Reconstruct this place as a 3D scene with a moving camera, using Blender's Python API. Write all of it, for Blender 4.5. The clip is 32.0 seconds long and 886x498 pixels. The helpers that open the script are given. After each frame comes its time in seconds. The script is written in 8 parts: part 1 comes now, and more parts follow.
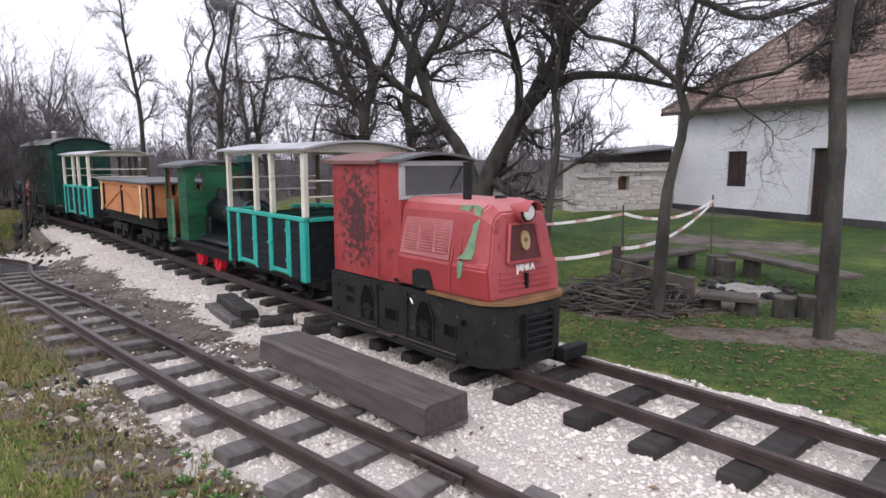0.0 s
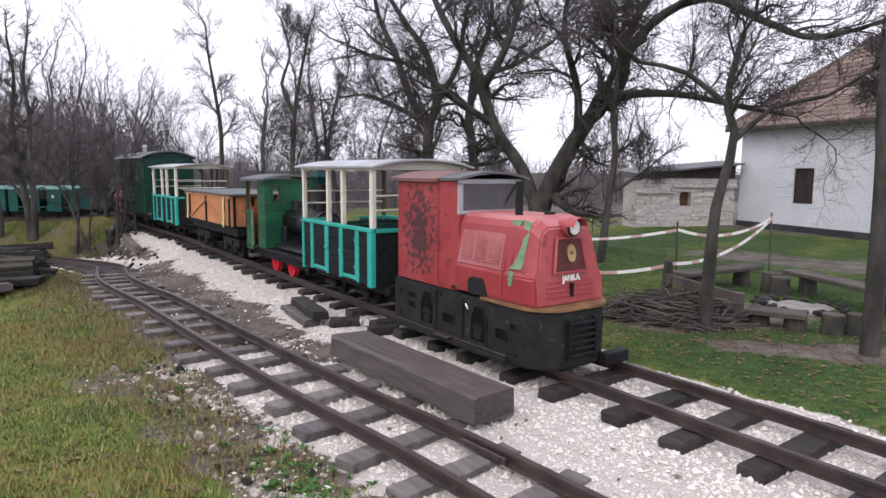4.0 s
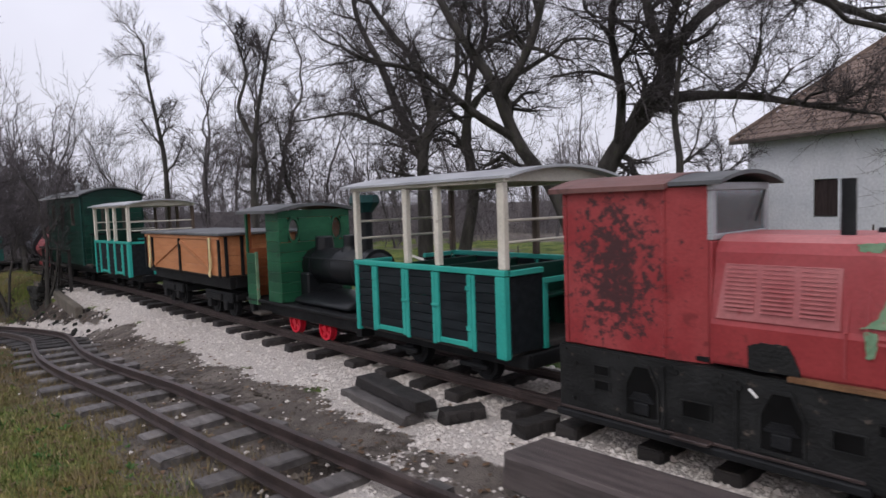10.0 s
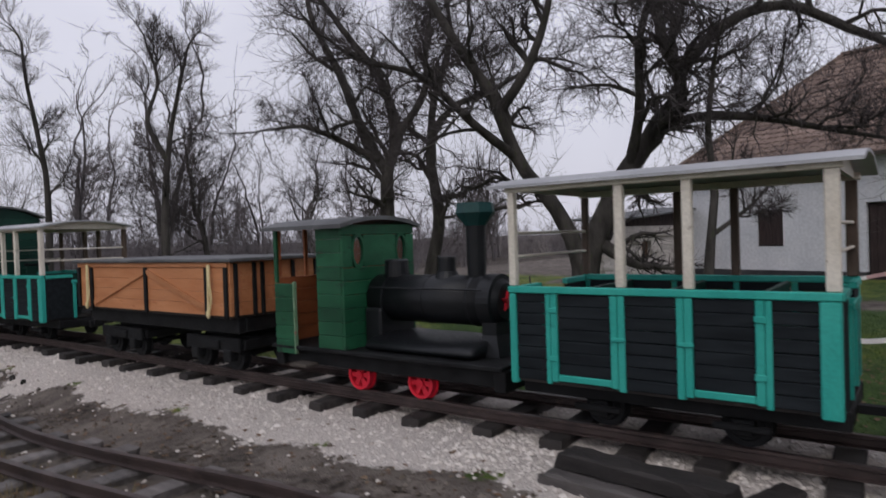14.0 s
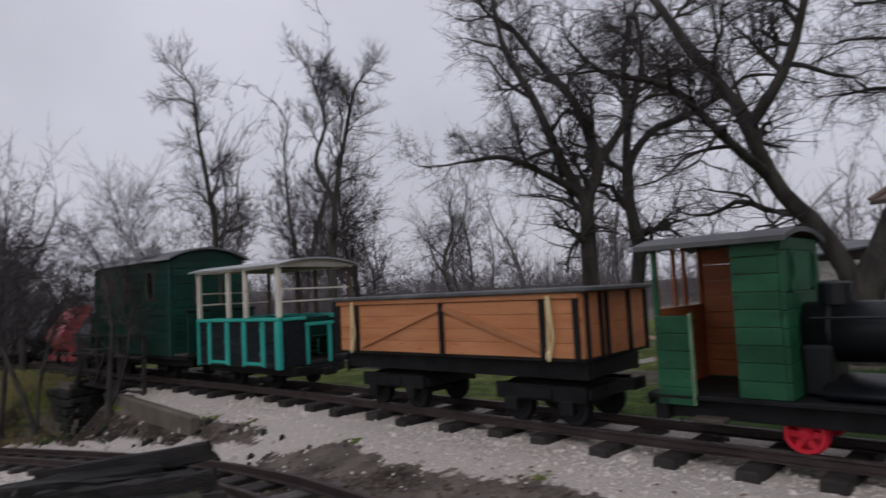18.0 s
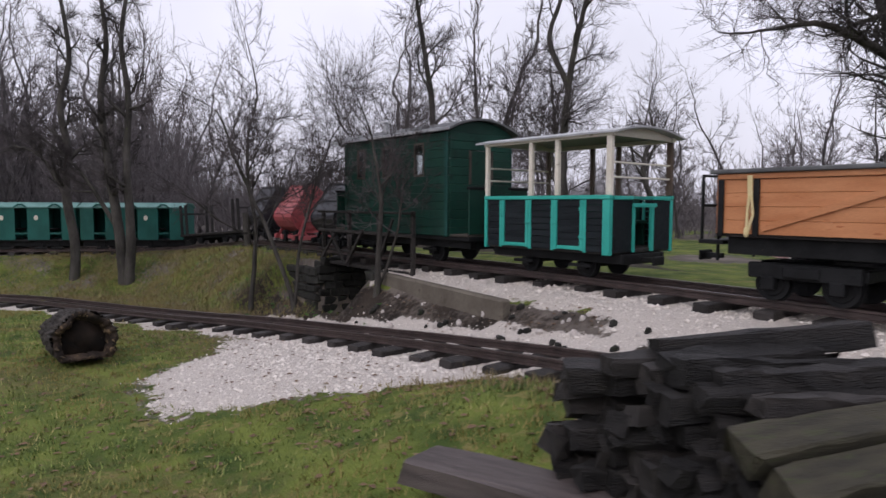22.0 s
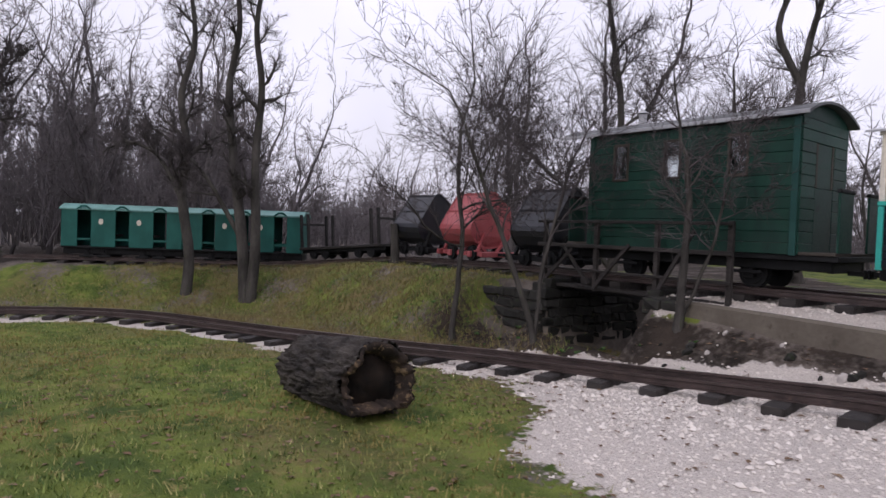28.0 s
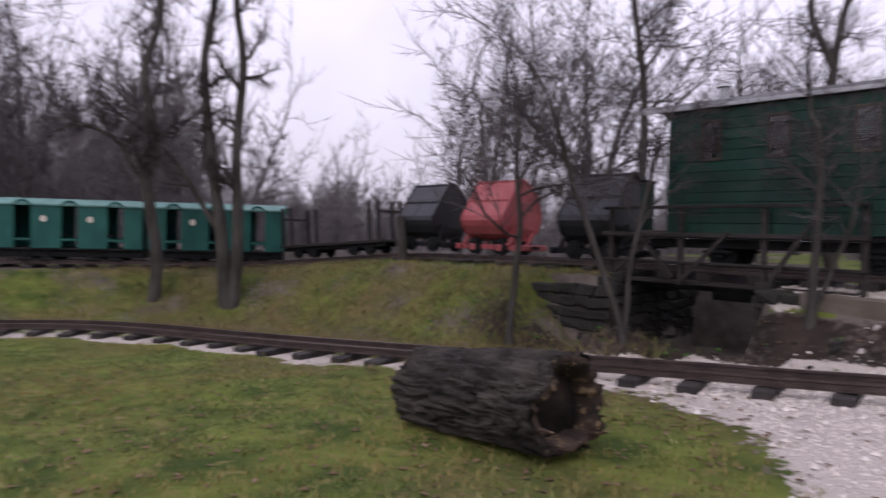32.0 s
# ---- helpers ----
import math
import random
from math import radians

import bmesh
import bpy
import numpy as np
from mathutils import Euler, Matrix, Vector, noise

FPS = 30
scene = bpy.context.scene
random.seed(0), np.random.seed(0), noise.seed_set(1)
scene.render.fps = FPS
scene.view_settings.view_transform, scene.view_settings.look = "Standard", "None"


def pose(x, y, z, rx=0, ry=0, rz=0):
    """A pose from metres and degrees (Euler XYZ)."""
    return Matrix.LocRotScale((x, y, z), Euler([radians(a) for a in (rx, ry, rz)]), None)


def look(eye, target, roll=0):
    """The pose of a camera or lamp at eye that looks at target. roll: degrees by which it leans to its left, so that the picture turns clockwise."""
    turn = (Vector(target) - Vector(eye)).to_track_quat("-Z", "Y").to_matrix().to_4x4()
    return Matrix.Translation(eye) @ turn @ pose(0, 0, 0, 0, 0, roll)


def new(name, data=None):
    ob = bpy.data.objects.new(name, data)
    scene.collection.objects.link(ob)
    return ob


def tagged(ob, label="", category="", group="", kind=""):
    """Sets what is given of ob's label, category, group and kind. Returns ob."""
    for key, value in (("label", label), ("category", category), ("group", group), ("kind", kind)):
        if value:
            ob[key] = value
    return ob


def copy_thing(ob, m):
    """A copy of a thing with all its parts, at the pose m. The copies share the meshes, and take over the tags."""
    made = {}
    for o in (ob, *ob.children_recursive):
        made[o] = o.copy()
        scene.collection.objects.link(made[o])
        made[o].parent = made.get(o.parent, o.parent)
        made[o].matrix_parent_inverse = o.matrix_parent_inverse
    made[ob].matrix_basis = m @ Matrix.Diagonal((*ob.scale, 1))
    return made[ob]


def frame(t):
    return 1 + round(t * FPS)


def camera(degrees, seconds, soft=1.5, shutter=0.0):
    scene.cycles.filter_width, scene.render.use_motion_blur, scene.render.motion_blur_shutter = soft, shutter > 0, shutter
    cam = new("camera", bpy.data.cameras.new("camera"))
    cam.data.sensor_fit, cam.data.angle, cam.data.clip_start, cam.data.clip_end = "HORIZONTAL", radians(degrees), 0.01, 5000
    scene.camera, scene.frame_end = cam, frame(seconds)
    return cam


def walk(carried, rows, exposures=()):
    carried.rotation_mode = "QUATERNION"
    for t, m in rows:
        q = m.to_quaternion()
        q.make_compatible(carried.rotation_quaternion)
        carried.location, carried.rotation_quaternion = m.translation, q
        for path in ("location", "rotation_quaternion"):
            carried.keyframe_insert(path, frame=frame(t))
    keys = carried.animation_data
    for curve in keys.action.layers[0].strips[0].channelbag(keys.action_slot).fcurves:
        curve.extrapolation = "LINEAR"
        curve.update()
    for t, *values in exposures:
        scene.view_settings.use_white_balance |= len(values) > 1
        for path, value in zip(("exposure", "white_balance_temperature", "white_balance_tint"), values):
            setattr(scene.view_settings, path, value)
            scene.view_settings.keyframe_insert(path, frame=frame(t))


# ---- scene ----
cam = camera(69.3, 32.0, shutter=0.5)
PATH = [
    (0, (1.064, 0.425, 1.803), (0.913, 2.4, 1.525), -0.0),
    (0.5, (1.055, 0.186, 1.802), (0.927, 2.164, 1.536), 0.4),
    (1, (1.121, 0.0, 1.84), (0.902, 1.971, 1.578), -0.6),
    (1.5, (1.179, -0.072, 1.863), (0.865, 1.885, 1.597), 0.3),
    (2, (1.173, -0.071, 1.864), (0.871, 1.889, 1.602), 0.2),
    (2.5, (1.182, -0.078, 1.861), (0.872, 1.882, 1.609), 0.2),
    (3, (1.178, -0.086, 1.862), (0.849, 1.871, 1.615), 0.4),
    (3.5, (1.175, -0.09, 1.86), (0.834, 1.866, 1.621), 0.4),
    (5.5, (1.135, -0.058, 1.843), (0.799, 1.889, 1.53), 0.5),
    (6, (1.046, 0.044, 1.817), (0.658, 1.972, 1.457), 1.7),
    (6.5, (0.875, 0.219, 1.822), (0.481, 2.155, 1.511), -1.1),
    (7, (0.72, 0.508, 1.769), (0.235, 2.439, 1.581), -1.3),
    (7.5, (0.513, 0.779, 1.753), (0.131, 2.734, 1.57), -0.2),
    (8, (0.217, 1.015, 1.741), (-0.117, 2.976, 1.538), -2.8),
    (8.2, (0.089, 1.126, 1.726), (-0.297, 3.085, 1.607), -2.4),
    (8.5, (-0.052, 1.293, 1.74), (-0.46, 3.249, 1.661), -1.2),
    (9, (-0.303, 1.56, 1.711), (-0.444, 3.554, 1.633), 0.5),
    (9.5, (-0.612, 1.78, 1.723), (-0.652, 3.776, 1.596), -0.9),
    (10, (-0.93, 2.019, 1.724), (-1.055, 4.011, 1.583), -2.0),
    (10.5, (-1.244, 2.243, 1.685), (-1.374, 4.233, 1.542), -1.8),
    (11, (-1.513, 2.483, 1.659), (-1.668, 4.472, 1.52), -3.3),
    (11.5, (-1.755, 2.736, 1.636), (-1.838, 4.726, 1.455), -0.3),
    (12, (-2.085, 2.903, 1.632), (-2.052, 4.892, 1.419), -1.1),
    (12.5, (-2.372, 3.159, 1.594), (-2.344, 5.15, 1.406), -0.8),
    (13, (-2.617, 3.35, 1.545), (-2.379, 5.33, 1.403), 1.5),
    (13.5, (-2.879, 3.505, 1.645), (-2.37, 5.431, 1.467), -0.5),
    (14, (-3.25, 3.735, 1.576), (-2.943, 5.711, 1.539), -1.9),
    (14.5, (-3.577, 3.865, 1.6), (-3.226, 5.834, 1.607), -2.0),
    (15, (-3.974, 3.991, 1.531), (-3.619, 5.959, 1.527), -2.8),
    (15.5, (-4.246, 4.19, 1.506), (-4.153, 6.188, 1.535), -3.0),
    (17.5, (-5.301, 5.138, 1.538), (-5.071, 7.122, 1.642), -2.0),
    (18, (-5.646, 5.157, 1.469), (-5.556, 7.151, 1.597), -2.9),
    (18.5, (-5.994, 5.212, 1.378), (-6.059, 7.208, 1.487), 0.2),
    (19, (-6.267, 5.367, 1.403), (-6.415, 7.36, 1.471), -0.1),
    (19.5, (-6.502, 5.69, 1.365), (-6.853, 7.659, 1.371), -0.3),
    (20, (-6.814, 5.777, 1.306), (-7.3, 7.714, 1.207), 1.2),
    (20.5, (-7.204, 5.789, 1.225), (-7.633, 7.738, 1.092), 1.1),
    (21, (-7.582, 5.879, 1.145), (-8.02, 7.826, 1.017), 1.0),
    (21.5, (-7.838, 6.114, 1.16), (-8.247, 8.068, 1.04), 1.9),
    (22, (-8.203, 6.254, 1.121), (-8.479, 8.23, 0.982), 0.2),
    (22.5, (-8.549, 6.434, 1.014), (-8.913, 8.399, 0.932), 1.2),
    (23, (-8.818, 6.58, 0.989), (-9.077, 8.562, 0.924), 1.0),
    (23.5, (-9.11, 6.793, 0.984), (-9.208, 8.787, 0.858), 0.2),
    (24, (-9.352, 7.082, 0.87), (-9.573, 9.068, 0.789), 1.0),
    (24.5, (-9.566, 7.231, 0.762), (-9.904, 9.201, 0.731), 2.2),
    (25, (-9.807, 7.364, 0.764), (-10.197, 9.325, 0.704), 1.8),
    (25.5, (-10.097, 7.543, 0.68), (-10.613, 9.475, 0.652), 2.5),
    (27.5, (-11.622, 7.741, 0.762), (-12.066, 9.691, 0.757), 2.0),
    (28, (-11.95, 7.904, 0.796), (-12.263, 9.878, 0.739), 2.1),
    (28.5, (-12.224, 8.039, 0.755), (-12.717, 9.977, 0.766), 1.6),
    (29, (-12.594, 8.347, 0.697), (-13.084, 10.286, 0.712), 1.2),
    (29.5, (-12.874, 8.411, 0.718), (-13.353, 10.352, 0.709), 0.8),
    (30, (-13.154, 8.547, 0.69), (-13.738, 10.46, 0.711), 1.4),
    (30.5, (-13.468, 8.718, 0.633), (-14.037, 10.636, 0.647), 1.7),
    (31, (-13.669, 8.774, 0.654), (-14.161, 10.712, 0.607), 0.5),
    (31.5, (-13.792, 8.883, 0.617), (-14.188, 10.843, 0.579), 0.5),
    (32, (-13.844, 8.965, 0.608), (-13.913, 10.964, 0.559), 1.4),
]
walk(cam, [(t, look(eye, aim, lean)) for t, eye, aim, lean in PATH],
     [(0, 0.55, 6500, 10), (3.5, 0.56, 6500, 10), (5.5, 0.68, 6500, 10), (6.0, 0.68, 6500, 10), (6.5, 0.45, 6500, 10), (7.0, 0.25, 6500, 10), (8.0, 0.18, 6500, 10), (9.0, -0.12, 6500, 10), (10.0, -0.1, 6500, 10), (11.0, 0.18, 6500, 10), (12.0, 0.25, 6500, 10), (13.0, 0.22, 6500, 10), (13.5, -0.1, 6500, 10), (14.0, -0.45, 6500, 10), (14.4, -0.3, 6500, 10), (15.0, 0.0, 6500, 10), (15.5, -0.12, 6500, 10), (17.5, -0.52, 6500, 10), (18.0, -0.70, 6500, 10), (19.3, -0.47, 6500, 10), (20.0, -0.06, 6500, 10), (22.5, -0.05, 6500, 13), (25, -0.08, 6500, 15), (28, 0.0, 6500, 15), (29, -0.28, 6500, 20), (30, -0.38, 6500, 21), (31, -0.02, 6500, 21), (32, -0.02, 6500, 21)])

# ---- world and light: overcast winter afternoon ----
world = bpy.data.worlds.new("overcast_sky")
scene.world = world
world.use_nodes = True
wn, wl = world.node_tree.nodes, world.node_tree.links
sky = wn.new("ShaderNodeTexSky")
sky.sky_type, sky.sun_disc = "NISHITA", False
sky.sun_elevation, sky.sun_rotation = radians(38), radians(200)
sky.air_density, sky.dust_density, sky.ozone_density = 1.0, 7.0, 1.0
grey = wn.new("ShaderNodeMixRGB")
grey.blend_type, grey.inputs[0].default_value = "MIX", 0.86
grey.inputs[2].default_value = (8.55, 8.5, 9.75, 1)
wl.new(sky.outputs[0], grey.inputs[1])
cloud_tc, cloud_n, cloud_m = wn.new("ShaderNodeTexCoord"), wn.new("ShaderNodeTexNoise"), wn.new("ShaderNodeMapRange")
cloud_n.inputs["Scale"].default_value, cloud_n.inputs["Detail"].default_value = 2.2, 4
cloud_m.inputs["From Min"].default_value, cloud_m.inputs["From Max"].default_value = 0.3, 0.7
cloud_m.inputs["To Min"].default_value, cloud_m.inputs["To Max"].default_value = 0.86, 1.1
wl.new(cloud_tc.outputs["Generated"], cloud_n.inputs["Vector"])
wl.new(cloud_n.outputs["Fac"], cloud_m.inputs["Value"])
cloud_x = wn.new("ShaderNodeMixRGB")
cloud_x.blend_type, cloud_x.inputs[0].default_value = "MULTIPLY", 1.0
wl.new(grey.outputs[0], cloud_x.inputs[1])
wl.new(cloud_m.outputs[0], cloud_x.inputs[2])
# an overcast sky is brighter overhead than at the horizon
sky_sep, sky_up, sky_x = wn.new("ShaderNodeSeparateXYZ"), wn.new("ShaderNodeMapRange"), wn.new("ShaderNodeMixRGB")
wl.new(cloud_tc.outputs["Generated"], sky_sep.inputs[0])
wl.new(sky_sep.outputs[2], sky_up.inputs["Value"])
sky_up.inputs["To Min"].default_value, sky_up.inputs["To Max"].default_value = 0.93, 1.20
sky_x.blend_type, sky_x.inputs[0].default_value = "MULTIPLY", 1.0
wl.new(cloud_x.outputs[0], sky_x.inputs[1])
wl.new(sky_up.outputs[0], sky_x.inputs[2])
wl.new(sky_x.outputs[0], wn["Background"].inputs["Color"])
wn["Background"].inputs["Strength"].default_value = 0.122
sun_data = bpy.data.lights.new("sun", "SUN")
sun_data.energy, sun_data.angle, sun_data.color = 0.5, radians(25), (1.0, 0.97, 0.93)
sun = new("sun", sun_data)
sun.matrix_world = look((0, 0, 30), (6, 22, 0))


# ---- materials ----
def material(name, c1, c2, scale=6.0, rough=0.8, metal=0.0, bump=0.3, fine=60.0, c3=None, wear=0.55, stretch=(1, 1, 1), spec=0.3, vary=0.0, bdist=0.01):
    """Two colours mixed by broad noise, fine grain in colour and relief, c3 as patches of wear."""
    m = bpy.data.materials.new(name)
    m.use_nodes = True
    n, l = m.node_tree.nodes, m.node_tree.links
    b = n["Principled BSDF"]
    tc, mp = n.new("ShaderNodeTexCoord"), n.new("ShaderNodeMapping")
    mp.inputs["Scale"].default_value = stretch
    l.new(tc.outputs["Object"], mp.inputs["Vector"])
    n1, n2 = n.new("ShaderNodeTexNoise"), n.new("ShaderNodeTexNoise")
    n1.inputs["Scale"].default_value, n1.inputs["Detail"].default_value = scale, 6
    n2.inputs["Scale"].default_value, n2.inputs["Detail"].default_value = fine, 8
    for q in (n1, n2):
        l.new(mp.outputs[0], q.inputs["Vector"])
    r1 = n.new("ShaderNodeMapRange")
    r1.inputs["From Min"].default_value, r1.inputs["From Max"].default_value = 0.35, 0.65
    l.new(n1.outputs["Fac"], r1.inputs["Value"])
    mix = n.new("ShaderNodeMixRGB")
    mix.inputs[1].default_value, mix.inputs[2].default_value = (*c1, 1), (*c2, 1)
    l.new(r1.outputs[0], mix.inputs[0])
    out = mix.outputs[0]
    if c3:
        n3 = n.new("ShaderNodeTexNoise")
        n3.inputs["Scale"].default_value, n3.inputs["Detail"].default_value, n3.inputs["Roughness"].default_value = scale * 2.3, 10, 0.7
        l.new(mp.outputs[0], n3.inputs["Vector"])
        r3 = n.new("ShaderNodeMapRange")
        r3.inputs["From Min"].default_value, r3.inputs["From Max"].default_value = wear, wear + 0.06
        l.new(n3.outputs["Fac"], r3.inputs["Value"])
        m3 = n.new("ShaderNodeMixRGB")
        m3.inputs[2].default_value = (*c3, 1)
        l.new(r3.outputs[0], m3.inputs[0])
        l.new(out, m3.inputs[1])
        out = m3.outputs[0]
    g = n.new("ShaderNodeMapRange")
    g.inputs["To Min"].default_value, g.inputs["To Max"].default_value = 0.72, 1.25
    l.new(n2.outputs["Fac"], g.inputs["Value"])
    mg = n.new("ShaderNodeMixRGB")
    mg.blend_type, mg.inputs[0].default_value = "MULTIPLY", 1.0
    l.new(out, mg.inputs[1])
    l.new(g.outputs[0], mg.inputs[2])
    out = mg.outputs[0]
    if vary:
        oi, rv, mv = n.new("ShaderNodeObjectInfo"), n.new("ShaderNodeMapRange"), n.new("ShaderNodeMixRGB")
        rv.inputs["To Min"].default_value, rv.inputs["To Max"].default_value = 1 - vary, 1 + vary
        l.new(oi.outputs["Random"], rv.inputs["Value"])
        mv.blend_type, mv.inputs[0].default_value = "MULTIPLY", 1.0
        l.new(out, mv.inputs[1])
        l.new(rv.outputs[0], mv.inputs[2])
        out = mv.outputs[0]
    l.new(out, b.inputs["Base Color"])
    rr = n.new("ShaderNodeMapRange")
    rr.inputs["To Min"].default_value, rr.inputs["To Max"].default_value = max(rough - 0.15, 0.05), min(rough + 0.15, 1)
    l.new(n2.outputs["Fac"], rr.inputs["Value"])
    l.new(rr.outputs[0], b.inputs["Roughness"])
    b.inputs["Metallic"].default_value = metal
    b.inputs["Specular IOR Level"].default_value = spec
    bp = n.new("ShaderNodeBump")
    bp.inputs["Strength"].default_value, bp.inputs["Distance"].default_value = bump, bdist
    l.new(n2.outputs["Fac"], bp.inputs["Height"])
    l.new(bp.outputs[0], b.inputs["Normal"])
    return m


def island_material(name, c1, c2, c3, rough=0.85, bump=0.3, fine=80.0, patch=None):
    """Colour that differs from piece to piece of one joined mesh."""
    m = material(name, c1, c2, 3.0, rough, bump=bump, fine=fine)
    n, l = m.node_tree.nodes, m.node_tree.links
    geo, ramp = n.new("ShaderNodeNewGeometry"), n.new("ShaderNodeValToRGB")
    ramp.color_ramp.elements[0].color, ramp.color_ramp.elements[1].color = (*c1, 1), (*c2, 1)
    e = ramp.color_ramp.elements.new(0.8)
    e.color = (*c2, 1)
    ramp.color_ramp.elements[-1].color = (*c3, 1)
    l.new(geo.outputs["Random Per Island"], ramp.inputs[0])
    out = ramp.outputs[0]
    if patch:
        tc, pn, pr, pm = n.new("ShaderNodeTexCoord"), n.new("ShaderNodeTexNoise"), n.new("ShaderNodeMapRange"), n.new("ShaderNodeMixRGB")
        pn.inputs["Scale"].default_value, pn.inputs["Detail"].default_value = 0.85, 7
        pr.inputs["From Min"].default_value, pr.inputs["From Max"].default_value = 0.42, 0.60
        pr.inputs["To Max"].default_value = 0.85
        l.new(tc.outputs["Object"], pn.inputs["Vector"])
        l.new(pn.outputs["Fac"], pr.inputs["Value"])
        l.new(pr.outputs[0], pm.inputs[0])
        l.new(out, pm.inputs[1])
        pm.inputs[2].default_value = (*patch, 1)
        out = pm.outputs[0]
    l.new(out, n["Principled BSDF"].inputs["Base Color"])
    return m


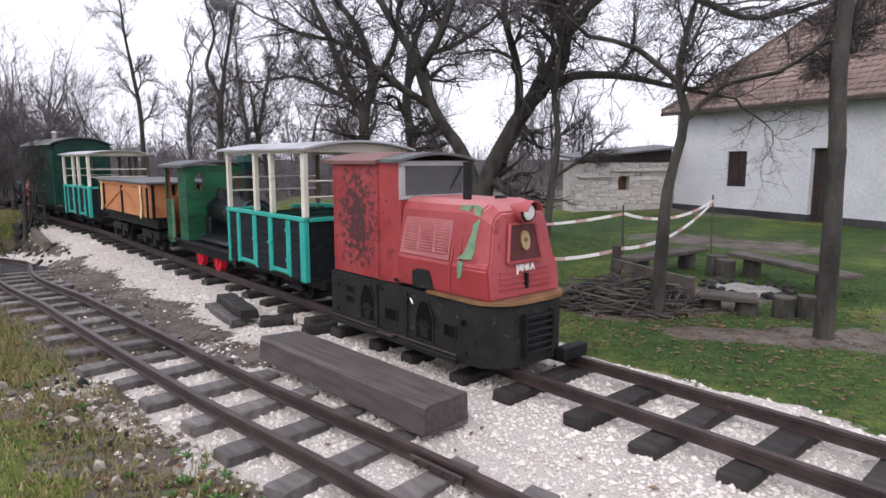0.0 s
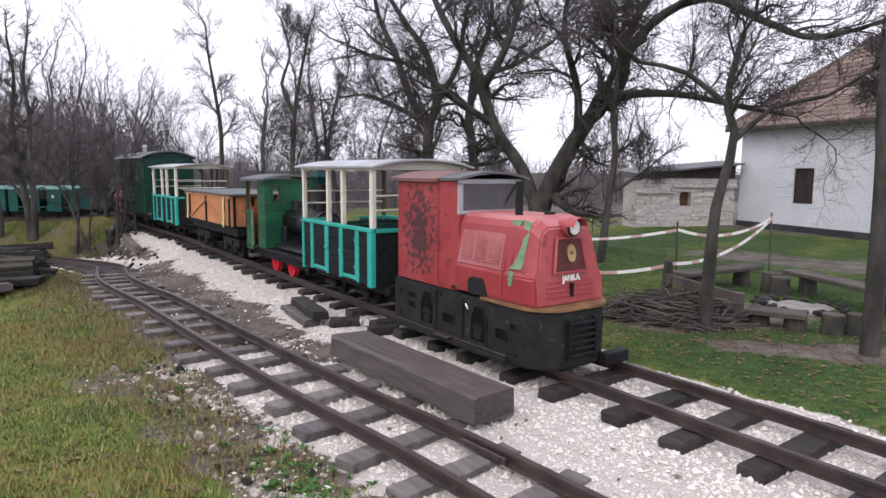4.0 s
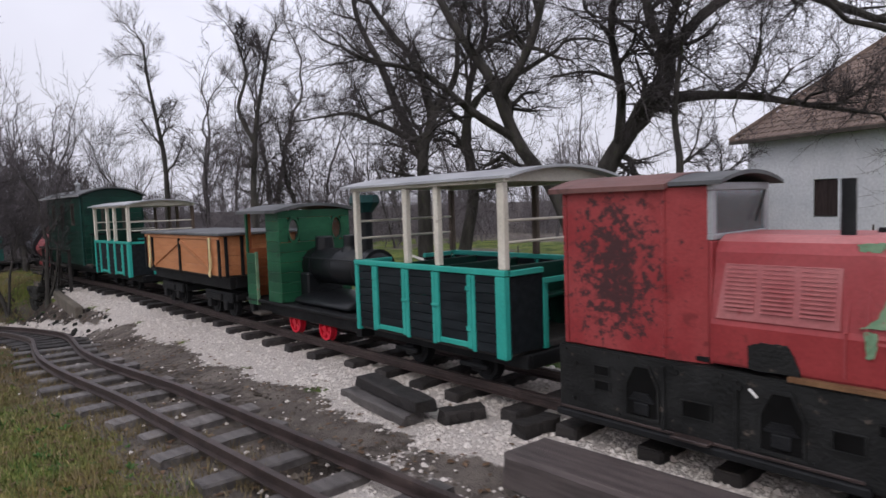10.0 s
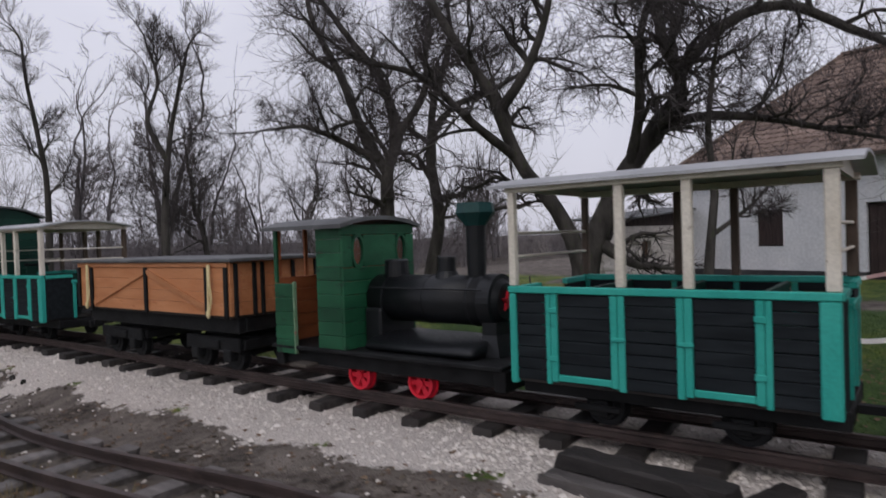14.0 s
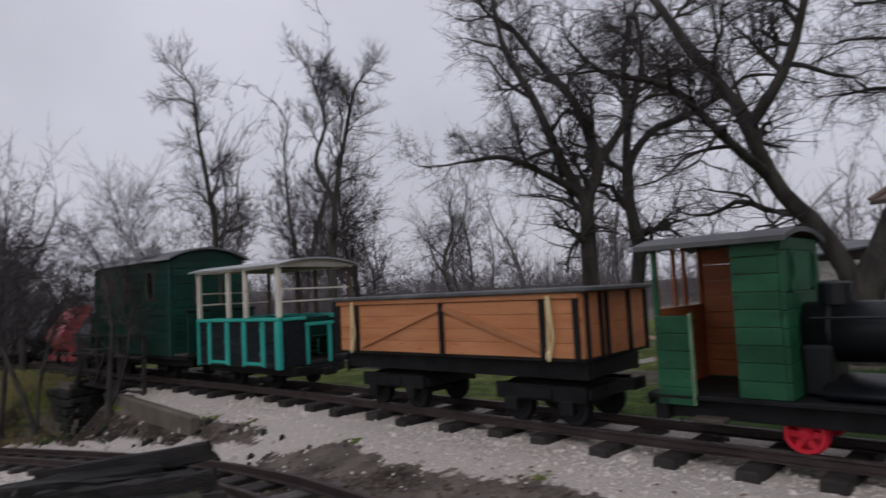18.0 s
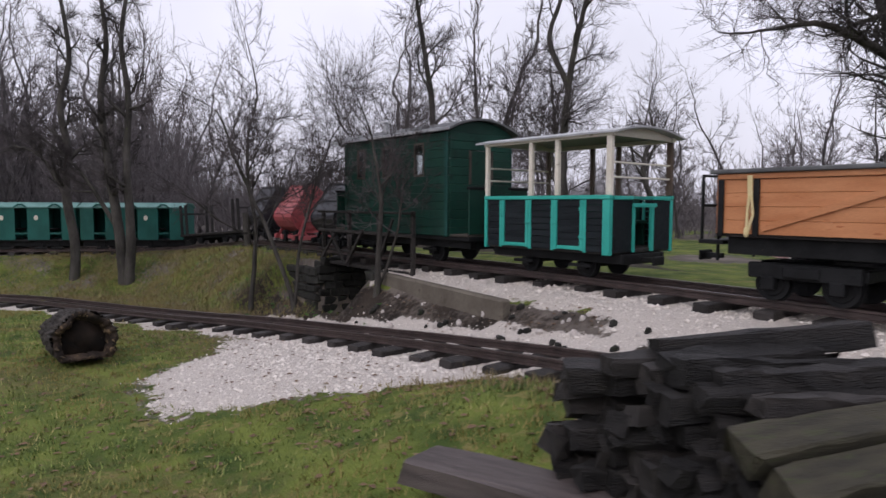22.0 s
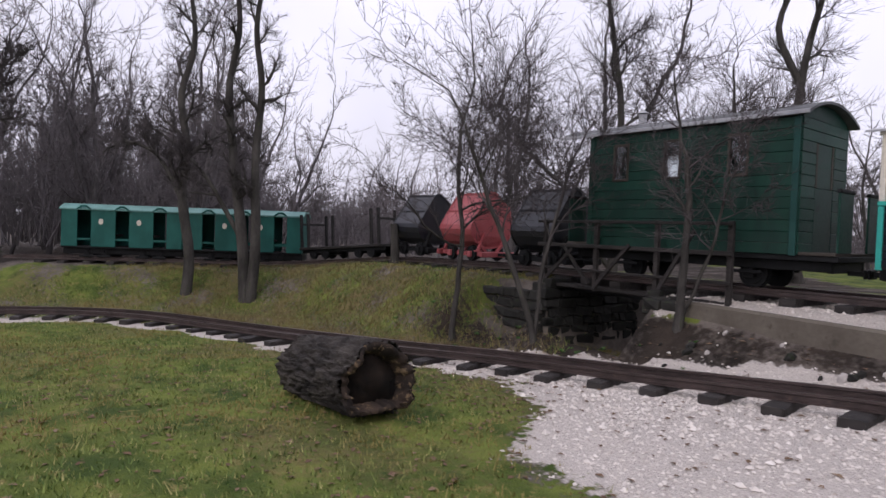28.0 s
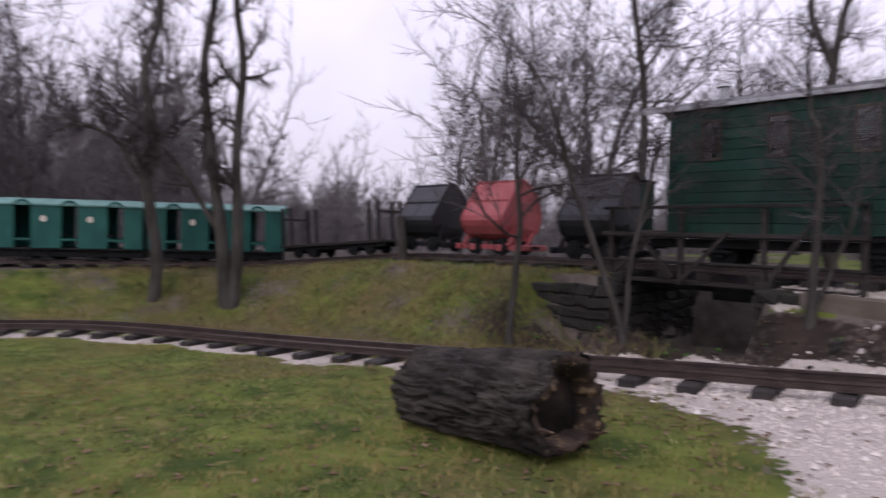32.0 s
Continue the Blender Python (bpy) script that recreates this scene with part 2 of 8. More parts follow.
M = {
    "sleeper_black": material("rotten_black_sleeper", (.010, .0095, .010), (.026, .023, .022), 3, 0.62, 0, 0.9, 26, (0.050, 0.044, 0.038), 0.62, (1, 5, 5), vary=0.45, bdist=0.04, spec=0.35),
    "mossy_sleeper": material("mossy_grey_sleeper", (.026, .024, .017), (.055, .050, .033), 3, 0.75, 0, 0.8, 30, (.042, .048, .022), 0.56, (1, 5, 5), spec=0.3),
    "rail": material("rail_steel", (.040, .029, .027), (.078, .056, .052), 5, 0.42, 0.3, 0.4, 120, (.115, .080, .068), 0.6, spec=0.5),
    # dark red that stands in for the shade between louvres
    "slot": material("louvre_shade", (.030, .010, .010), (.060, .020, .020), 6, 0.8, 0, 0.2, 50),
    "sleeper": material("tarred_oak_sleeper", (.017, .015, .0145), (.038, .033, .031), 3, 0.62, 0, 0.7, 34, (.085, .074, .067), 0.62, (1, 6, 6), vary=0.35, spec=0.35, bdist=0.015),
    "sleeper_grey": material("weathered_sleeper", (.084, .075, .072), (.155, .140, .133), 3, 0.5, 0, 0.7, 34, (.046, .040, .036), 0.6, (1, 6, 6), vary=0.35, spec=0.45, bdist=0.015),
    "beam": material("brown_timber_beam", (.054, .043, .041), (.105, .085, .081), 3, 0.5, 0, 0.8, 40, (.17, .15, .14), 0.67, (1, 9, 9), spec=0.4),
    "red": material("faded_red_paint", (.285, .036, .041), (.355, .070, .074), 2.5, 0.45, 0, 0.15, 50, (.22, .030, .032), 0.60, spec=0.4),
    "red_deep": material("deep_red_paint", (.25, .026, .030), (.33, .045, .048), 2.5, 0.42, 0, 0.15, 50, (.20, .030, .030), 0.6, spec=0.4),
    "red_pale": material("pale_red_paint", (.36, .105, .110), (.43, .165, .165), 3, 0.5, 0, 0.2, 50, (.30, .06, .06), 0.62),
    # near-black that stands in for the shade within the skirt's cut-outs
    "pit": material("painted_opening_shade", (.004, .004, .004), (.008, .008, .008), 6, 0.9, 0, 0.2, 40, spec=0.1),
    "red_worn": material("flaking_red_paint", (.275, .033, .037), (.345, .060, .062), 3.0, 0.5, 0, 0.25, 50, (.20, .030, .032), 0.58),
    "black_iron": material("black_painted_iron", (.007, .0075, .0085), (.016, .017, .0185), 5, 0.6, 0.1, 0.5, 40, (.045, .036, .031), 0.66, spec=0.2),
    "edge_stone": material("mossy_beige_stone", (.20, .18, .145), (.36, .33, .28), 6, 0.9, 0, 0.6, 25, (.13, .13, .08), 0.56, vary=0.3),
    "loco_skirt": material("grimy_black_skirt", (.007, .0075, .0075), (.019, .020, .020), 5, 0.55, 0.1, 0.7, 45, (.095, .078, .066), 0.60, spec=0.3, bdist=0.010),
    "teal": material("turquoise_paint", (.022, .33, .275), (.042, .40, .335), 3, 0.5, 0, 0.15, 60, (.018, .25, .21), 0.64),
    "slate_panel": material("slate_painted_boards", (.011, .014, .017), (.019, .024, .028), 3, 0.6, 0, 0.4, 30, (.032, .038, .042), 0.66, (1, 6, 6), vary=0.15, spec=0.1),
    "cream": material("cream_painted_wood", (0.60, 0.56, 0.48), (0.70, 0.665, 0.585), 4, 0.6, 0, 0.2, 60, (0.40, 0.36, 0.30), 0.64),
    "roof_tin": material("grey_roof_tin", (0.33, 0.34, 0.36), (0.44, 0.45, 0.47), 2, 0.42, 0.25, 0.2, 40, (0.24, 0.24, 0.25), 0.60),
    "roof_dark": material("dark_roof_felt", (0.075, 0.078, 0.082), (0.13, 0.135, 0.14), 3, 0.65, 0, 0.4, 60),
    "roof_red": material("oxide_roof_tin", (.13, .062, .056), (.19, .092, .083), 3, 0.55, 0, 0.3, 50, (.09, .048, .042), 0.6),
    "green": material("green_painted_boards", (.009, .066, .031), (.016, .097, .046), 3, 0.5, 0, 0.3, 50, (.010, .040, .022), 0.58, (1, 1, 2), vary=0.18),
    "van_green": material("bottle_green_boards", (.004, .032, .023), (.008, .050, .035), 2, 0.5, 0, 0.3, 40, (.004, .022, .017), 0.58, (3, 1, 1), vary=0.16),
    "van_edge": material("blue_green_corner_boards", (.006, .042, .038), (.012, .066, .058), 3, 0.5, 0, 0.2, 50),
    "car_green": material("sea_green_sheet", (.005, .075, .064), (.010, .105, .088), 3, 0.5, 0, 0.15, 60, (.020, .14, .115), 0.66),
    # roof green, paled so that the colour holds the sheet's grey sheen
    "car_roof": material("pale_green_roof_sheet", (.075, .20, .18), (.13, .28, .255), 3, 0.45, 0, 0.2, 50, (.05, .13, .115), 0.6),
    "orange": material("varnished_pine_boards", (.43, .175, .075), (.52, .235, .110), 2, 0.45, 0, 0.3, 30, (.34, .115, .045), 0.60, (1, 5, 5), vary=0.13),
    "post_brown": material("brown_post_wood", (0.085, 0.062, 0.048), (0.13, 0.098, 0.078), 3, 0.7, 0, 0.4, 40, (0.06, 0.045, 0.035), 0.6, (6, 6, 1)),
    # log wood darkened so that its colour holds the shade inside
    "hollow": material("shaded_hollow_wood", (.010, .008, .007), (.028, .019, .014), 7, 0.95, 0, 0.8, 40, (.06, .038, .024), 0.66),
    "dark_teal": material("dark_teal_paint", (.008, .045, .045), (.014, .065, .064), 4, 0.5, 0, 0.2, 50),
    "rope": material("pale_strap", (0.62, 0.52, 0.27), (0.72, 0.62, 0.36), 10, 0.8, 0, 0.3, 90),
    "boiler": material("black_boiler_steel", (.008, .009, .011), (.015, .017, .020), 3, 0.42, 0.2, 0.2, 40, (.028, .027, .027), 0.64, spec=0.35),
    "red_wheel": material("red_wheel_paint", (0.55, 0.012, 0.03), (0.64, 0.025, 0.05), 8, 0.45, 0, 0.2, 60),
    "tip_red": material("salmon_red_steel", (.30, .062, .070), (.37, .105, .112), 3, 0.45, 0, 0.2, 40, (.22, .05, .047), 0.6),
    "tip_black": material("blue_black_steel", (.016, .017, .022), (.028, .030, .038), 3, 0.42, 0.1, 0.2, 40, (.05, .05, .06), 0.64, spec=0.5),
    "plaster": material("whitewashed_plaster", (.60, .62, .66), (.70, .71, .745), 1.2, 0.9, 0, 0.5, 14, (.50, .51, .54), 0.64),
    "plinth": material("tarred_plinth", (0.035, 0.036, 0.040), (0.065, 0.066, 0.07), 2, 0.85, 0, 0.5, 20),
    "stone": material("pale_rubble_stone", (0.44, 0.405, 0.385), (0.56, 0.525, 0.50), 4, 0.9, 0, 0.6, 25, (0.38, 0.33, 0.31), 0.6, vary=0.12),
    "mortar": material("lime_mortar", (0.46, 0.425, 0.405), (0.58, 0.545, 0.52), 3, 0.95, 0, 0.8, 20, (.66, .63, .61), 0.58),
    "darkstone": material("mossy_abutment_stone", (.015, .015, .014), (.038, .037, .033), 4, 0.9, 0, 0.7, 22, (.020, .027, .014), 0.58, vary=0.3),
    "concrete": material("stained_concrete", (.10, .086, .070), (.15, .132, .108), 2, 0.9, 0, 0.5, 22, (.085, .072, .058), 0.6),
    "tile": material("clay_roof_tile", (.155, .112, .096), (.225, .168, .143), 1.2, 0.85, 0, 0.5, 30, (.105, .088, .078), 0.6, vary=0.3),
    "brown_door": material("dark_brown_planks", (0.030, 0.020, 0.020), (0.05, 0.034, 0.033), 3, 0.7, 0, 0.4, 30, stretch=(6, 6, 1)),
    "wood": material("grey_weathered_wood", (.050, .043, .037), (.092, .080, .069), 3, 0.85, 0, 0.6, 40, (.125, .112, .097), 0.62, vary=0.25),
    "bark": material("grey_brown_bark", (.036, .034, .031), (.082, .076, .070), 5, 0.9, 0, 1.0, 30, (.058, .064, .040), 0.58, (1, 1, 0.35), bdist=0.03, spec=0.15),
    # paler than the near trees, so the colour itself holds distant haze
    "grey_bark": material("hazy_grey_bark", (.070, .065, .066), (.125, .116, .118), 4, 0.9, 0, 0.8, 30, (.052, .050, .046), 0.60, (1, 1, 0.35), spec=0.1),
    "haze_twig": material("hazy_brush_twigs", (.105, .094, .098), (.165, .150, .155), 2, 0.95, 0, 0.2, 30, spec=0.1),
    "twig": material("bare_twigs", (.050, .044, .045), (.090, .080, .082), 2, 0.9, 0, 0.2, 30, spec=0.15),
    "logbark": material("furrowed_log_bark", (.014, .012, .011), (.060, .052, .046), 7, 0.95, 0, 1.0, 26, (.11, .10, .09), 0.62, (0.45, 1, 1), bdist=0.05),
    "logwood": material("rotten_log_wood", (.016, .012, .010), (.050, .034, .025), 6, 0.95, 0, 0.8, 40, (.17, .12, .07), 0.55),
    "ash": material("grey_ash", (0.17, 0.16, 0.15), (0.28, 0.265, 0.25), 4, 0.95, 0, 0.5, 30),
    "white_band": material("white_barrier_tape", (0.74, 0.72, 0.70), (0.82, 0.80, 0.79), 10, 0.5, 0, 0.1, 60),
    "red_band": material("red_barrier_tape", (.48, .30, .29), (.56, .37, .36), 10, 0.5, 0, 0.1, 60),
    "brass": material("aged_brass", (0.33, 0.24, 0.11), (0.42, 0.31, 0.16), 8, 0.45, 0.6, 0.2, 60),
    "grille": material("dark_red_grille", (0.075, 0.02, 0.02), (0.11, 0.03, 0.03), 8, 0.6, 0.1, 0.4, 120),
    "old_green": material("exposed_green_primer", (0.115, 0.22, 0.125), (0.19, 0.30, 0.19), 9, 0.6, 0, 0.2, 60, (.30, .10, .10), 0.60),
    "rust": material("rust_streak", (0.14, 0.07, 0.035), (0.25, 0.14, 0.07), 6, 0.8, 0.1, 0.5, 60),
    "white_paint": material("white_lettering_paint", (0.78, 0.76, 0.74), (0.84, 0.82, 0.80), 9, 0.5, 0, 0.1, 60),
    "red_door": material("red_brown_cab_wood", (0.28, 0.085, 0.035), (0.36, 0.12, 0.05), 3, 0.55, 0, 0.3, 40, (0.20, 0.06, 0.03), 0.62, (1, 1, 4)),
    "grass_blade": island_material("grass_blades", (.034, .078, .015), (.190, .242, .062), (0.40, 0.34, 0.15), 0.75, 0.1, patch=(0.235, 0.180, 0.064)),
    "lawn_blade": island_material("lawn_blades", (.020, .052, .010), (.062, .118, .026), (0.13, 0.155, 0.05), 0.75, 0.1),
    "straw": island_material("dry_grass_stalks", (0.115, 0.088, 0.043), (0.20, 0.158, 0.08), (0.29, 0.24, 0.135), 0.85, 0.1),
    "clod": island_material("mud_clods", (0.055, 0.045, 0.036), (0.11, 0.09, 0.072), (0.20, 0.175, 0.15), 0.95, 0.4),
    "weed": island_material("weed_leaves", (.035, .105, .020), (.065, .165, .035), (0.12, 0.24, 0.05), 0.6, 0.1),
    "ivy_leaf": island_material("ivy_leaves", (.014, .022, .010), (.032, .042, .018), (.055, .055, .030), 0.6, 0.1),
    "leaf_litter": island_material("fallen_leaves", (0.10, 0.062, 0.038), (0.165, 0.105, 0.065), (0.21, 0.15, 0.10), 0.85, 0.1),
    "gravel": island_material("crushed_limestone", (.57, .525, .485), (.72, .675, .63), (.36, .32, .29), 0.85, 0.3),
}
fl_n, fl_l = M["red_worn"].node_tree.nodes, M["red_worn"].node_tree.links
fl_b = fl_n["Principled BSDF"]
fl_src = fl_b.inputs["Base Color"].links[0].from_socket
fl_tc, fl_map, fl_a, fl_g = fl_n.new("ShaderNodeTexCoord"), fl_n.new("ShaderNodeMapping"), fl_n.new("ShaderNodeTexNoise"), fl_n.new("ShaderNodeTexGradient")
fl_a.inputs["Scale"].default_value, fl_a.inputs["Detail"].default_value, fl_a.inputs["Roughness"].default_value = 15.0, 10, 0.78
fl_g.gradient_type = "SPHERICAL"
fl_map.inputs["Location"].default_value, fl_map.inputs["Scale"].default_value = (-4.33 / 0.56, 0, -1.27 / 0.90), (1 / 0.56, 0.01, 1 / 0.90)
fl_l.new(fl_tc.outputs["Object"], fl_map.inputs["Vector"])
fl_l.new(fl_map.outputs[0], fl_g.inputs["Vector"])
fl_l.new(fl_tc.outputs["Object"], fl_a.inputs["Vector"])
fl_m, fl_r, fl_x = fl_n.new("ShaderNodeMath"), fl_n.new("ShaderNodeMapRange"), fl_n.new("ShaderNodeMixRGB")
fl_m.operation, fl_m.inputs[1].default_value = "MULTIPLY_ADD", 0.26
fl_l.new(fl_g.outputs["Fac"], fl_m.inputs[0])
fl_l.new(fl_a.outputs["Fac"], fl_m.inputs[2])
fl_r.inputs["From Min"].default_value, fl_r.inputs["From Max"].default_value = 0.64, 0.69
fl_l.new(fl_m.outputs[0], fl_r.inputs["Value"])
fl_l.new(fl_r.outputs[0], fl_x.inputs[0])
fl_l.new(fl_src, fl_x.inputs[1])
fl_x.inputs[2].default_value = (.060, .024, .026, 1)
fl_l.new(fl_x.outputs[0], fl_b.inputs["Base Color"])
glass = bpy.data.materials.new("window_glass")
glass.use_nodes = True
gb = glass.node_tree.nodes["Principled BSDF"]
gb.inputs["Base Color"].default_value = (0.86, 0.9, 0.9, 1)
gb.inputs["Roughness"].default_value, gb.inputs["Transmission Weight"].default_value = 0.06, 1.0
M["glass"] = glass
# grey film on the cab glass: dust, plus sky reflection put into the colour
dusty = bpy.data.materials.new("dusty_sky_glass")
dusty.use_nodes = True
du_n, du_l = dusty.node_tree.nodes, dusty.node_tree.links
du_b, du_t, du_r = du_n["Principled BSDF"], du_n.new("ShaderNodeTexNoise"), du_n.new("ShaderNodeMapRange")
du_t.inputs["Scale"].default_value, du_t.inputs["Detail"].default_value = 7, 6
du_r.inputs["To Min"].default_value, du_r.inputs["To Max"].default_value = 0.94, 0.80
du_l.new(du_t.outputs["Fac"], du_r.inputs["Value"])
du_l.new(du_r.outputs[0], du_b.inputs["Transmission Weight"])
du_b.inputs["Base Color"].default_value, du_b.inputs["Roughness"].default_value = (0.50, 0.54, 0.57, 1), 0.08
M["dusty"] = dusty

# ---- the plan: s runs along the train, n across it to the walker's side ----
PLAN = pose(0, 0, 0, 0, 0, 135)
R2 = math.sqrt(0.5)


def xy(s, n):
    return (-R2 * (s + n), R2 * (s - n))


def sn(x, y):
    return (R2 * (y - x), -R2 * (x + y))


def lerp(x, pts):
    """Piecewise smooth curve through a few knots."""
    if x <= pts[0][0]:
        return pts[0][1]
    for (a, u), (b, v) in zip(pts, pts[1:]):
        if x <= b:
            w = (x - a) / (b - a)
            return u + (v - u) * w
    return pts[-1][1]


def catmull(pts, step):
    """Evenly spaced points along a smooth line through the knots."""
    out = []
    p = [Vector(q) for q in pts]
    p = [2 * p[0] - p[1]] + p + [2 * p[-1] - p[-2]]
    for i in range(1, len(p) - 2):
        a, b, c, d = p[i - 1:i + 3]
        for j in range(40):
            t = j / 40
            out.append(0.5 * (2 * b + (c - a) * t + (2 * a - 5 * b + 4 * c - d) * t * t + (3 * b - a - 3 * c + d) * t ** 3))
    out.append(p[-2])
    res, acc = [out[0]], 0.0
    for a, b in zip(out, out[1:]):
        acc += (b - a).length
        if acc >= step:
            res.append(b)
            acc -= step
    return res


RAIL_Z = 0.28
UPPER_SN = [(-14, -4.2), (-6, -4.66), (0, -4.72), (5, -4.70), (10, -4.68), (13.5, -4.74), (15.6, -4.74), (18.6, -4.59), (21, -4.55), (24, -4.70), (26.6, -4.62), (28.6, -3.95), (30.2, -2.45), (31.4, -0.6), (32.9, 2.0), (33.7, 3.4)]
LOWER_SN = [(-12, -3.6), (-4, -3.25), (1.5, -3.00), (4, -2.75), (7.5, -2.50), (10.7, -2.34), (13.8, -2.66), (16.7, -2.55), (19.6, -2.10), (23.0, -1.05), (25.4, -0.30), (27.4, 1.0), (28.6, 3.4), (29.0, 6.5), (28.4, 10)]
LOW_Z = [(-20, 0.06), (8, 0.04), (12, -0.10), (15, -0.40), (18, -0.66), (21, -0.86), (25, -1.05), (40, -1.15)]
WALK_Z = [(-20, 0.12), (2, 0.12), (6, 0.02), (9, -0.22), (11, -0.45), (13.5, -0.60), (17, -0.71), (20, -0.76), (25, -0.98), (40, -1.12)]


TOP_Z = [(22, 0.12), (26, 0.04), (29.5, -0.30), (33.3, -0.33), (35.5, -1.0), (40, -1.1)]


def top_z(s):
    """Height of the upper ballast, which dips along the far curve."""
    return lerp(s, TOP_Z)


def n_upper(s):
    return lerp(s, UPPER_SN[:10])


def smooth(x):
    x = min(max(x, 0.0), 1.0)
    return x * x * (3 - 2 * x)


UP_LINE = [Vector((s, n)) for s, n in UPPER_SN]
LO_LINE = [Vector((s, n)) for s, n in LOWER_SN]


def to_line(p, line):
    """Distance from a plan point to a line, and whether it lies to the walker's side of it (positive)."""
    best, sign = 1e9, 1
    for a, b in zip(line, line[1:]):
        d = b - a
        w = min(max((p - a).dot(d) / d.length_squared, 0), 1)
        q = a + d * w
        r = (p - q).length
        if r < best:
            best, sign = r, (1 if d.x * (p.y - a.y) - d.y * (p.x - a.x) > 0 else -1)
    return best * sign


def ground(s, n):
    """Height of the ground at a plan point; the bank runs out beyond the end of the track."""
    z = banked(s, n)
    low = lerp(s, LOW_Z) - 0.05
    if s > 24 and n > 1.9 and z > low:
        z += (low - z) * smooth((n - 1.9) / 2.6) * smooth((s - 24) / 2)
    return z


def banked(s, n):
    p = Vector((s, n))
    u, lo = to_line(p, UP_LINE), to_line(p, LO_LINE)
    bump = 0.05 * noise.noise((s * 0.5, n * 0.5, 3)) + 0.02 * noise.noise((s * 2.1, n * 2.1, 9))
    top = top_z(s)
    if 18.78 < s < 20.60 and -1.3 < u < 0:
        return -0.95
    if u < 0:
        far = top - 0.02 + 0.16 * smooth((-u - 4) / 12)
        return far + (top - far) * smooth((1.3 + u) / 0.5) + bump * smooth((-u - 0.7) / 0.5)
    zl, zw = lerp(s, LOW_Z), lerp(s, WALK_Z)
    base = zw + (zl - zw) * smooth((3.3 - max(lo, 0)) / 2.4) if lo > 0 else zl
    base += 0.14 * smooth((2.9 - lo) / 0.8) * smooth((lo - 0.5) / 0.5) * smooth((s - 9.6) / 1.0) * smooth((14.4 - s) / 1.3)
    if 18.78 < s < 20.60 and u < 1.5:
        return -0.95
    if 20.6 <= s < 21.9 and u > 0.92:
        return -0.86 + 0.6 * smooth((s - 20.9) / 1.0) * smooth((1.9 - u) / 1.0) + bump
    drop = smooth((u - 0.62) / max(1.25, min(abs(lo) + u - 1.1, 1.9)))
    z = top + (base - top) * drop
    return z + bump * (0.3 if abs(lo) < 0.7 or u < 0.7 else 1.0)


# ---- mesh helpers ----
def part(name, bm, mat, parent=None, label="", smooth_faces=False):
    """Links a bmesh as one mesh object, under a thing or under a part."""
    me = bpy.data.meshes.new(name)
    bm.to_mesh(me)
    bm.free()
    for m in (mat if isinstance(mat, (list, tuple)) else [mat]):
        me.materials.append(M[m] if isinstance(m, str) else m)
    if smooth_faces:
        for f in me.polygons:
            f.use_smooth = True
    ob = new(name, me)
    if parent:
        ob.parent = parent
    if label:
        ob["label"] = label
    return ob


def pydata(name, verts, faces, mat, parent=None, smooth_faces=False):
    me = bpy.data.meshes.new(name)
    me.from_pydata(verts, [], faces)
    me.materials.append(M[mat])
    if smooth_faces:
        me.polygons.foreach_set("use_smooth", [True] * len(me.polygons))
    ob = new(name, me)
    if parent:
        ob.parent = parent
    return ob


def thing(name, m, label, category, group=""):
    ob = new(name)
    ob.empty_display_size = 0.1
    ob.matrix_world = m
    return tagged(ob, label, category, group)


def add_box(bm, x0, x1, y0, y1, z0, z1, bevel=0.0, mat=0):
    r = bmesh.ops.create_cube(bm, size=1.0)
    vs = r["verts"]
    for v in vs:
        v.co = Vector((x0 + (v.co.x + 0.5) * (x1 - x0), y0 + (v.co.y + 0.5) * (y1 - y0), z0 + (v.co.z + 0.5) * (z1 - z0)))
    fs = {f for v in vs for f in v.link_faces}
    for f in fs:
        f.material_index = mat
    if bevel:
        bmesh.ops.bevel(bm, geom=list({e for v in vs for e in v.link_edges}), offset=bevel, segments=1, affect="EDGES")
    return vs


def box(x0, x1, y0, y1, z0, z1, bevel=0.006):
    bm = bmesh.new()
    add_box(bm, x0, x1, y0, y1, z0, z1, bevel)
    return bm


def add_bar(bm, a, b, w, h, bevel=0.0):
    """A square bar from a to b, w wide and h high."""
    a, b = Vector(a), Vector(b)
    d = b - a
    vs = add_box(bm, 0, d.length, -w / 2, w / 2, -h / 2, h / 2, 0)
    q = d.to_track_quat("X", "Z").to_matrix().to_4x4()
    bmesh.ops.transform(bm, matrix=Matrix.Translation(a) @ q, verts=vs)
    return vs


def bar(a, b, w, h):
    bm = bmesh.new()
    add_bar(bm, a, b, w, h)
    return bm


def add_cyl(bm, a, b, r0, r1=None, seg=16, caps=True):
    a, b = Vector(a), Vector(b)
    d = b - a
    m = Matrix.Translation((a + b) / 2) @ d.to_track_quat("Z", "Y").to_matrix().to_4x4()
    return bmesh.ops.create_cone(bm, cap_ends=caps, segments=seg, radius1=r0, radius2=r0 if r1 is None else r1, depth=d.length, matrix=m)["verts"]


def cyl(a, b, r0, r1=None, seg=16, caps=True):
    bm = bmesh.new()
    add_cyl(bm, a, b, r0, r1, seg, caps)
    return bm


def loft(bm, rings, close=True, caps=True):
    """Skin between rings of points."""
    vr = [[bm.verts.new(p) for p in ring] for ring in rings]
    k = len(vr[0])
    for a, b in zip(vr, vr[1:]):
        for i in range(k if close else k - 1):
            j = (i + 1) % k
            bm.faces.new((a[i], a[j], b[j], b[i]))
    if caps and close:
        bm.faces.new(vr[0][::-1])
        bm.faces.new(vr[-1])
    bmesh.ops.recalc_face_normals(bm, faces=bm.faces[:])
    return vr


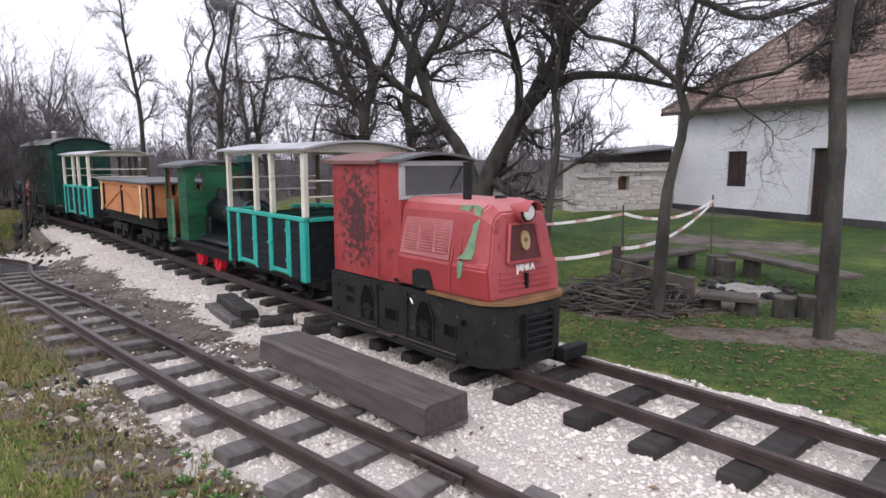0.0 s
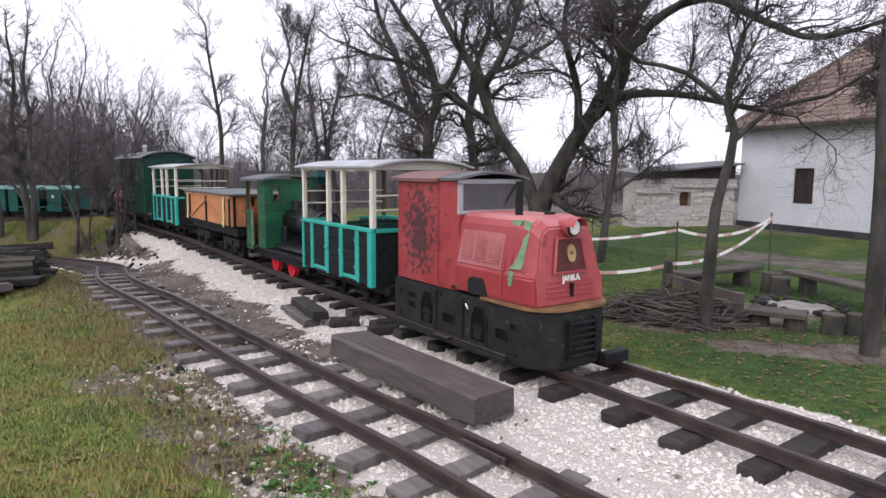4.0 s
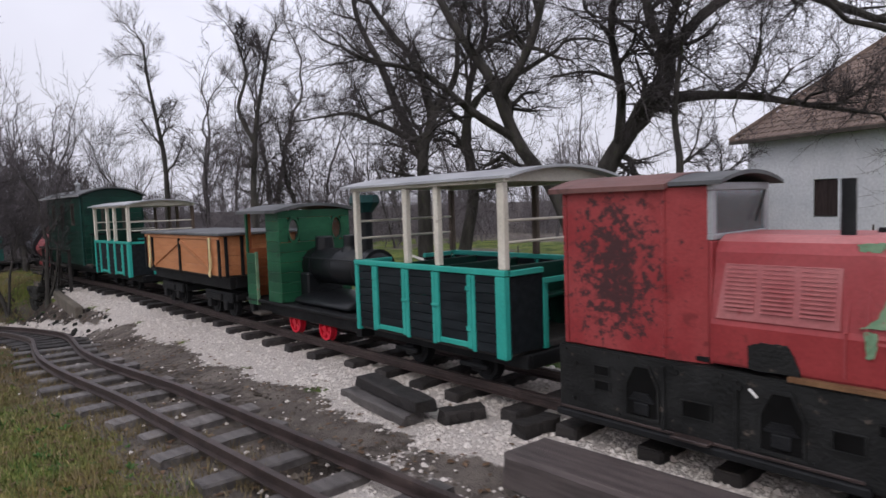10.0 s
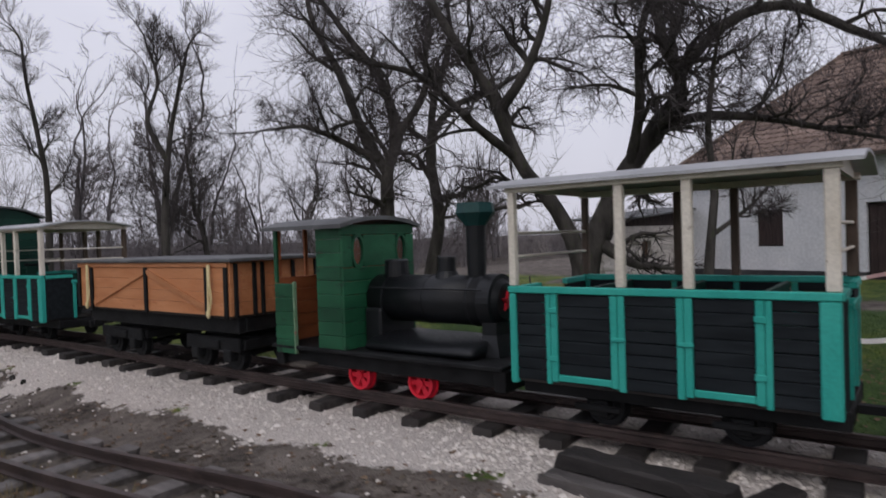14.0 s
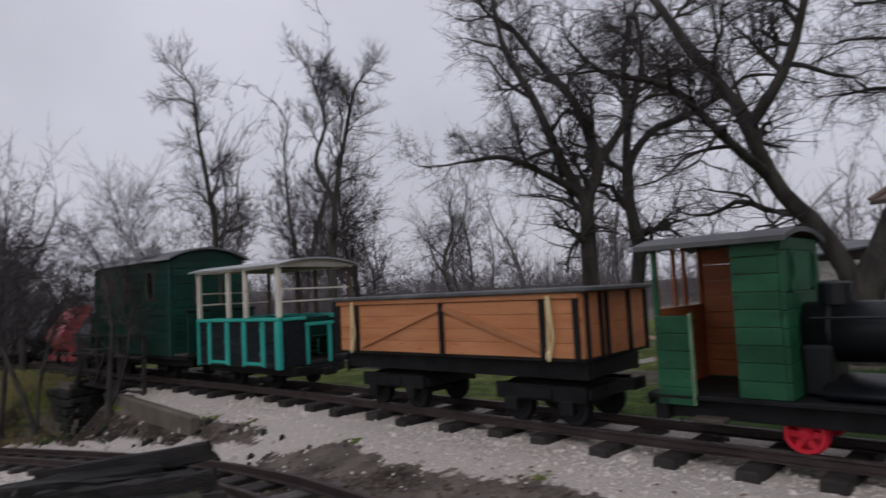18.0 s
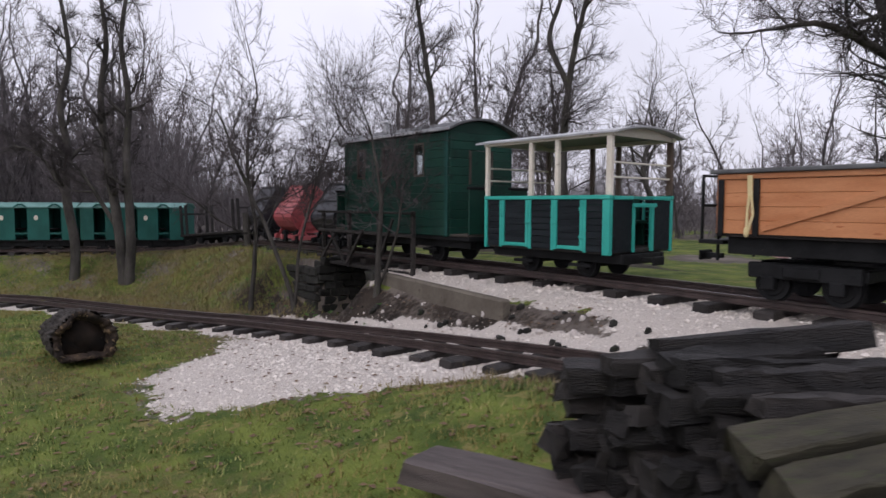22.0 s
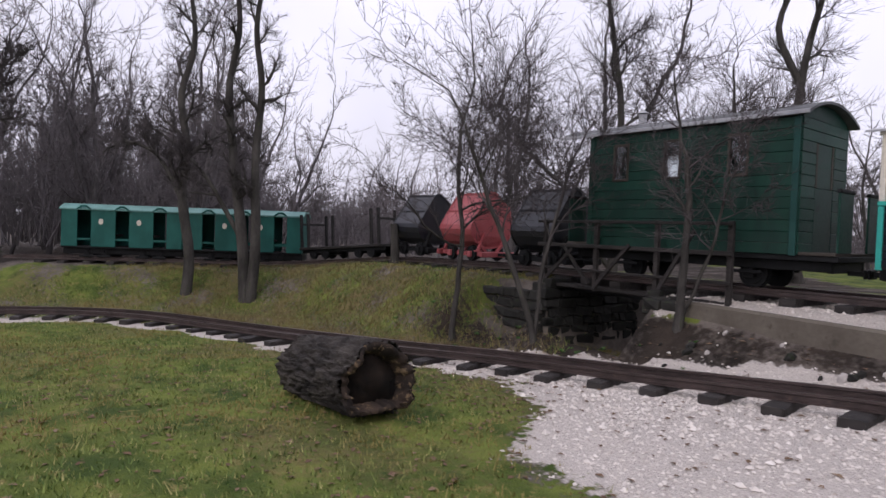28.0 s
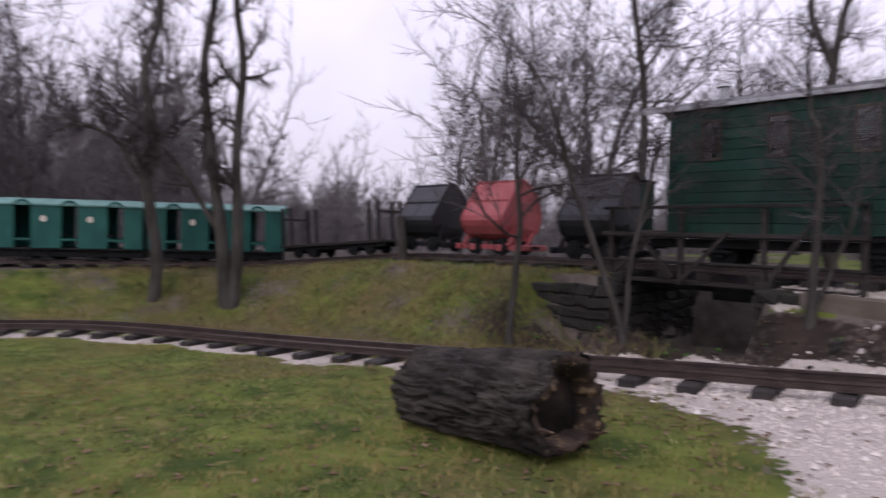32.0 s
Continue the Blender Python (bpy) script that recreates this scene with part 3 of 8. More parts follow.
# ---- ground ----
def sn_woods(s, n):
    """Whether a plan point lies under the trees rather than in the yard."""
    x, y = xy(s, n)
    return x < -3.5 - 0.15 * y or y > 30


def cover(s, n):
    """Share of white ballast, of bare mud and of dead grass at a plan point."""
    p = Vector((s, n))
    u, lo = to_line(p, UP_LINE), to_line(p, LO_LINE)
    g = m = d = 0.0
    e = 0.22 * noise.noise((s * 1.3, n * 1.3, 1)) + 0.12 * noise.noise((s * 4, n * 4, 2))
    if s < 18.7:
        g = max(g, smooth((1.02 - abs(u - 0.1) + e) / 0.18), smooth((lerp(s, [(13.5, 1.45), (15.5, 1.0)]) - u + 1.5 * e) / 0.4) if u > 0 else 0)
    else:
        m = max(m, smooth((0.75 - abs(u) + e) / 0.2) * 0.9)
    if u > 0 and lo < 0.45 and s < 4.4 + 3 * e + 0.6 * (u - 1):
        g = max(g, 0.95)
    if abs(lo) < 0.75 + e and 0 < s < 5.6:
        g = max(g, 0.42 + 0.5 * noise.noise((s * 1.9, n * 1.9, 7)))
    if 0.3 < lo < 1.25 + 1.6 * e and s < 5.5:
        g = max(g, 0.14 + 0.75 * noise.noise((s * 1.7, n * 1.7, 4)))
        m = max(m, 0.62)
    if u > 0.9 and lo < 0.55 and 3.8 < s < 15.5:
        m = max(m, smooth((u - 0.85 + e) / 0.3))
    if abs(lo) < 0.7 + e and s < 15:
        m = max(m, 0.75)
    if 13.6 + e < s < 20.8 + 1.4 * e and -0.75 < lo:
        rim = lerp(s, [(13.8, 0.3), (14.2, 0.7), (14.6, 1.5), (15.3, 2.45), (16.5, 2.9), (17.3, 2.35), (18.0, 1.25), (19.1, 0.8), (20.2, 0.4)]) + 1.3 * e + 0.16 * noise.noise((s * 7, n * 7, 31))
        g = max(g, 0.97 * smooth((rim + 0.25 - lo) / 0.75))
        m = max(m, 0.50 * smooth((rim + 0.35 - lo) / 0.45))
    if s >= 12 and u > 1.0 and lo < -0.55 and s < 20.5:
        m = max(m, smooth((20.5 - s) / 1.5) * smooth((u - 0.65) / 0.3))
        g = max(g, 0.12 + 0.5 * noise.noise((s * 1.6, n * 1.6, 5)) if s < 18 else 0)
    if s >= 19 and -0.55 < lo < 0.62 + e:
        g = max(g, smooth((0.62 + e - lo) / 0.12) * (0.9 if lo > 0.1 else 0.45))
    if 18.7 < s < 20.7 and abs(u) < 1.6:
        g, m = 0.0, 1.0
    if u < -2.0 and sn_woods(s, n):
        m = max(m, 0.95 * smooth((-u - 2.0) / 2.5))
    elif u < -0.8:
        q = noise.noise((s * 0.45, n * 0.45, 6))
        m = max(m, smooth((q - 0.12) / 0.25) * 0.8 * smooth((-u - 2) / 2))
    if s > 19 and u > 0.7 and lo < -0.6:
        d = 0.55 + 1.1 * noise.noise((s * 0.8, n * 0.8, 8))
        m = max(m, smooth((22.2 - s) / 1.2), 0.36 + 0.45 * noise.noise((s * 1.1, n * 1.6, 12)))
    elif lo > 0.6:
        d = 0.25 + 0.75 * noise.noise((s * 0.55, n * 0.55, 8)) + 0.35 * smooth((2.2 - lo) / 1.5) * smooth((s - 3) / 3)
    if u < -1.2 and s < 9.5:
        # worn paths through the yard and bare ground round the fire place
        for a, b, r in (((2.6, -6.9), (1.4, -8.0), 0.45), ((1.4, -8.0), (-1.5, -8.6), 0.5), ((9, -12.6), (6.4, -13.3), 0.5), ((6.4, -13.3), (3.0, -13.9), 0.55), ((3.6, -7.3), (3.3, -8.9), 0.75)):
            a, b = Vector(a), Vector(b)
            w = min(max((p - a).dot(b - a) / (b - a).length_squared, 0), 1)
            m = max(m, smooth((r + 1.2 * e - (p - a - (b - a) * w).length) / 0.35))
    return min(max(g, 0), 1), min(max(m, 0), 1), min(max(d, 0), 1)


def soil(s, n):
    """Share of the darkest soil layer at a plan point."""
    p = Vector((s, n))
    u, lo = to_line(p, UP_LINE), to_line(p, LO_LINE)
    e = noise.noise((s * 1.5, n * 1.5, 21))
    w = 0.0
    if s < 7:
        # trampled edge between the meadow and the empty track
        w = max(w, 0.5 * smooth((0.30 - abs(lo - 0.98 - 0.18 * e)) / 0.25) * smooth((6.6 - s) / 1.5))
    if 12.5 < s < 23.5 and u > 1.1 and lo < -0.5:
        w = max(w, (0.62 + 0.5 * e) * smooth((s - 12.5) / 3.0) * smooth((23.5 - s) / 2.0))
    if 4.5 < s < 14 and u > 1.2 and lo < 0.4:
        w = max(w, 0.35 + 0.5 * e)
    if u < -2.5 and s > 14 and sn_woods(s, n):
        w = max(w, 0.62 + 0.4 * e)
    if u < -5.5 and 1.6 < s < 5.4 and n > -9.6:
        w = max(w, 0.5 + 0.6 * e)
    return min(max(w, 0.0), 1.0)


def lawn(s, n):
    """Share of short, deep green lawn, which grows in the yard only."""
    if s > 13 or n > -5.2:
        return 0.0
    return min(max(smooth((-5.2 - n) / 0.5) * smooth((13 - s) / 3) * (0.62 + 0.6 * noise.noise((s * 0.6, n * 0.6, 41))), 0.0), 1.0)


def steps(lo, hi, a, b, fine, grow=1.35):
    """Grid lines: fine between a and b, ever wider out to lo and hi."""
    v = list(np.arange(a, b + fine / 2, fine))
    d = fine
    while v[-1] < hi:
        d *= grow
        v.append(v[-1] + d)
    d = fine
    while v[0] > lo:
        d *= grow
        v.insert(0, v[0] - d)
    return v


gs, gn = steps(-900, 900, -4, 31, 0.16), steps(-900, 900, -9.5, 7.5, 0.14)
verts, cols, dark_soil, turf = [], [], [], []
for s in gs:
    for n in gn:
        near = -8 < s < 36 and -18 < n < 12
        z = ground(s, n) if near or (-60 < s < 90 and -60 < n < 60) else 0.2
        verts.append((s, n, z))
        cols.append(cover(s, n) if near else (0, 0.9, 0.4))
        dark_soil.append(soil(s, n) if near else 0.6 if s > 20 and sn_woods(s, n) else 0.0)
        turf.append(lawn(s, n) if near else 0.0)
k = len(gn)
faces = [(i * k + j, (i + 1) * k + j, (i + 1) * k + j + 1, i * k + j + 1) for i in range(len(gs) - 1) for j in range(k - 1)]
ground_mat = material("meadow_and_mud", (0.046, 0.078, 0.014), (0.155, 0.190, 0.038), 2.4, 0.9, 0, 1.0, 70, (0.20, 0.18, 0.062), 0.56, bdist=0.03)
gm_n, gm_l = ground_mat.node_tree.nodes, ground_mat.node_tree.links
gm_b = gm_n["Principled BSDF"]
base_socket = gm_b.inputs["Base Color"].links[0].from_socket
att, sep = gm_n.new("ShaderNodeAttribute"), gm_n.new("ShaderNodeSeparateColor")
att.attribute_name = "cover"
gm_l.new(att.outputs["Color"], sep.inputs[0])
turf_att = gm_n.new("ShaderNodeAttribute")
turf_att.attribute_name = "turf"
gtc = gm_n.new("ShaderNodeTexCoord")
edge = gm_n.new("ShaderNodeTexNoise")
edge.inputs["Scale"].default_value, edge.inputs["Detail"].default_value = 14, 8
gm_l.new(gtc.outputs["Object"], edge.inputs["Vector"])
vor = gm_n.new("ShaderNodeTexVoronoi")
vor.inputs["Scale"].default_value = 80
gm_l.new(gtc.outputs["Object"], vor.inputs["Vector"])


broad = gm_n.new("ShaderNodeTexNoise")
broad.inputs["Scale"].default_value, broad.inputs["Detail"].default_value, broad.inputs["Roughness"].default_value = 2.3, 12, 0.68
gm_l.new(gtc.outputs["Object"], broad.inputs["Vector"])
broad_r = gm_n.new("ShaderNodeMapRange")
broad_r.inputs["From Min"].default_value, broad_r.inputs["From Max"].default_value = 0.34, 0.66
gm_l.new(broad.outputs["Fac"], broad_r.inputs["Value"])


def layer(under, channel, c1, c2, fac_socket, lowe=0.42, highe=0.58):
    """Lays a colour over the ground where the channel says so, with a ragged edge."""
    add, rng, ramp, mx = gm_n.new("ShaderNodeMath"), gm_n.new("ShaderNodeMapRange"), gm_n.new("ShaderNodeMixRGB"), gm_n.new("ShaderNodeMixRGB")
    add.operation = "ADD"
    gm_l.new(turf_att.outputs["Fac"] if channel == 4 else att.outputs["Alpha"] if channel == 3 else sep.outputs[channel], add.inputs[0])
    gm_l.new(edge.outputs["Fac"], add.inputs[1])
    rng.inputs["From Min"].default_value, rng.inputs["From Max"].default_value = 0.5 + lowe, 0.5 + highe
    gm_l.new(add.outputs[0], rng.inputs["Value"])
    ramp.inputs[1].default_value, ramp.inputs[2].default_value = (*c1, 1), (*c2, 1)
    gm_l.new(fac_socket, ramp.inputs[0])
    gm_l.new(rng.outputs[0], mx.inputs[0])
    gm_l.new(under, mx.inputs[1])
    gm_l.new(ramp.outputs[0], mx.inputs[2])
    return mx.outputs[0]


sock = layer(base_socket, 2, (0.075, 0.092, 0.028), (0.185, 0.140, 0.060), broad_r.outputs[0], 0.36, 0.80)
sock = layer(sock, 4, (0.022, 0.050, 0.012), (0.060, 0.105, 0.026), broad_r.outputs[0], 0.30, 0.60)
sock = layer(sock, 1, (0.068, 0.057, 0.050), (0.20, 0.173, 0.152), broad_r.outputs[0])
sock = layer(sock, 3, (0.016, 0.013, 0.011), (0.060, 0.046, 0.036), broad_r.outputs[0], 0.38, 0.66)
sock = layer(sock, 0, (0.67, 0.62, 0.575), (0.40, 0.36, 0.33), vor.outputs["Distance"])
gm_l.new(sock, gm_b.inputs["Base Color"])
gm_b.inputs["Specular IOR Level"].default_value = 0.2
me = bpy.data.meshes.new("ground")
me.from_pydata(verts, [], faces)
me.polygons.foreach_set("use_smooth", [True] * len(me.polygons))
ca = me.color_attributes.new("cover", "FLOAT_COLOR", "POINT")
ca.data.foreach_set("color", [c for q, w in zip(cols, dark_soil) for c in (*q, w)])
ta = me.attributes.new("turf", "FLOAT", "POINT")
ta.data.foreach_set("value", turf)
me.materials.append(ground_mat)
ground_ob = tagged(new("ground", me), "damp winter meadow with white ballast, mud and dead grass", "ground", kind="structure")
ground_ob.matrix_world = PLAN


# ---- tracks ----
def rail_mesh(name, path, parent):
    """A flat-bottomed rail along a path of points (s, n, z of the rail's top)."""
    prof = [(-0.022, 0), (0.022, 0), (0.022, -0.020), (0.006, -0.028), (0.006, -0.066), (0.034, -0.074), (0.034, -0.082), (-0.034, -0.082), (-0.034, -0.074), (-0.006, -0.066), (-0.006, -0.028), (-0.022, -0.020)]
    bm = bmesh.new()
    rings = []
    for i, p in enumerate(path):
        d = (path[min(i + 1, len(path) - 1)] - path[max(i - 1, 0)])
        side = Vector((-d.y, d.x, 0)).normalized()
        rings.append([p + side * a + Vector((0, 0, b)) for a, b in prof])
    loft(bm, rings)
    return part(name, bm, "rail", parent)


def offset_line(line, off, zs):
    out = []
    for i, p in enumerate(line):
        d = line[min(i + 1, len(line) - 1)] - line[max(i - 1, 0)]
        q = p + Vector((-d.y, d.x)).normalized() * off
        out.append(Vector((q.x, q.y, zs(q.x, i))))
    return out


def sleeper_variants(length, width, height, count, seed):
    rnd = random.Random(seed)
    out = []
    for _ in range(count):
        bm = bmesh.new()
        vs = add_box(bm, -width / 2, width / 2, -length / 2 * rnd.uniform(0.93, 1.08), length / 2 * rnd.uniform(0.93, 1.08), -height, 0, 0)
        bmesh.ops.subdivide_edges(bm, edges=[e for e in bm.edges if abs(e.verts[0].co.y - e.verts[1].co.y) > 0.2], cuts=3)
        bmesh.ops.bevel(bm, geom=[e for e in bm.edges if e.calc_face_angle(0) > 0.5], offset=0.010, segments=1, affect="EDGES")
        for v in bm.verts:
            v.co += Vector((rnd.uniform(-0.008, 0.008), rnd.uniform(-0.012, 0.012), rnd.uniform(-0.006, 0.004)))
        me = bpy.data.meshes.new("sleeper")
        bm.to_mesh(me)
        bm.free()
        out.append(me)
    return out


def track(name, line_sn, gauge, z_top, spacing, slen, mat, label, skip=lambda s: False, seed=1, dark_from=1e9):
    th = thing(name, PLAN, label, "railway track")
    line = catmull(line_sn, 0.35)
    for off in (-gauge / 2, gauge / 2):
        rail_mesh("rail", offset_line(line, off, lambda s, i: z_top(s)), th)
    rnd = random.Random(seed)
    meshes = sleeper_variants(slen, 0.17, 0.13, 6, seed)
    for m in meshes:
        m.materials.append(M[mat])
    wet_meshes = [m.copy() for m in meshes]
    for m in wet_meshes:
        m.materials[0] = M["sleeper"]
    pts = catmull(line_sn, spacing)
    for i, p in enumerate(pts[:-1]):
        if skip(p.x):
            continue
        d = pts[i + 1] - p
        ob = new("sleeper", rnd.choice(wet_meshes if p.x + rnd.uniform(-2, 2) > dark_from else meshes))
        ob.parent = th
        ob.matrix_local = pose(p.x, p.y + rnd.uniform(-0.05, 0.05), z_top(p.x) - 0.086 + rnd.uniform(-0.006, 0.002), rnd.uniform(-1.5, 1.5), 0, math.degrees(math.atan2(d.y, d.x)) + rnd.uniform(-3, 3))
    return th


upper_track = track("railway_track", UPPER_SN[:-1] + [(33.1, 2.35)], 0.60, lambda s: top_z(s) + 0.16, 0.55, 1.06, "sleeper", "narrow rusty railway track on dark tarred sleepers under the train", seed=3)
LOW_RAIL = [(-20, 0.21), (8, 0.19), (12, 0.04), (15, -0.24), (18, -0.50), (21, -0.70), (25, -0.89), (40, -1.0)]
lower_track = track("railway_track", LOWER_SN, 0.46, lambda s: lerp(s, LOW_RAIL), 0.56, 0.98, "sleeper_grey", "empty narrow rusty railway track on weathered grey sleepers", seed=4, dark_from=13)


# bolted joint plates on the empty track
for s, side in ((2.05, -1),):
    n = lerp(s, LOWER_SN)
    d = math.degrees(math.atan2(lerp(s + 0.2, LOWER_SN) - n, 0.2))
    fm = pose(s, n + side * 0.23 + 0.028, lerp(s, LOW_RAIL) - 0.047, 0, 0, d)
    bm = bmesh.new()
    add_box(bm, -0.20, 0.20, -0.012, 0.012, -0.022, 0.022, 0.005)
    fp = part("fishplate", bm, "rail", lower_track, "bolted rail joint plate")
    fp.matrix_local = fm
    for k in (-0.15, -0.05, 0.05, 0.15):
        part("bolt", cyl((k, 0.012, 0), (k, 0.026, 0), 0.013, None, 6), "rail", fp)


# ---- wheels and running gear ----
def disc_wheel(parent, x, y, z, r, mat, name="wheel", spokes=0):
    """A flanged wheel, solid or with spokes, its axle along y."""
    w = part(name, bmesh.new(), mat, parent)
    bm = bmesh.new()
    side = 1 if y > 0 else -1
    if spokes:
        for rr0, rr1, y0, y1 in ((r * 0.80, r, -0.030, 0.030), (0.0, r * 0.28, -0.036, 0.036)):
            rings = []
            for yy, a in ((y0, rr1), (y1, rr1), (y1, max(rr0, 0.002)), (y0, max(rr0, 0.002))):
                rings.append([(a * math.cos(i * math.tau / 28), yy, a * math.sin(i * math.tau / 28)) for i in range(28)])
            rings.append(rings[0])
            loft(bm, rings, True, False)
        for i in range(spokes):
            a = i * math.tau / spokes
            add_bar(bm, (r * 0.15 * math.cos(a), 0, r * 0.15 * math.sin(a)), (r * 0.86 * math.cos(a), 0, r * 0.86 * math.sin(a)), 0.03, 0.042)
    else:
        add_cyl(bm, (0, -0.03, 0), (0, 0.03, 0), r, None, 24)
        add_cyl(bm, (0, 0.03 * side, 0), (0, 0.045 * side, 0), r * 0.75, r * 0.68, 24)
        add_cyl(bm, (0, 0.03 * side, 0), (0, 0.07 * side, 0), r * 0.25, r * 0.2, 12)
    add_cyl(bm, (0, -0.030 * side, 0), (0, -0.042 * side, 0), r * 1.13, r * 1.10, 28)
    bm.to_mesh(w.data)
    bm.free()
    w.location = (x, y, z)
    return w


def axle_pair(parent, x, r, gauge=0.6, mat="black_iron", spokes=0):
    for y in (gauge / 2 + 0.01, -gauge / 2 - 0.01):
        disc_wheel(parent, x, y, RAIL_Z + r, r, mat, spokes=spokes)
    part("axle", cyl((x, -gauge / 2, RAIL_Z + r), (x, gauge / 2, RAIL_Z + r), 0.028, None, 10), "black_iron", parent)


def running_gear(parent, x0, x1, axles, r, z_floor, halfw):
    """Solebars, cross beams, axle boxes and wheels under a wagon."""
    zt = z_floor - 0.002
    for y in (halfw, -halfw):
        part("solebar", box(x0, x1, y - 0.03, y + 0.03, zt - 0.11, zt, 0.008), "black_iron", parent)
    for x in (x0 + 0.04, x1 - 0.04):
        part("headstock", box(x - 0.035, x + 0.035, -halfw + 0.032, halfw - 0.032, zt - 0.12, zt - 0.003, 0.008), "black_iron", parent)
    for x in axles:
        axle_pair(parent, x, r)
        for y in (halfw, -halfw):
            bx = part("axle_box", box(x - 0.06, x + 0.06, y - 0.05, y + 0.05, RAIL_Z + r - 0.05, zt - 0.112, 0.012), "black_iron", parent)
            part("spring", box(x - 0.16, x + 0.16, y + (0.052 if y > 0 else -0.09), y + (0.09 if y > 0 else -0.052), zt - 0.17, zt - 0.13, 0.01), "black_iron", bx)


def coupler(parent, x, sx, z=0.50):
    part("coupler", bar((x, 0, z), (x + 0.17 * sx, 0, z), 0.06, 0.05), "black_iron", parent)
    part("coupling_plate", box(min(x + 0.17 * sx, x + 0.20 * sx), max(x + 0.17 * sx, x + 0.20 * sx), -0.11, 0.11, z - 0.05, z + 0.05, 0.01), "black_iron", parent)


def arch_roof(name, x0, x1, half, z_edge, rise, thick, mat, parent, label="", seg=12, drop=0.0):
    """A barrel roof sheet with thickness, its crown along x."""
    bm = bmesh.new()
    rings = []
    for x in (x0, x1):
        up = [(x, half * (1 - 2 * i / seg), z_edge + rise * (1 - (1 - 2 * i / seg) ** 2)) for i in range(seg + 1)]
        dn = [(a, b, c - thick) for a, b, c in reversed(up)]
        rings.append(up + dn)
    loft(bm, rings)
    return part(name, bm, mat, parent, label)


# ---- open carriage ----
def carriage(label):
    th = thing("open_carriage", PLAN, label, "carriage", "open carriages of the train")
    hx, hw = 0.968, 0.622
    zf, zr, zp, ze = 0.60, 1.225, 1.86, 1.905
    part("floor", box(-hx + 0.02, hx - 0.02, -hw + 0.02, hw - 0.02, zf - 0.02, zf + 0.03), "sleeper", th)
    doors = ((-0.61, -0.19), (0.21, 0.66))
    for sgn in (1, -1):
        y = sgn * hw
        lay = lambda a, b: (min(y + sgn * a, y + sgn * b), max(y + sgn * a, y + sgn * b))
        spans = ((-hx + 0.05, doors[0][0]), (doors[0][1], doors[1][0]), (doors[1][1], hx - 0.05))
        for i, (a, b) in enumerate(spans):
            for j in range(8):
                part("board", box(a, b, *lay(-0.022, 0.0), zf + 0.002 + j * 0.0745, zf + 0.0745 * (j + 1) - 0.003, 0.004), "slate_panel", th)
        for a, b in doors:
            d = part("door", box(a + 0.046, b - 0.046, *lay(-0.026, -0.012), zf + 0.05, zr - 0.04, 0.003), "slate_panel", th)
            for j in range(7):
                part("board", box(a + 0.05, b - 0.05, *lay(-0.010, 0.002), zf + 0.055 + j * 0.0745, zf + 0.052 + 0.0745 * (j + 1), 0.004), "slate_panel", d)
            for xa in (a, b):
                part("door_post", box(xa - 0.045 if xa == b else xa, xa if xa == b else xa + 0.045, *lay(-0.012, 0.016), zf + 0.005, zr - 0.046, 0.005), "teal", d)
            part("door_rail", box(a + 0.047, b - 0.047, *lay(-0.010, 0.013), zf + 0.012, zf + 0.055, 0.005), "teal", d)
            for zz in (zf + 0.16, zr - 0.15):
                part("hinge", box(b - 0.05 if a > 0 else a - 0.012, b + 0.012 if a > 0 else a + 0.05, *lay(0.017, 0.025), zz - 0.018, zz + 0.018, 0.004), "teal", d)
            xl = a if a > 0 else b
            part("latch", box(xl - 0.055, xl + 0.035, *lay(0.018, 0.032), (zf + zr) / 2 - 0.012, (zf + zr) / 2 + 0.012, 0.004), "teal", d, "turquoise door latch")
        for xa, xb in ((doors[0][0] - 0.037, doors[0][0] - 0.003), (doors[0][1] + 0.003, doors[0][1] + 0.045), (doors[1][0] - 0.045, doors[1][0] - 0.003), (doors[1][1] + 0.003, doors[1][1] + 0.037)):
            part("side_post", box(xa, xb, *lay(-0.012, 0.014), zf - 0.012, zr - 0.046, 0.005), "teal", th)
        part("top_rail", box(-hx - 0.005, hx + 0.005, *lay(-0.03, 0.02), zr - 0.042, zr + 0.003, 0.006), "teal", th)
        for xa, xb in ((-hx, -hx + 0.10), (hx - 0.05, hx)):
            part("corner_post", box(xa, xb, *lay(-0.045, 0.018), zf - 0.03, zr - 0.045, 0.008), "teal", th)
        for xc, ww in ((-hx + 0.035, 0.07), (-0.215, 0.055), (0.19, 0.055), (hx - 0.025, 0.05)):
            # posts on one side are cream, on the other dark brown
            part("roof_post", box(xc - ww / 2, xc + ww / 2, *lay(-0.05, 0.004), zr + 0.004, zp, 0.006), "cream" if sgn > 0 else "post_brown", th, "cream painted roof post" if sgn > 0 else "brown roof post")
        part("eaves_beam", box(-hx - 0.02, hx + 0.02, *lay(-0.05, 0.008), zp + 0.001, zp + 0.05, 0.006), "cream", th)
    for x, o in ((-hx, 1), (hx, -1)):
        lx = lambda a, b: (min(x + o * a, x + o * b), max(x + o * a, x + o * b))
        for y0, y1 in ((-hw + 0.05, -0.21), (0.21, hw - 0.05)):
            part("end_panel", box(*lx(0.004, 0.026), y0, y1, zf, zr - 0.05, 0.004), "slate_panel", th)
            part("end_rail", box(*lx(-0.012, 0.032), y0, y1, zr - 0.046, zr - 0.004, 0.005), "teal", th)
        for y in (-0.19, 0.19):
            part("gate_post", box(*lx(-0.014, 0.032), y - 0.022, y + 0.022, zf - 0.01, zr - 0.1, 0.005), "teal", th)
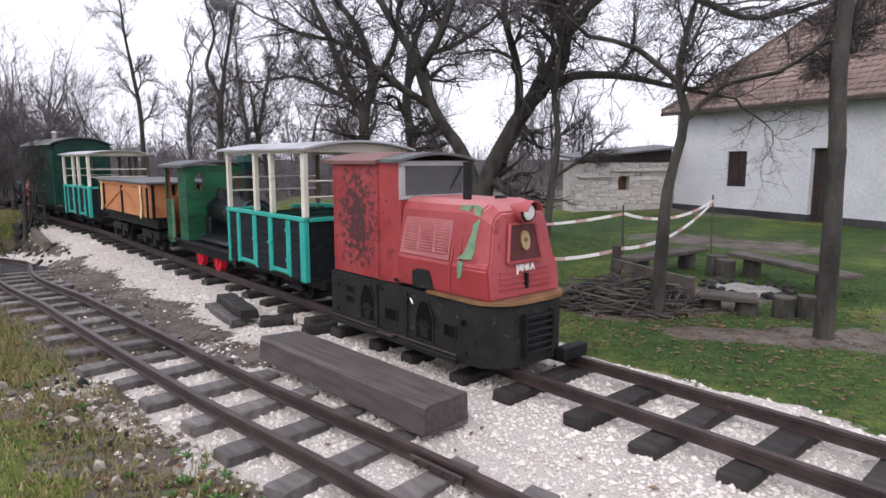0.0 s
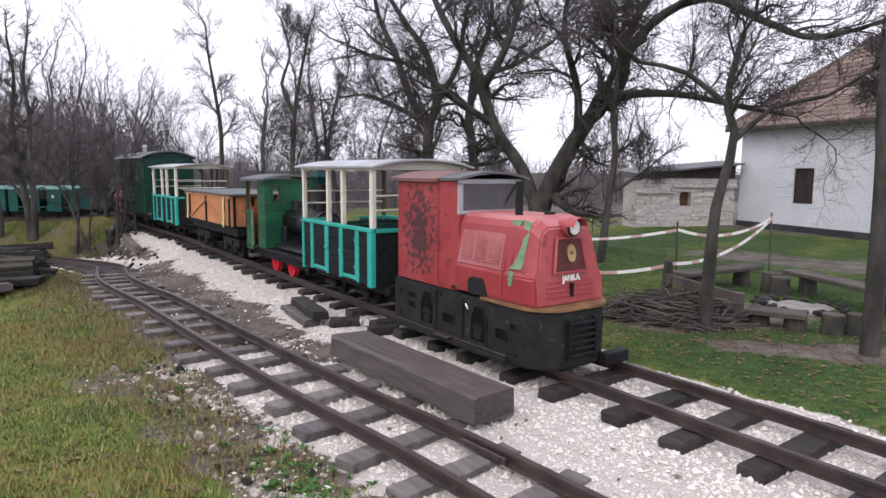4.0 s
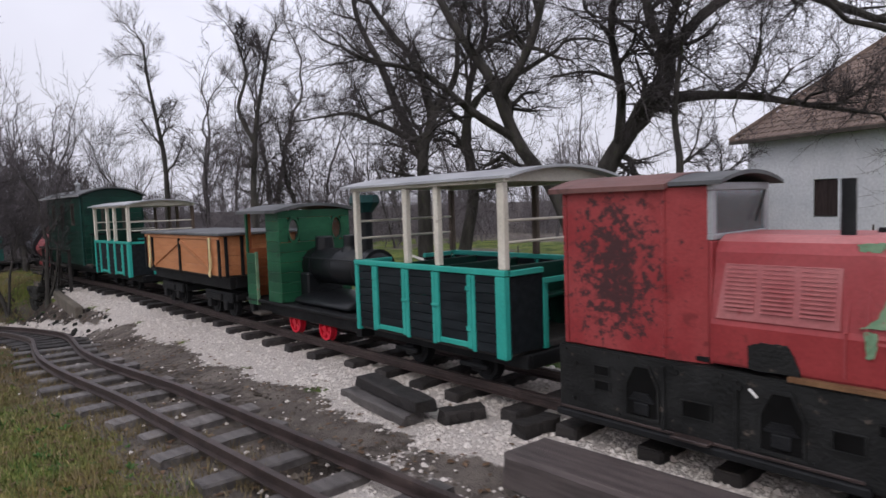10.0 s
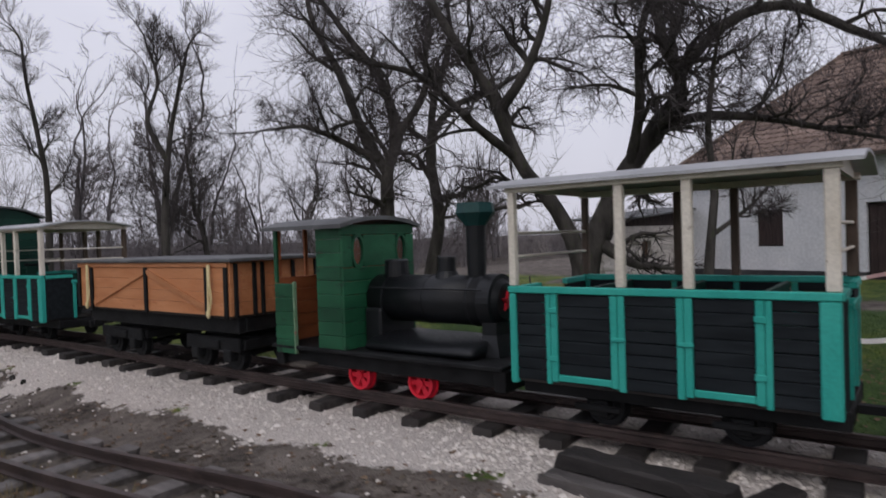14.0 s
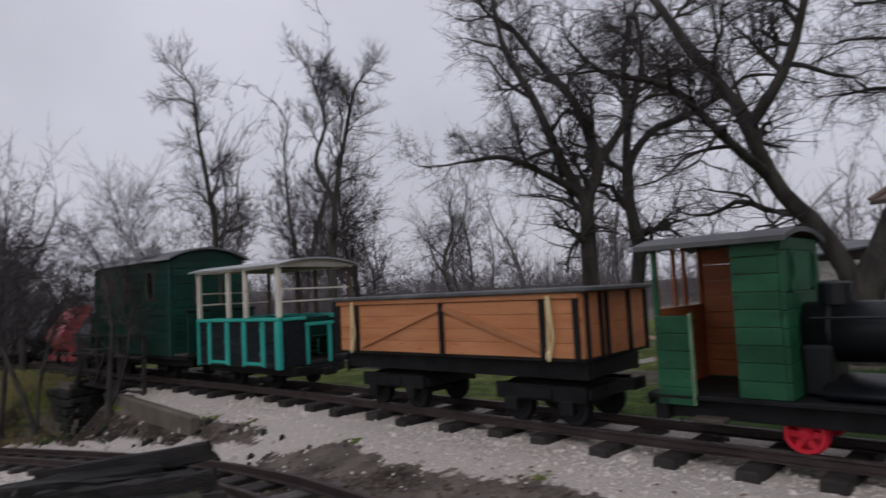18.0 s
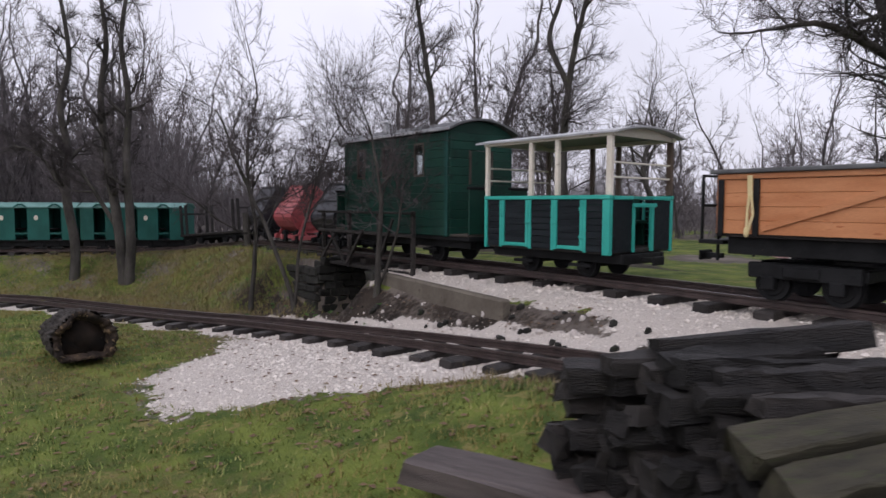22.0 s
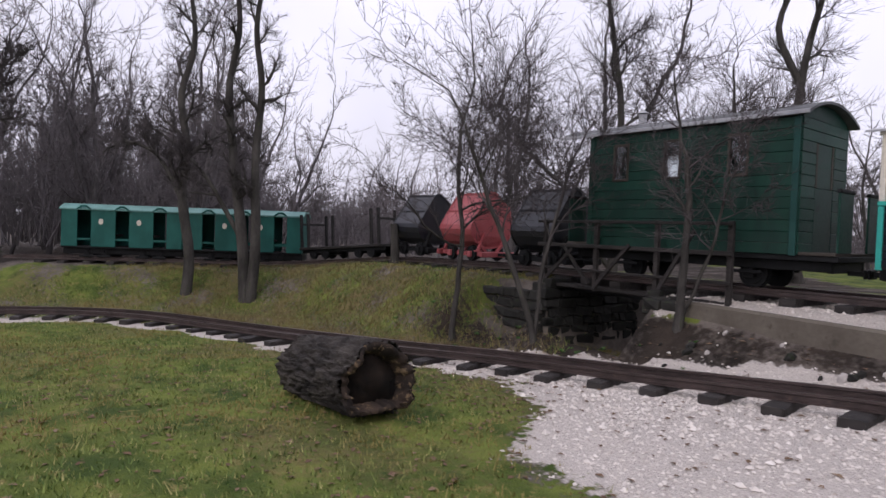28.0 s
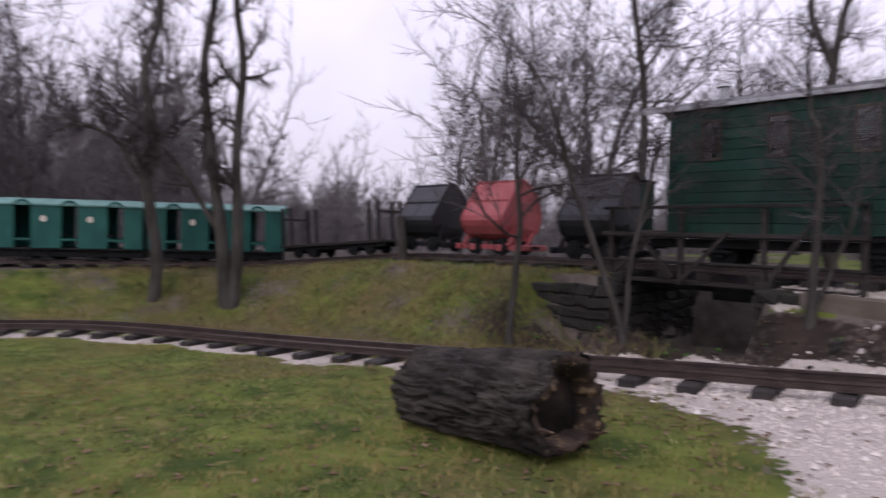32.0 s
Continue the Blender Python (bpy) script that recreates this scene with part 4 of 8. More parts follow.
        part("gate_bar", box(*lx(-0.03, -0.016), -0.24, 0.24, zr - 0.13, zr - 0.085, 0.005), "teal", th)
        for zz in (zr + 0.20, zr + 0.36):
            part("end_bar", cyl((x + o * 0.03, -hw + 0.05, zz), (x + o * 0.03, hw - 0.05, zz), 0.011, None, 8), "cream", th)
        bm = bmesh.new()
        seg = 10
        front, back = [], []
        for i in range(seg + 1):
            u = 1 - 2 * i / seg
            front.append((u * (hw - 0.05), zp + 0.052 + 0.070 * (1 - u * u)))
        ring = [(b, c) for b, c in front] + [(b, zp + 0.01) for b, c in reversed(front)]
        loft(bm, [[(x + o * 0.015, b, c) for b, c in ring], [(x + o * 0.04, b, c) for b, c in ring]])
        part("roof_bow", bm, "cream", th)
    arch_roof("roof", -hx - 0.11, hx + 0.13, hw + 0.055, ze + 0.004, 0.085, 0.020, "roof_tin", th, "pale grey sheet metal barrel roof")
    for xb in (-0.55, 0.0, 0.55):
        bn = part("bench", box(xb - 0.13, xb + 0.13, -hw + 0.06, hw - 0.06, zf + 0.30, zf + 0.335, 0.006), "van_green", th, "green slatted bench seat")
        part("bench_back", box(xb - 0.015, xb + 0.015, -hw + 0.06, hw - 0.06, zf + 0.336, zr - 0.03, 0.006), "van_green", bn)
        for y in (-hw + 0.1, hw - 0.1):
            part("bench_leg", box(xb - 0.11, xb + 0.11, y - 0.02, y + 0.02, zf + 0.031, zf + 0.299, 0.004), "van_green", bn)
    running_gear(th, -hx - 0.02, hx + 0.02, (-0.45, 0.42), 0.135, zf - 0.022, 0.40)
    coupler(th, -hx - 0.02, -1)
    coupler(th, hx + 0.02, 1)
    return th


carriage_a = carriage("open turquoise and slate carriage with cream posts and tin roof")
carriage_a.matrix_world = PLAN @ pose(6.19, -4.757, 0, 0, 0, -0.3)
carriage_b = copy_thing(carriage_a, PLAN @ pose(15.64, -4.775, 0, 0, 0, 3.2))


# ---- red diesel locomotive ----
def louvre_block(parent, o, ux, uy, count, width, height):
    """Pressed louvres in a sloping hood side: o is the lower left corner, ux and uy the panel's axes."""
    nrm = ux.cross(uy).normalized()
    for i in range(count):
        bm = bmesh.new()
        y0 = uy * (height * i / count)
        y1 = uy * (height * (i + 0.72) / count)
        ring = lambda a: [o + ux * a + y0, o + ux * a + y0 + nrm * 0.019, o + ux * a + y1]
        loft(bm, [ring(0), ring(width)])
        part("louvre", bm, "red_pale", parent)
        # a thin dark bar above each louvre paints the shade of its gap
        ya, yb = uy * (height * (i + 0.72) / count), uy * (height * (i + 0.98) / count)
        bm = bmesh.new()
        loft(bm, [[o + ux * a + ya, o + ux * a + ya + nrm * 0.004, o + ux * a + yb + nrm * 0.004, o + ux * a + yb] for a in (0.008, width - 0.008)])
        part("shade_bar", bm, "slot", parent, "dark bar painted as the shade under a louvre")


def diesel_locomotive():
    th = thing("diesel_locomotive", PLAN, "small worn red diesel locomotive with a black skirt", "locomotive")
    hw = 0.41
    # skirt with rounded ends
    def outline(h, x0, x1, rad, seg=7):
        pts = []
        for i in range(seg + 1):
            a = math.pi + math.pi / 2 * i / seg
            pts.append((x0 + rad + rad * math.cos(a), -h + 0.30 + 0.30 * math.sin(a)))
        pts.append((x1, -h))
        pts.append((x1, h))
        for i in range(seg + 1):
            a = math.pi / 2 + math.pi / 2 * i / seg
            pts.append((x0 + rad + rad * math.cos(a), h - 0.30 + 0.30 * math.sin(a)))
        return pts
    x0, x1 = 2.57, 4.76
    bm = bmesh.new()
    ol = outline(hw + 0.02, x0, x1, 0.26)
    loft(bm, [[(a, b, z) for a, b in ol] for z in (0.31, 0.45, 0.60, 0.775)])
    bmesh.ops.bevel(bm, geom=[e for e in bm.edges if e.calc_face_angle(0) > 1.2], offset=0.012, segments=2, affect="EDGES")
    skirt = part("skirt", bm, "loco_skirt", th, "black dented iron skirt with grime")
    bm = bmesh.new()
    ol2 = outline(hw + 0.035, x0 - 0.02, x0 + 0.75, 0.28)
    loft(bm, [[(a, b, z) for a, b in ol2] for z in (0.777, 0.80)])
    part("front_step", bm, "rust", th, "rusty curved front footplate")
    # cut-outs in the skirt: rims round black plates that paint the shade inside
    for cx, cz, w, h, arch in ((4.42, 0.64, 0.10, 0.055, 0), (4.42, 0.545, 0.10, 0.055, 0), (4.14, 0.56, 0.20, 0.30, 1), (3.80, 0.52, 0.16, 0.09, 0), (3.35, 0.55, 0.20, 0.30, 1), (3.05, 0.53, 0.13, 0.09, 0), (2.90, 0.62, 0.05, 0.05, 0)):
        bm = bmesh.new()
        pts = [(-w / 2, -h / 2), (w / 2, -h / 2), (w / 2, h * (0.1 if arch else 0.5))]
        if arch:
            pts += [(w * 0.22, h / 2), (-w * 0.22, h / 2)]
        pts.append((-w / 2, h * (0.1 if arch else 0.5)))
        for yy0, yy1, sc, m in ((hw + 0.018, hw + 0.030, 1.0, 0),):
            outer = [(cx + a * 1.16, yy1, cz + b * 1.14) for a, b in pts]
            inner = [(cx + a, yy1, cz + b) for a, b in pts]
            outb = [(cx + a * 1.16, yy0, cz + b * 1.14) for a, b in pts]
            innb = [(cx + a, yy0 + 0.003, cz + b) for a, b in pts]
            loft(bm, [outb, outer, inner, innb], True, False)
        rim = part("skirt_opening", bm, "loco_skirt", skirt)
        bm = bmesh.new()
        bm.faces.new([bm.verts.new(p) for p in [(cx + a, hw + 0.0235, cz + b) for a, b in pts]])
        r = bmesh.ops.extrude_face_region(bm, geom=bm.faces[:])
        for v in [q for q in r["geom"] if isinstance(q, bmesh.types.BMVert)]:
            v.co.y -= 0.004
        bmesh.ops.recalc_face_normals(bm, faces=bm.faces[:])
        part("shade_plate", bm, "pit", skirt)
    for y in (0.44, -0.44):
        part("running_board", box(2.95, 4.76, y - 0.02, y + 0.03, 0.30, 0.345, 0.008), "black_iron", th)
    for i in range(6):
        part("grille_slat", box(2.535, 2.57, -0.13, 0.14, 0.40 + i * 0.052, 0.425 + i * 0.052, 0.006), "black_iron", skirt)
    for y in (-0.14, 0.15):
        part("grille_frame", box(2.53, 2.57, y - 0.012, y + 0.012, 0.38, 0.71, 0.004), "black_iron", skirt)
    part("buffer_beam", box(2.47, 2.56, -0.48, -0.20, 0.30, 0.40, 0.01), "black_iron", th)
    for k, (x, z) in enumerate(((2.78, 0.50), (2.88, 0.40), (4.62, 0.66), (4.64, 0.42), (3.56, 0.70), (3.92, 0.72))):
        part("bolt", cyl((x, hw + 0.02, z), (x, hw + 0.035, z), 0.014, None, 8), "loco_skirt", skirt)
    for x in (2.86, 3.20, 3.52, 3.66, 3.95, 4.30, 4.55, 4.70):
        for z in (0.745, 0.385):
            part("rivet", cyl((x, hw + 0.019, z), (x, hw + 0.028, z), 0.010, None, 6), "loco_skirt", skirt)
    for x in (3.58, 4.00):
        part("rib", box(x - 0.012, x + 0.012, hw + 0.0195, hw + 0.034, 0.36, 0.74, 0.003), "loco_skirt", skirt)
    for cx in (4.14, 3.35):
        bm = bmesh.new()
        for q in range(4):
            add_box(bm, cx - 0.085 + q * 0.012, cx + 0.085 - q * 0.012, hw + 0.0245, hw + 0.034, 0.50 + q * 0.014, 0.512 + q * 0.014)
        part("leaf_spring", bm, "black_iron", skirt, "stacked leaf spring in the skirt opening")
        part("axle_box", box(cx - 0.05, cx + 0.05, hw + 0.0245, hw + 0.038, 0.42, 0.495, 0.006), "black_iron", skirt)
    part("foot_step", box(3.70, 3.92, hw + 0.025, hw + 0.10, 0.352, 0.372, 0.005), "rail", th, "rusty foot step under the cab")
    part("sill_angle", box(2.98, 4.74, hw + 0.0205, hw + 0.032, 0.348, 0.366, 0.003), "rail", skirt, "rust-streaked lower sill")
    part("lever", bar((3.50, hw + 0.05, 0.71), (3.455, hw + 0.06, 0.675), 0.010, 0.010), "white_paint", skirt, "pale bent lever")
    # cab
    for y0, y1, za, zb in ((-hw, hw, 0.78, 1.38), (-hw, -0.26, 1.382, 1.68), (0.26, hw, 1.382, 1.68), (-hw, hw, 1.682, 1.76)):
        part("cab_back", box(4.69, 4.72, y0, y1, za, zb, 0.004), "red_worn", th)
    for y0, y1 in ((hw - 0.03, hw), (-hw, -hw + 0.03)):
        part("cab_side", box(4.0, 4.688, y0, y1, 0.78, 1.77, 0.008), "red_worn", th, "red cab side with flaked dark patches")
        sg = 1 if y1 > 0 else -1
        bm = bmesh.new()
        loft(bm, [[(3.998, sg * hw, z), (3.76, sg * (hw - 0.045), z), (3.76, sg * (hw - 0.075), z), (3.998, sg * (hw - 0.03), z)] for z in (0.78, 1.77)])
        part("cab_corner", bm, "red_worn", th, "red cab corner strip turned inward")
    part("cab_seam", box(3.99, 4.01, hw + 0.001, hw + 0.008, 0.79, 1.76, 0.003), "red_worn", th)
    part("cab_floor", box(3.75, 4.688, -hw + 0.032, hw - 0.032, 0.79, 0.82, 0.004), "black_iron", th)
    part("cab_front", box(3.735, 3.758, -hw + 0.04, hw - 0.04, 0.78, 1.47, 0.006), "red", th)
    win = part("windscreen", box(3.742, 3.752, -hw + 0.092, hw - 0.092, 1.505, 1.745, 0.002), "dusty", th, "grey windscreen with dust and painted sky reflection")
    for a in ((-hw + 0.04, hw - 0.04, 1.472, 1.505), (-hw + 0.04, hw - 0.04, 1.745, 1.79)):
        part("windscreen_frame", box(3.730, 3.765, a[0], a[1], a[2], a[3], 0.005), "roof_tin", th, "grey windscreen frame")
    for y in (-hw + 0.065, hw - 0.065):
        part("windscreen_post", box(3.732, 3.763, y - 0.025, y + 0.025, 1.506, 1.744, 0.004), "roof_tin", th)
    part("rear_window", box(4.70, 4.708, -0.258, 0.258, 1.384, 1.678, 0.002), "dusty", th)
    arch_roof("cab_roof", 3.97, 4.80, hw + 0.045, 1.79, 0.075, 0.03, "roof_red", th, "faded oxide red curved cab roof")
    arch_roof("roof_visor", 3.66, 3.968, hw + 0.01, 1.80, 0.060, 0.022, "roof_dark", th, "thin dark roof edge over the windscreen")
    for y in (hw - 0.12, -hw + 0.12):
        part("control_lever", cyl((4.2, y * 0.5, 0.82), (4.15, y * 0.5, 1.3), 0.014, None, 8), "black_iron", th)
    # hood, wider at the foot, with sloping shoulders
    def hood_ring(x, shrink, low=0.80, top=1.50):
        b, m, t = hw - shrink * 0.4, hw - 0.01 - shrink * 0.7, hw - 0.095 - shrink
        prof = [(b, low), (b, low + 0.22), (m - 0.005, low + 0.25), (t + 0.035, top - 0.09), (t, top - 0.035), (t - 0.06, top)]
        return [(x, y, z) for y, z in prof] + [(x, -y, z) for y, z in reversed(prof)]
    bm = bmesh.new()
    loft(bm, [hood_ring(3.735, 0), hood_ring(3.08, 0), hood_ring(2.97, 0.005, 0.80, 1.505), hood_ring(2.84, 0.025, 0.80, 1.48), hood_ring(2.765, 0.06, 0.80, 1.42)])
    for v in bm.verts:
        if v.co.x < 2.81:
            v.co.x -= (1.42 - v.co.z) * 0.13
        elif v.co.x < 2.90:
            v.co.x -= (1.42 - v.co.z) * 0.06
    bmesh.ops.bevel(bm, geom=[e for e in bm.edges if e.calc_face_angle(0) > 0.5], offset=0.014, segments=2, affect="EDGES")
    # low side faces take the deeper red, upward faces the paler one
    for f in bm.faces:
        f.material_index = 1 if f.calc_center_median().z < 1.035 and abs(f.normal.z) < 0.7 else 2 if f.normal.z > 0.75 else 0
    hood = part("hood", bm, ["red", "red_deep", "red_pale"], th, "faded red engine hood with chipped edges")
    # paler upper side panels
    for sg in (1, -1):
        bm = bmesh.new()
        y = lambda z: sg * (hw - 0.006 - (z - 1.05) * 0.165)
        edge = [(3.70, 1.055), (3.10, 1.055), (3.10, 1.40), (3.66, 1.40)]
        loft(bm, [[(x, y(z) - sg * 0.02, z) for x, z in edge], [(x, y(z) + sg * 0.003, z) for x, z in edge]])
        part("side_panel", bm, "red_pale", hood, "pale pinkish panel")
    # louvres on both sides
    for sg in (1, -1):
        a = Vector((3.655, sg * (hw - 0.012), 1.07))
        up = Vector((0, sg * -0.070, 0.325)).normalized()
        ux = Vector((-1, 0, 0))
        for k in range(3):
            o = a + Vector((-0.188 * k, sg * 0.004, 0)) + up * 0.03
            if sg > 0:
                louvre_block(hood, o, ux, up, 12, 0.155, 0.27)
        part("hood_seam", bar(Vector((3.075, sg * (hw + 0.004), 0.83)), Vector((3.075, sg * (hw + 0.004), 1.05)), 0.016, 0.010), "red", hood)
        part("hood_seam", bar(Vector((3.075, sg * (hw - 0.008), 1.05)), Vector((3.075, sg * (hw - 0.083), 1.42)), 0.016, 0.010), "red", hood)
        part("hood_band", bar(Vector((2.99, sg * (hw - 0.006), 1.05)), Vector((2.99, sg * (hw - 0.083), 1.42)), 0.012, 0.010), "red", hood)
    # bare primer where the paint has come off, and a rust scab on the foot of the hood
    for pts, mt, nm in (
            ([(2.92, 1.475), (2.845, 1.465), (2.85, 1.30), (2.87, 1.08), (3.02, 1.075), (2.95, 1.13), (2.905, 1.25), (2.90, 1.40)], "old_green", "bare_primer"),
            ([(3.00, 1.06), (2.945, 1.06), (2.955, 0.95), (2.985, 0.94)], "old_green", "bare_primer"),
            ([(3.05, 1.46), (2.93, 1.475), (2.95, 1.43), (3.04, 1.43)], "old_green", "bare_primer"),
            ([(3.52, 0.805), (3.52, 0.93), (3.45, 0.955), (3.33, 0.95), (3.28, 0.86), (3.27, 0.805)], "loco_skirt", "bare_metal")):
        bm = bmesh.new()
        rnd = random.Random(5)
        vs = []
        for (xa, za), (xb, zb) in zip(pts, pts[1:] + pts[:1]):
            for q in range(5):
                w = q / 5
                x, z = xa + (xb - xa) * w + rnd.uniform(-0.005, 0.005), za + (zb - za) * w + rnd.uniform(-0.005, 0.005)
                y = hw + 0.003 if z < 1.02 else hw - 0.008 - (z - 1.05) * 0.185
                if x < 2.97:
                    y -= (2.97 - x) * 0.16
                vs.append(bm.verts.new((x, y + 0.007, z)))
        f = bm.faces.new(vs)
        bmesh.ops.triangulate(bm, faces=[f])
        r = bmesh.ops.extrude_face_region(bm, geom=bm.faces[:])
        for v in [q for q in r["geom"] if isinstance(q, bmesh.types.BMVert)]:
            v.co.y -= 0.012
        bmesh.ops.recalc_face_normals(bm, faces=bm.faces[:])
        part(nm, bm, mt, hood)
    # front: radiator grille, badge, lettering, lamp
    fx = lambda z: 2.765 - (1.42 - z) * 0.13
    bm = bmesh.new()
    gr = [(0.185, 1.06), (0.135, 1.335), (-0.135, 1.335), (-0.185, 1.06)]
    loft(bm, [[(fx(z) - 0.018, y, z) for y, z in gr], [(fx(z) + 0.03, y, z) for y, z in gr]])
    grille = part("radiator_grille", bm, "grille", th, "dark red radiator mesh")
    for (ya, za), (yb, zb) in zip(gr, gr[1:] + gr[:1]):
        part("grille_frame", bar((fx(za) - 0.02, ya, za), (fx(zb) - 0.02, yb, zb), 0.02, 0.018), "red", grille)
    bm = bmesh.new()
    shield = [(0.048 * math.sin(i * math.tau / 16), 0.072 * math.cos(i * math.tau / 16)) for i in range(16)]
    loft(bm, [[(fx(1.21 + z) - 0.034, y - 0.005, 1.21 + z) for y, z in shield], [(fx(1.21 + z) - 0.017, y - 0.005, 1.21 + z) for y, z in shield]])
    badge = part("badge", bm, "brass", grille, "tan oval badge")
    part("badge_mark", cyl((fx(1.215) - 0.039, -0.005, 1.215), (fx(1.215) - 0.033, -0.005, 1.215), 0.018, None, 10), "roof_red", badge)
    for zz in (0.87, 0.91, 0.95, 0.99):
        part("front_rib", bar((fx(zz) - 0.004, -0.27, zz), (fx(zz) - 0.004, 0.27, zz), 0.008, 0.012), "red", hood)
    part("front_latch", box(fx(0.93) - 0.03, fx(0.93) + 0.01, -0.012, 0.012, 0.86, 0.97, 0.004), "black_iron", hood)
    txt = bpy.data.curves.new("nameplate", "FONT")
    txt.body, txt.size, txt.extrude, txt.align_x, txt.align_y = "JANKA", 0.078, 0.006, "CENTER", "CENTER"
    tmp = bpy.data.objects.new("nameplate_curve", txt)
    scene.collection.objects.link(tmp)
    bpy.context.view_layer.update()
    tme = bpy.data.meshes.new_from_object(tmp.evaluated_get(bpy.context.evaluated_depsgraph_get()))
    bpy.data.objects.remove(tmp)
    tme.materials.clear()
    tme.materials.append(M["white_paint"])
    name = new("nameplate", tme)
    name.parent = th
    name["label"] = "white block lettering JANKA"
    name.matrix_local = Matrix.Translation((fx(1.01) - 0.012, 0.0, 1.01)) @ Matrix(((0, 0.13, -1, 0), (-0.82, 0, 0, 0), (0, 1, 0.13, 0), (0, 0, 0, 1)))
    lamp = part("headlamp", cyl((2.82, 0, 1.42), (2.685, 0, 1.42), 0.062, 0.082, 20), "red", th, "round headlamp with peaked hood")
    part("lamp_rim", cyl((2.686, 0, 1.42), (2.673, 0, 1.42), 0.076, 0.072, 20), "black_iron", lamp)
    bm = bmesh.new()
    bmesh.ops.create_uvsphere(bm, u_segments=16, v_segments=8, radius=0.06, matrix=Matrix.Translation((2.675, 0, 1.42)) @ Matrix.Diagonal((0.35, 1, 1, 1)))
    part("lens", bm, "white_paint", lamp, "pale glass lens")
    bm = bmesh.new()
    arc = [(math.cos(a) * 0.088, math.sin(a) * 0.088) for a in np.linspace(0.1, math.pi - 0.1, 12)]
    ring = arc + [(c * 0.93, s * 0.93) for c, s in reversed(arc)]
    loft(bm, [[(2.70, y, 1.42 + z) for y, z in ring], [(2.61, y * 0.97, 1.42 + z * 0.97) for y, z in ring]])
    part("lamp_hood", bm, "red", lamp)
    part("exhaust_pipe", cyl((3.13, 0.19, 1.48), (3.13, 0.19, 1.78), 0.034, 0.034, 14), "black_iron", th, "black exhaust stack")
    part("filler_cap", cyl((3.02, -0.06, 1.50), (3.02, -0.06, 1.525), 0.05, 0.045, 14), "black_iron", th)
    part("wiper", bar((3.725, -0.30, 1.74), (3.722, -0.16, 1.56), 0.01, 0.01), "black_iron", th)
    for x in (3.15, 4.1):
        axle_pair(th, x, 0.17)
    part("frame_block", box(2.85, 4.6, -0.20, 0.20, 0.34, 0.60, 0.01), "black_iron", th)
    coupler(th, 4.76, 1, 0.47)
    return th


loco = diesel_locomotive()
loco.matrix_world = PLAN @ pose(0.0, -4.56, 0)


# ---- green and black steam locomotive ----
def steam_locomotive():
    th = thing("steam_locomotive", PLAN, "small black and green steam locomotive with red spoked wheels", "locomotive")
    hw = 0.48
    part("footplate", box(7.24, 9.74, -hw, hw, 0.60, 0.635, 0.006), "black_iron", th)
    for y in (0.36, -0.36):
        part("frame_plate", box(7.26, 9.72, y - 0.02, y + 0.02, 0.46, 0.598, 0.006), "black_iron", th)
    for x in (7.28, 9.68):
        part("buffer_beam", box(x - 0.05, x + 0.05, -0.44, 0.44, 0.44, 0.598, 0.008), "black_iron", th)
    for x in (8.09, 8.76):
        axle_pair(th, x, 0.125, 0.6, "red_wheel", 6)
    # cab
    def boards(name, x0, x1, y0, y1, z0, z1, mat, k):
        for i in range(k):
            h = (z1 - z0) / k
            part(name, box(x0, x1, y0, y1, z0 + i * h, z0 + (i + 1) * h - 0.003, 0.004), mat, th)
    for y0, y1 in ((hw - 0.03, hw), (-hw, -hw + 0.03)):
        boards("cab_board", 8.80, 9.10, y0, y1, 0.64, 1.71, "green", 9)
        boards("cab_board", 9.42, 9.67, y0, y1, 0.56, 1.20, "green", 5)
        part("cab_post", box(9.63, 9.67, y0, y1, 1.203, 1.71, 0.005), "green", th)
        part("cab_trim", box(9.40, 9.418, y0 - 0.004, y1 + 0.004, 0.56, 1.215, 0.003), "old_green", th)
    boards("cab_front", 8.77, 8.797, -hw, hw, 0.64, 1.34, "green", 6)
    for y0, y1 in ((-hw, -0.36), (-0.22, 0.22), (0.36, hw)):
        part("cab_front", box(8.77, 8.797, y0, y1, 1.342, 1.62, 0.004), "green", th)
    part("cab_front", box(8.77, 8.797, -hw, hw, 1.622, 1.71, 0.004), "green", th)
    for y in (-0.29, 0.29):
        wf = part("window_frame", bmesh.new(), "green", th)
        bm = bmesh.new()
        ring = lambda f, x: [(x, y + 0.068 * f * math.cos(a), 1.482 + 0.135 * f * math.sin(a)) for a in np.linspace(0, math.tau, 20, endpoint=False)]
        loft(bm, [ring(1.16, 8.762), ring(0.92, 8.762), ring(0.92, 8.80), ring(1.16, 8.80), ring(1.16, 8.762)], True, False)
        bm.to_mesh(wf.data)
        bm.free()
        part("pane", box(8.781, 8.785, y - 0.066, y + 0.066, 1.35, 1.615, 0.001), "glass", wf)
    boards("cab_back", 9.64, 9.668, -hw + 0.032, hw - 0.032, 0.64, 1.25, "red_door", 5)
    for y in (-hw + 0.05, -0.10, 0.10, hw - 0.05):
        part("cab_back_post", box(9.64, 9.666, y - 0.02, y + 0.02, 1.252, 1.71, 0.004), "red_door", th)
    for y in (-hw + 0.033, ):
        boards("cab_lining", 8.80, 9.64, y, y + 0.012, 0.65, 1.70, "red_door", 8)
    arch_roof("cab_roof", 8.73, 9.78, hw + 0.06, 1.715, 0.075, 0.035, "roof_dark", th, "weathered dark grey cab roof")
    # boiler
    zc, rb = 1.055, 0.205
    boil = part("boiler", cyl((8.768, 0, zc), (7.62, 0, zc), rb, None, 32), "boiler", th, "glossy black boiler barrel", True)
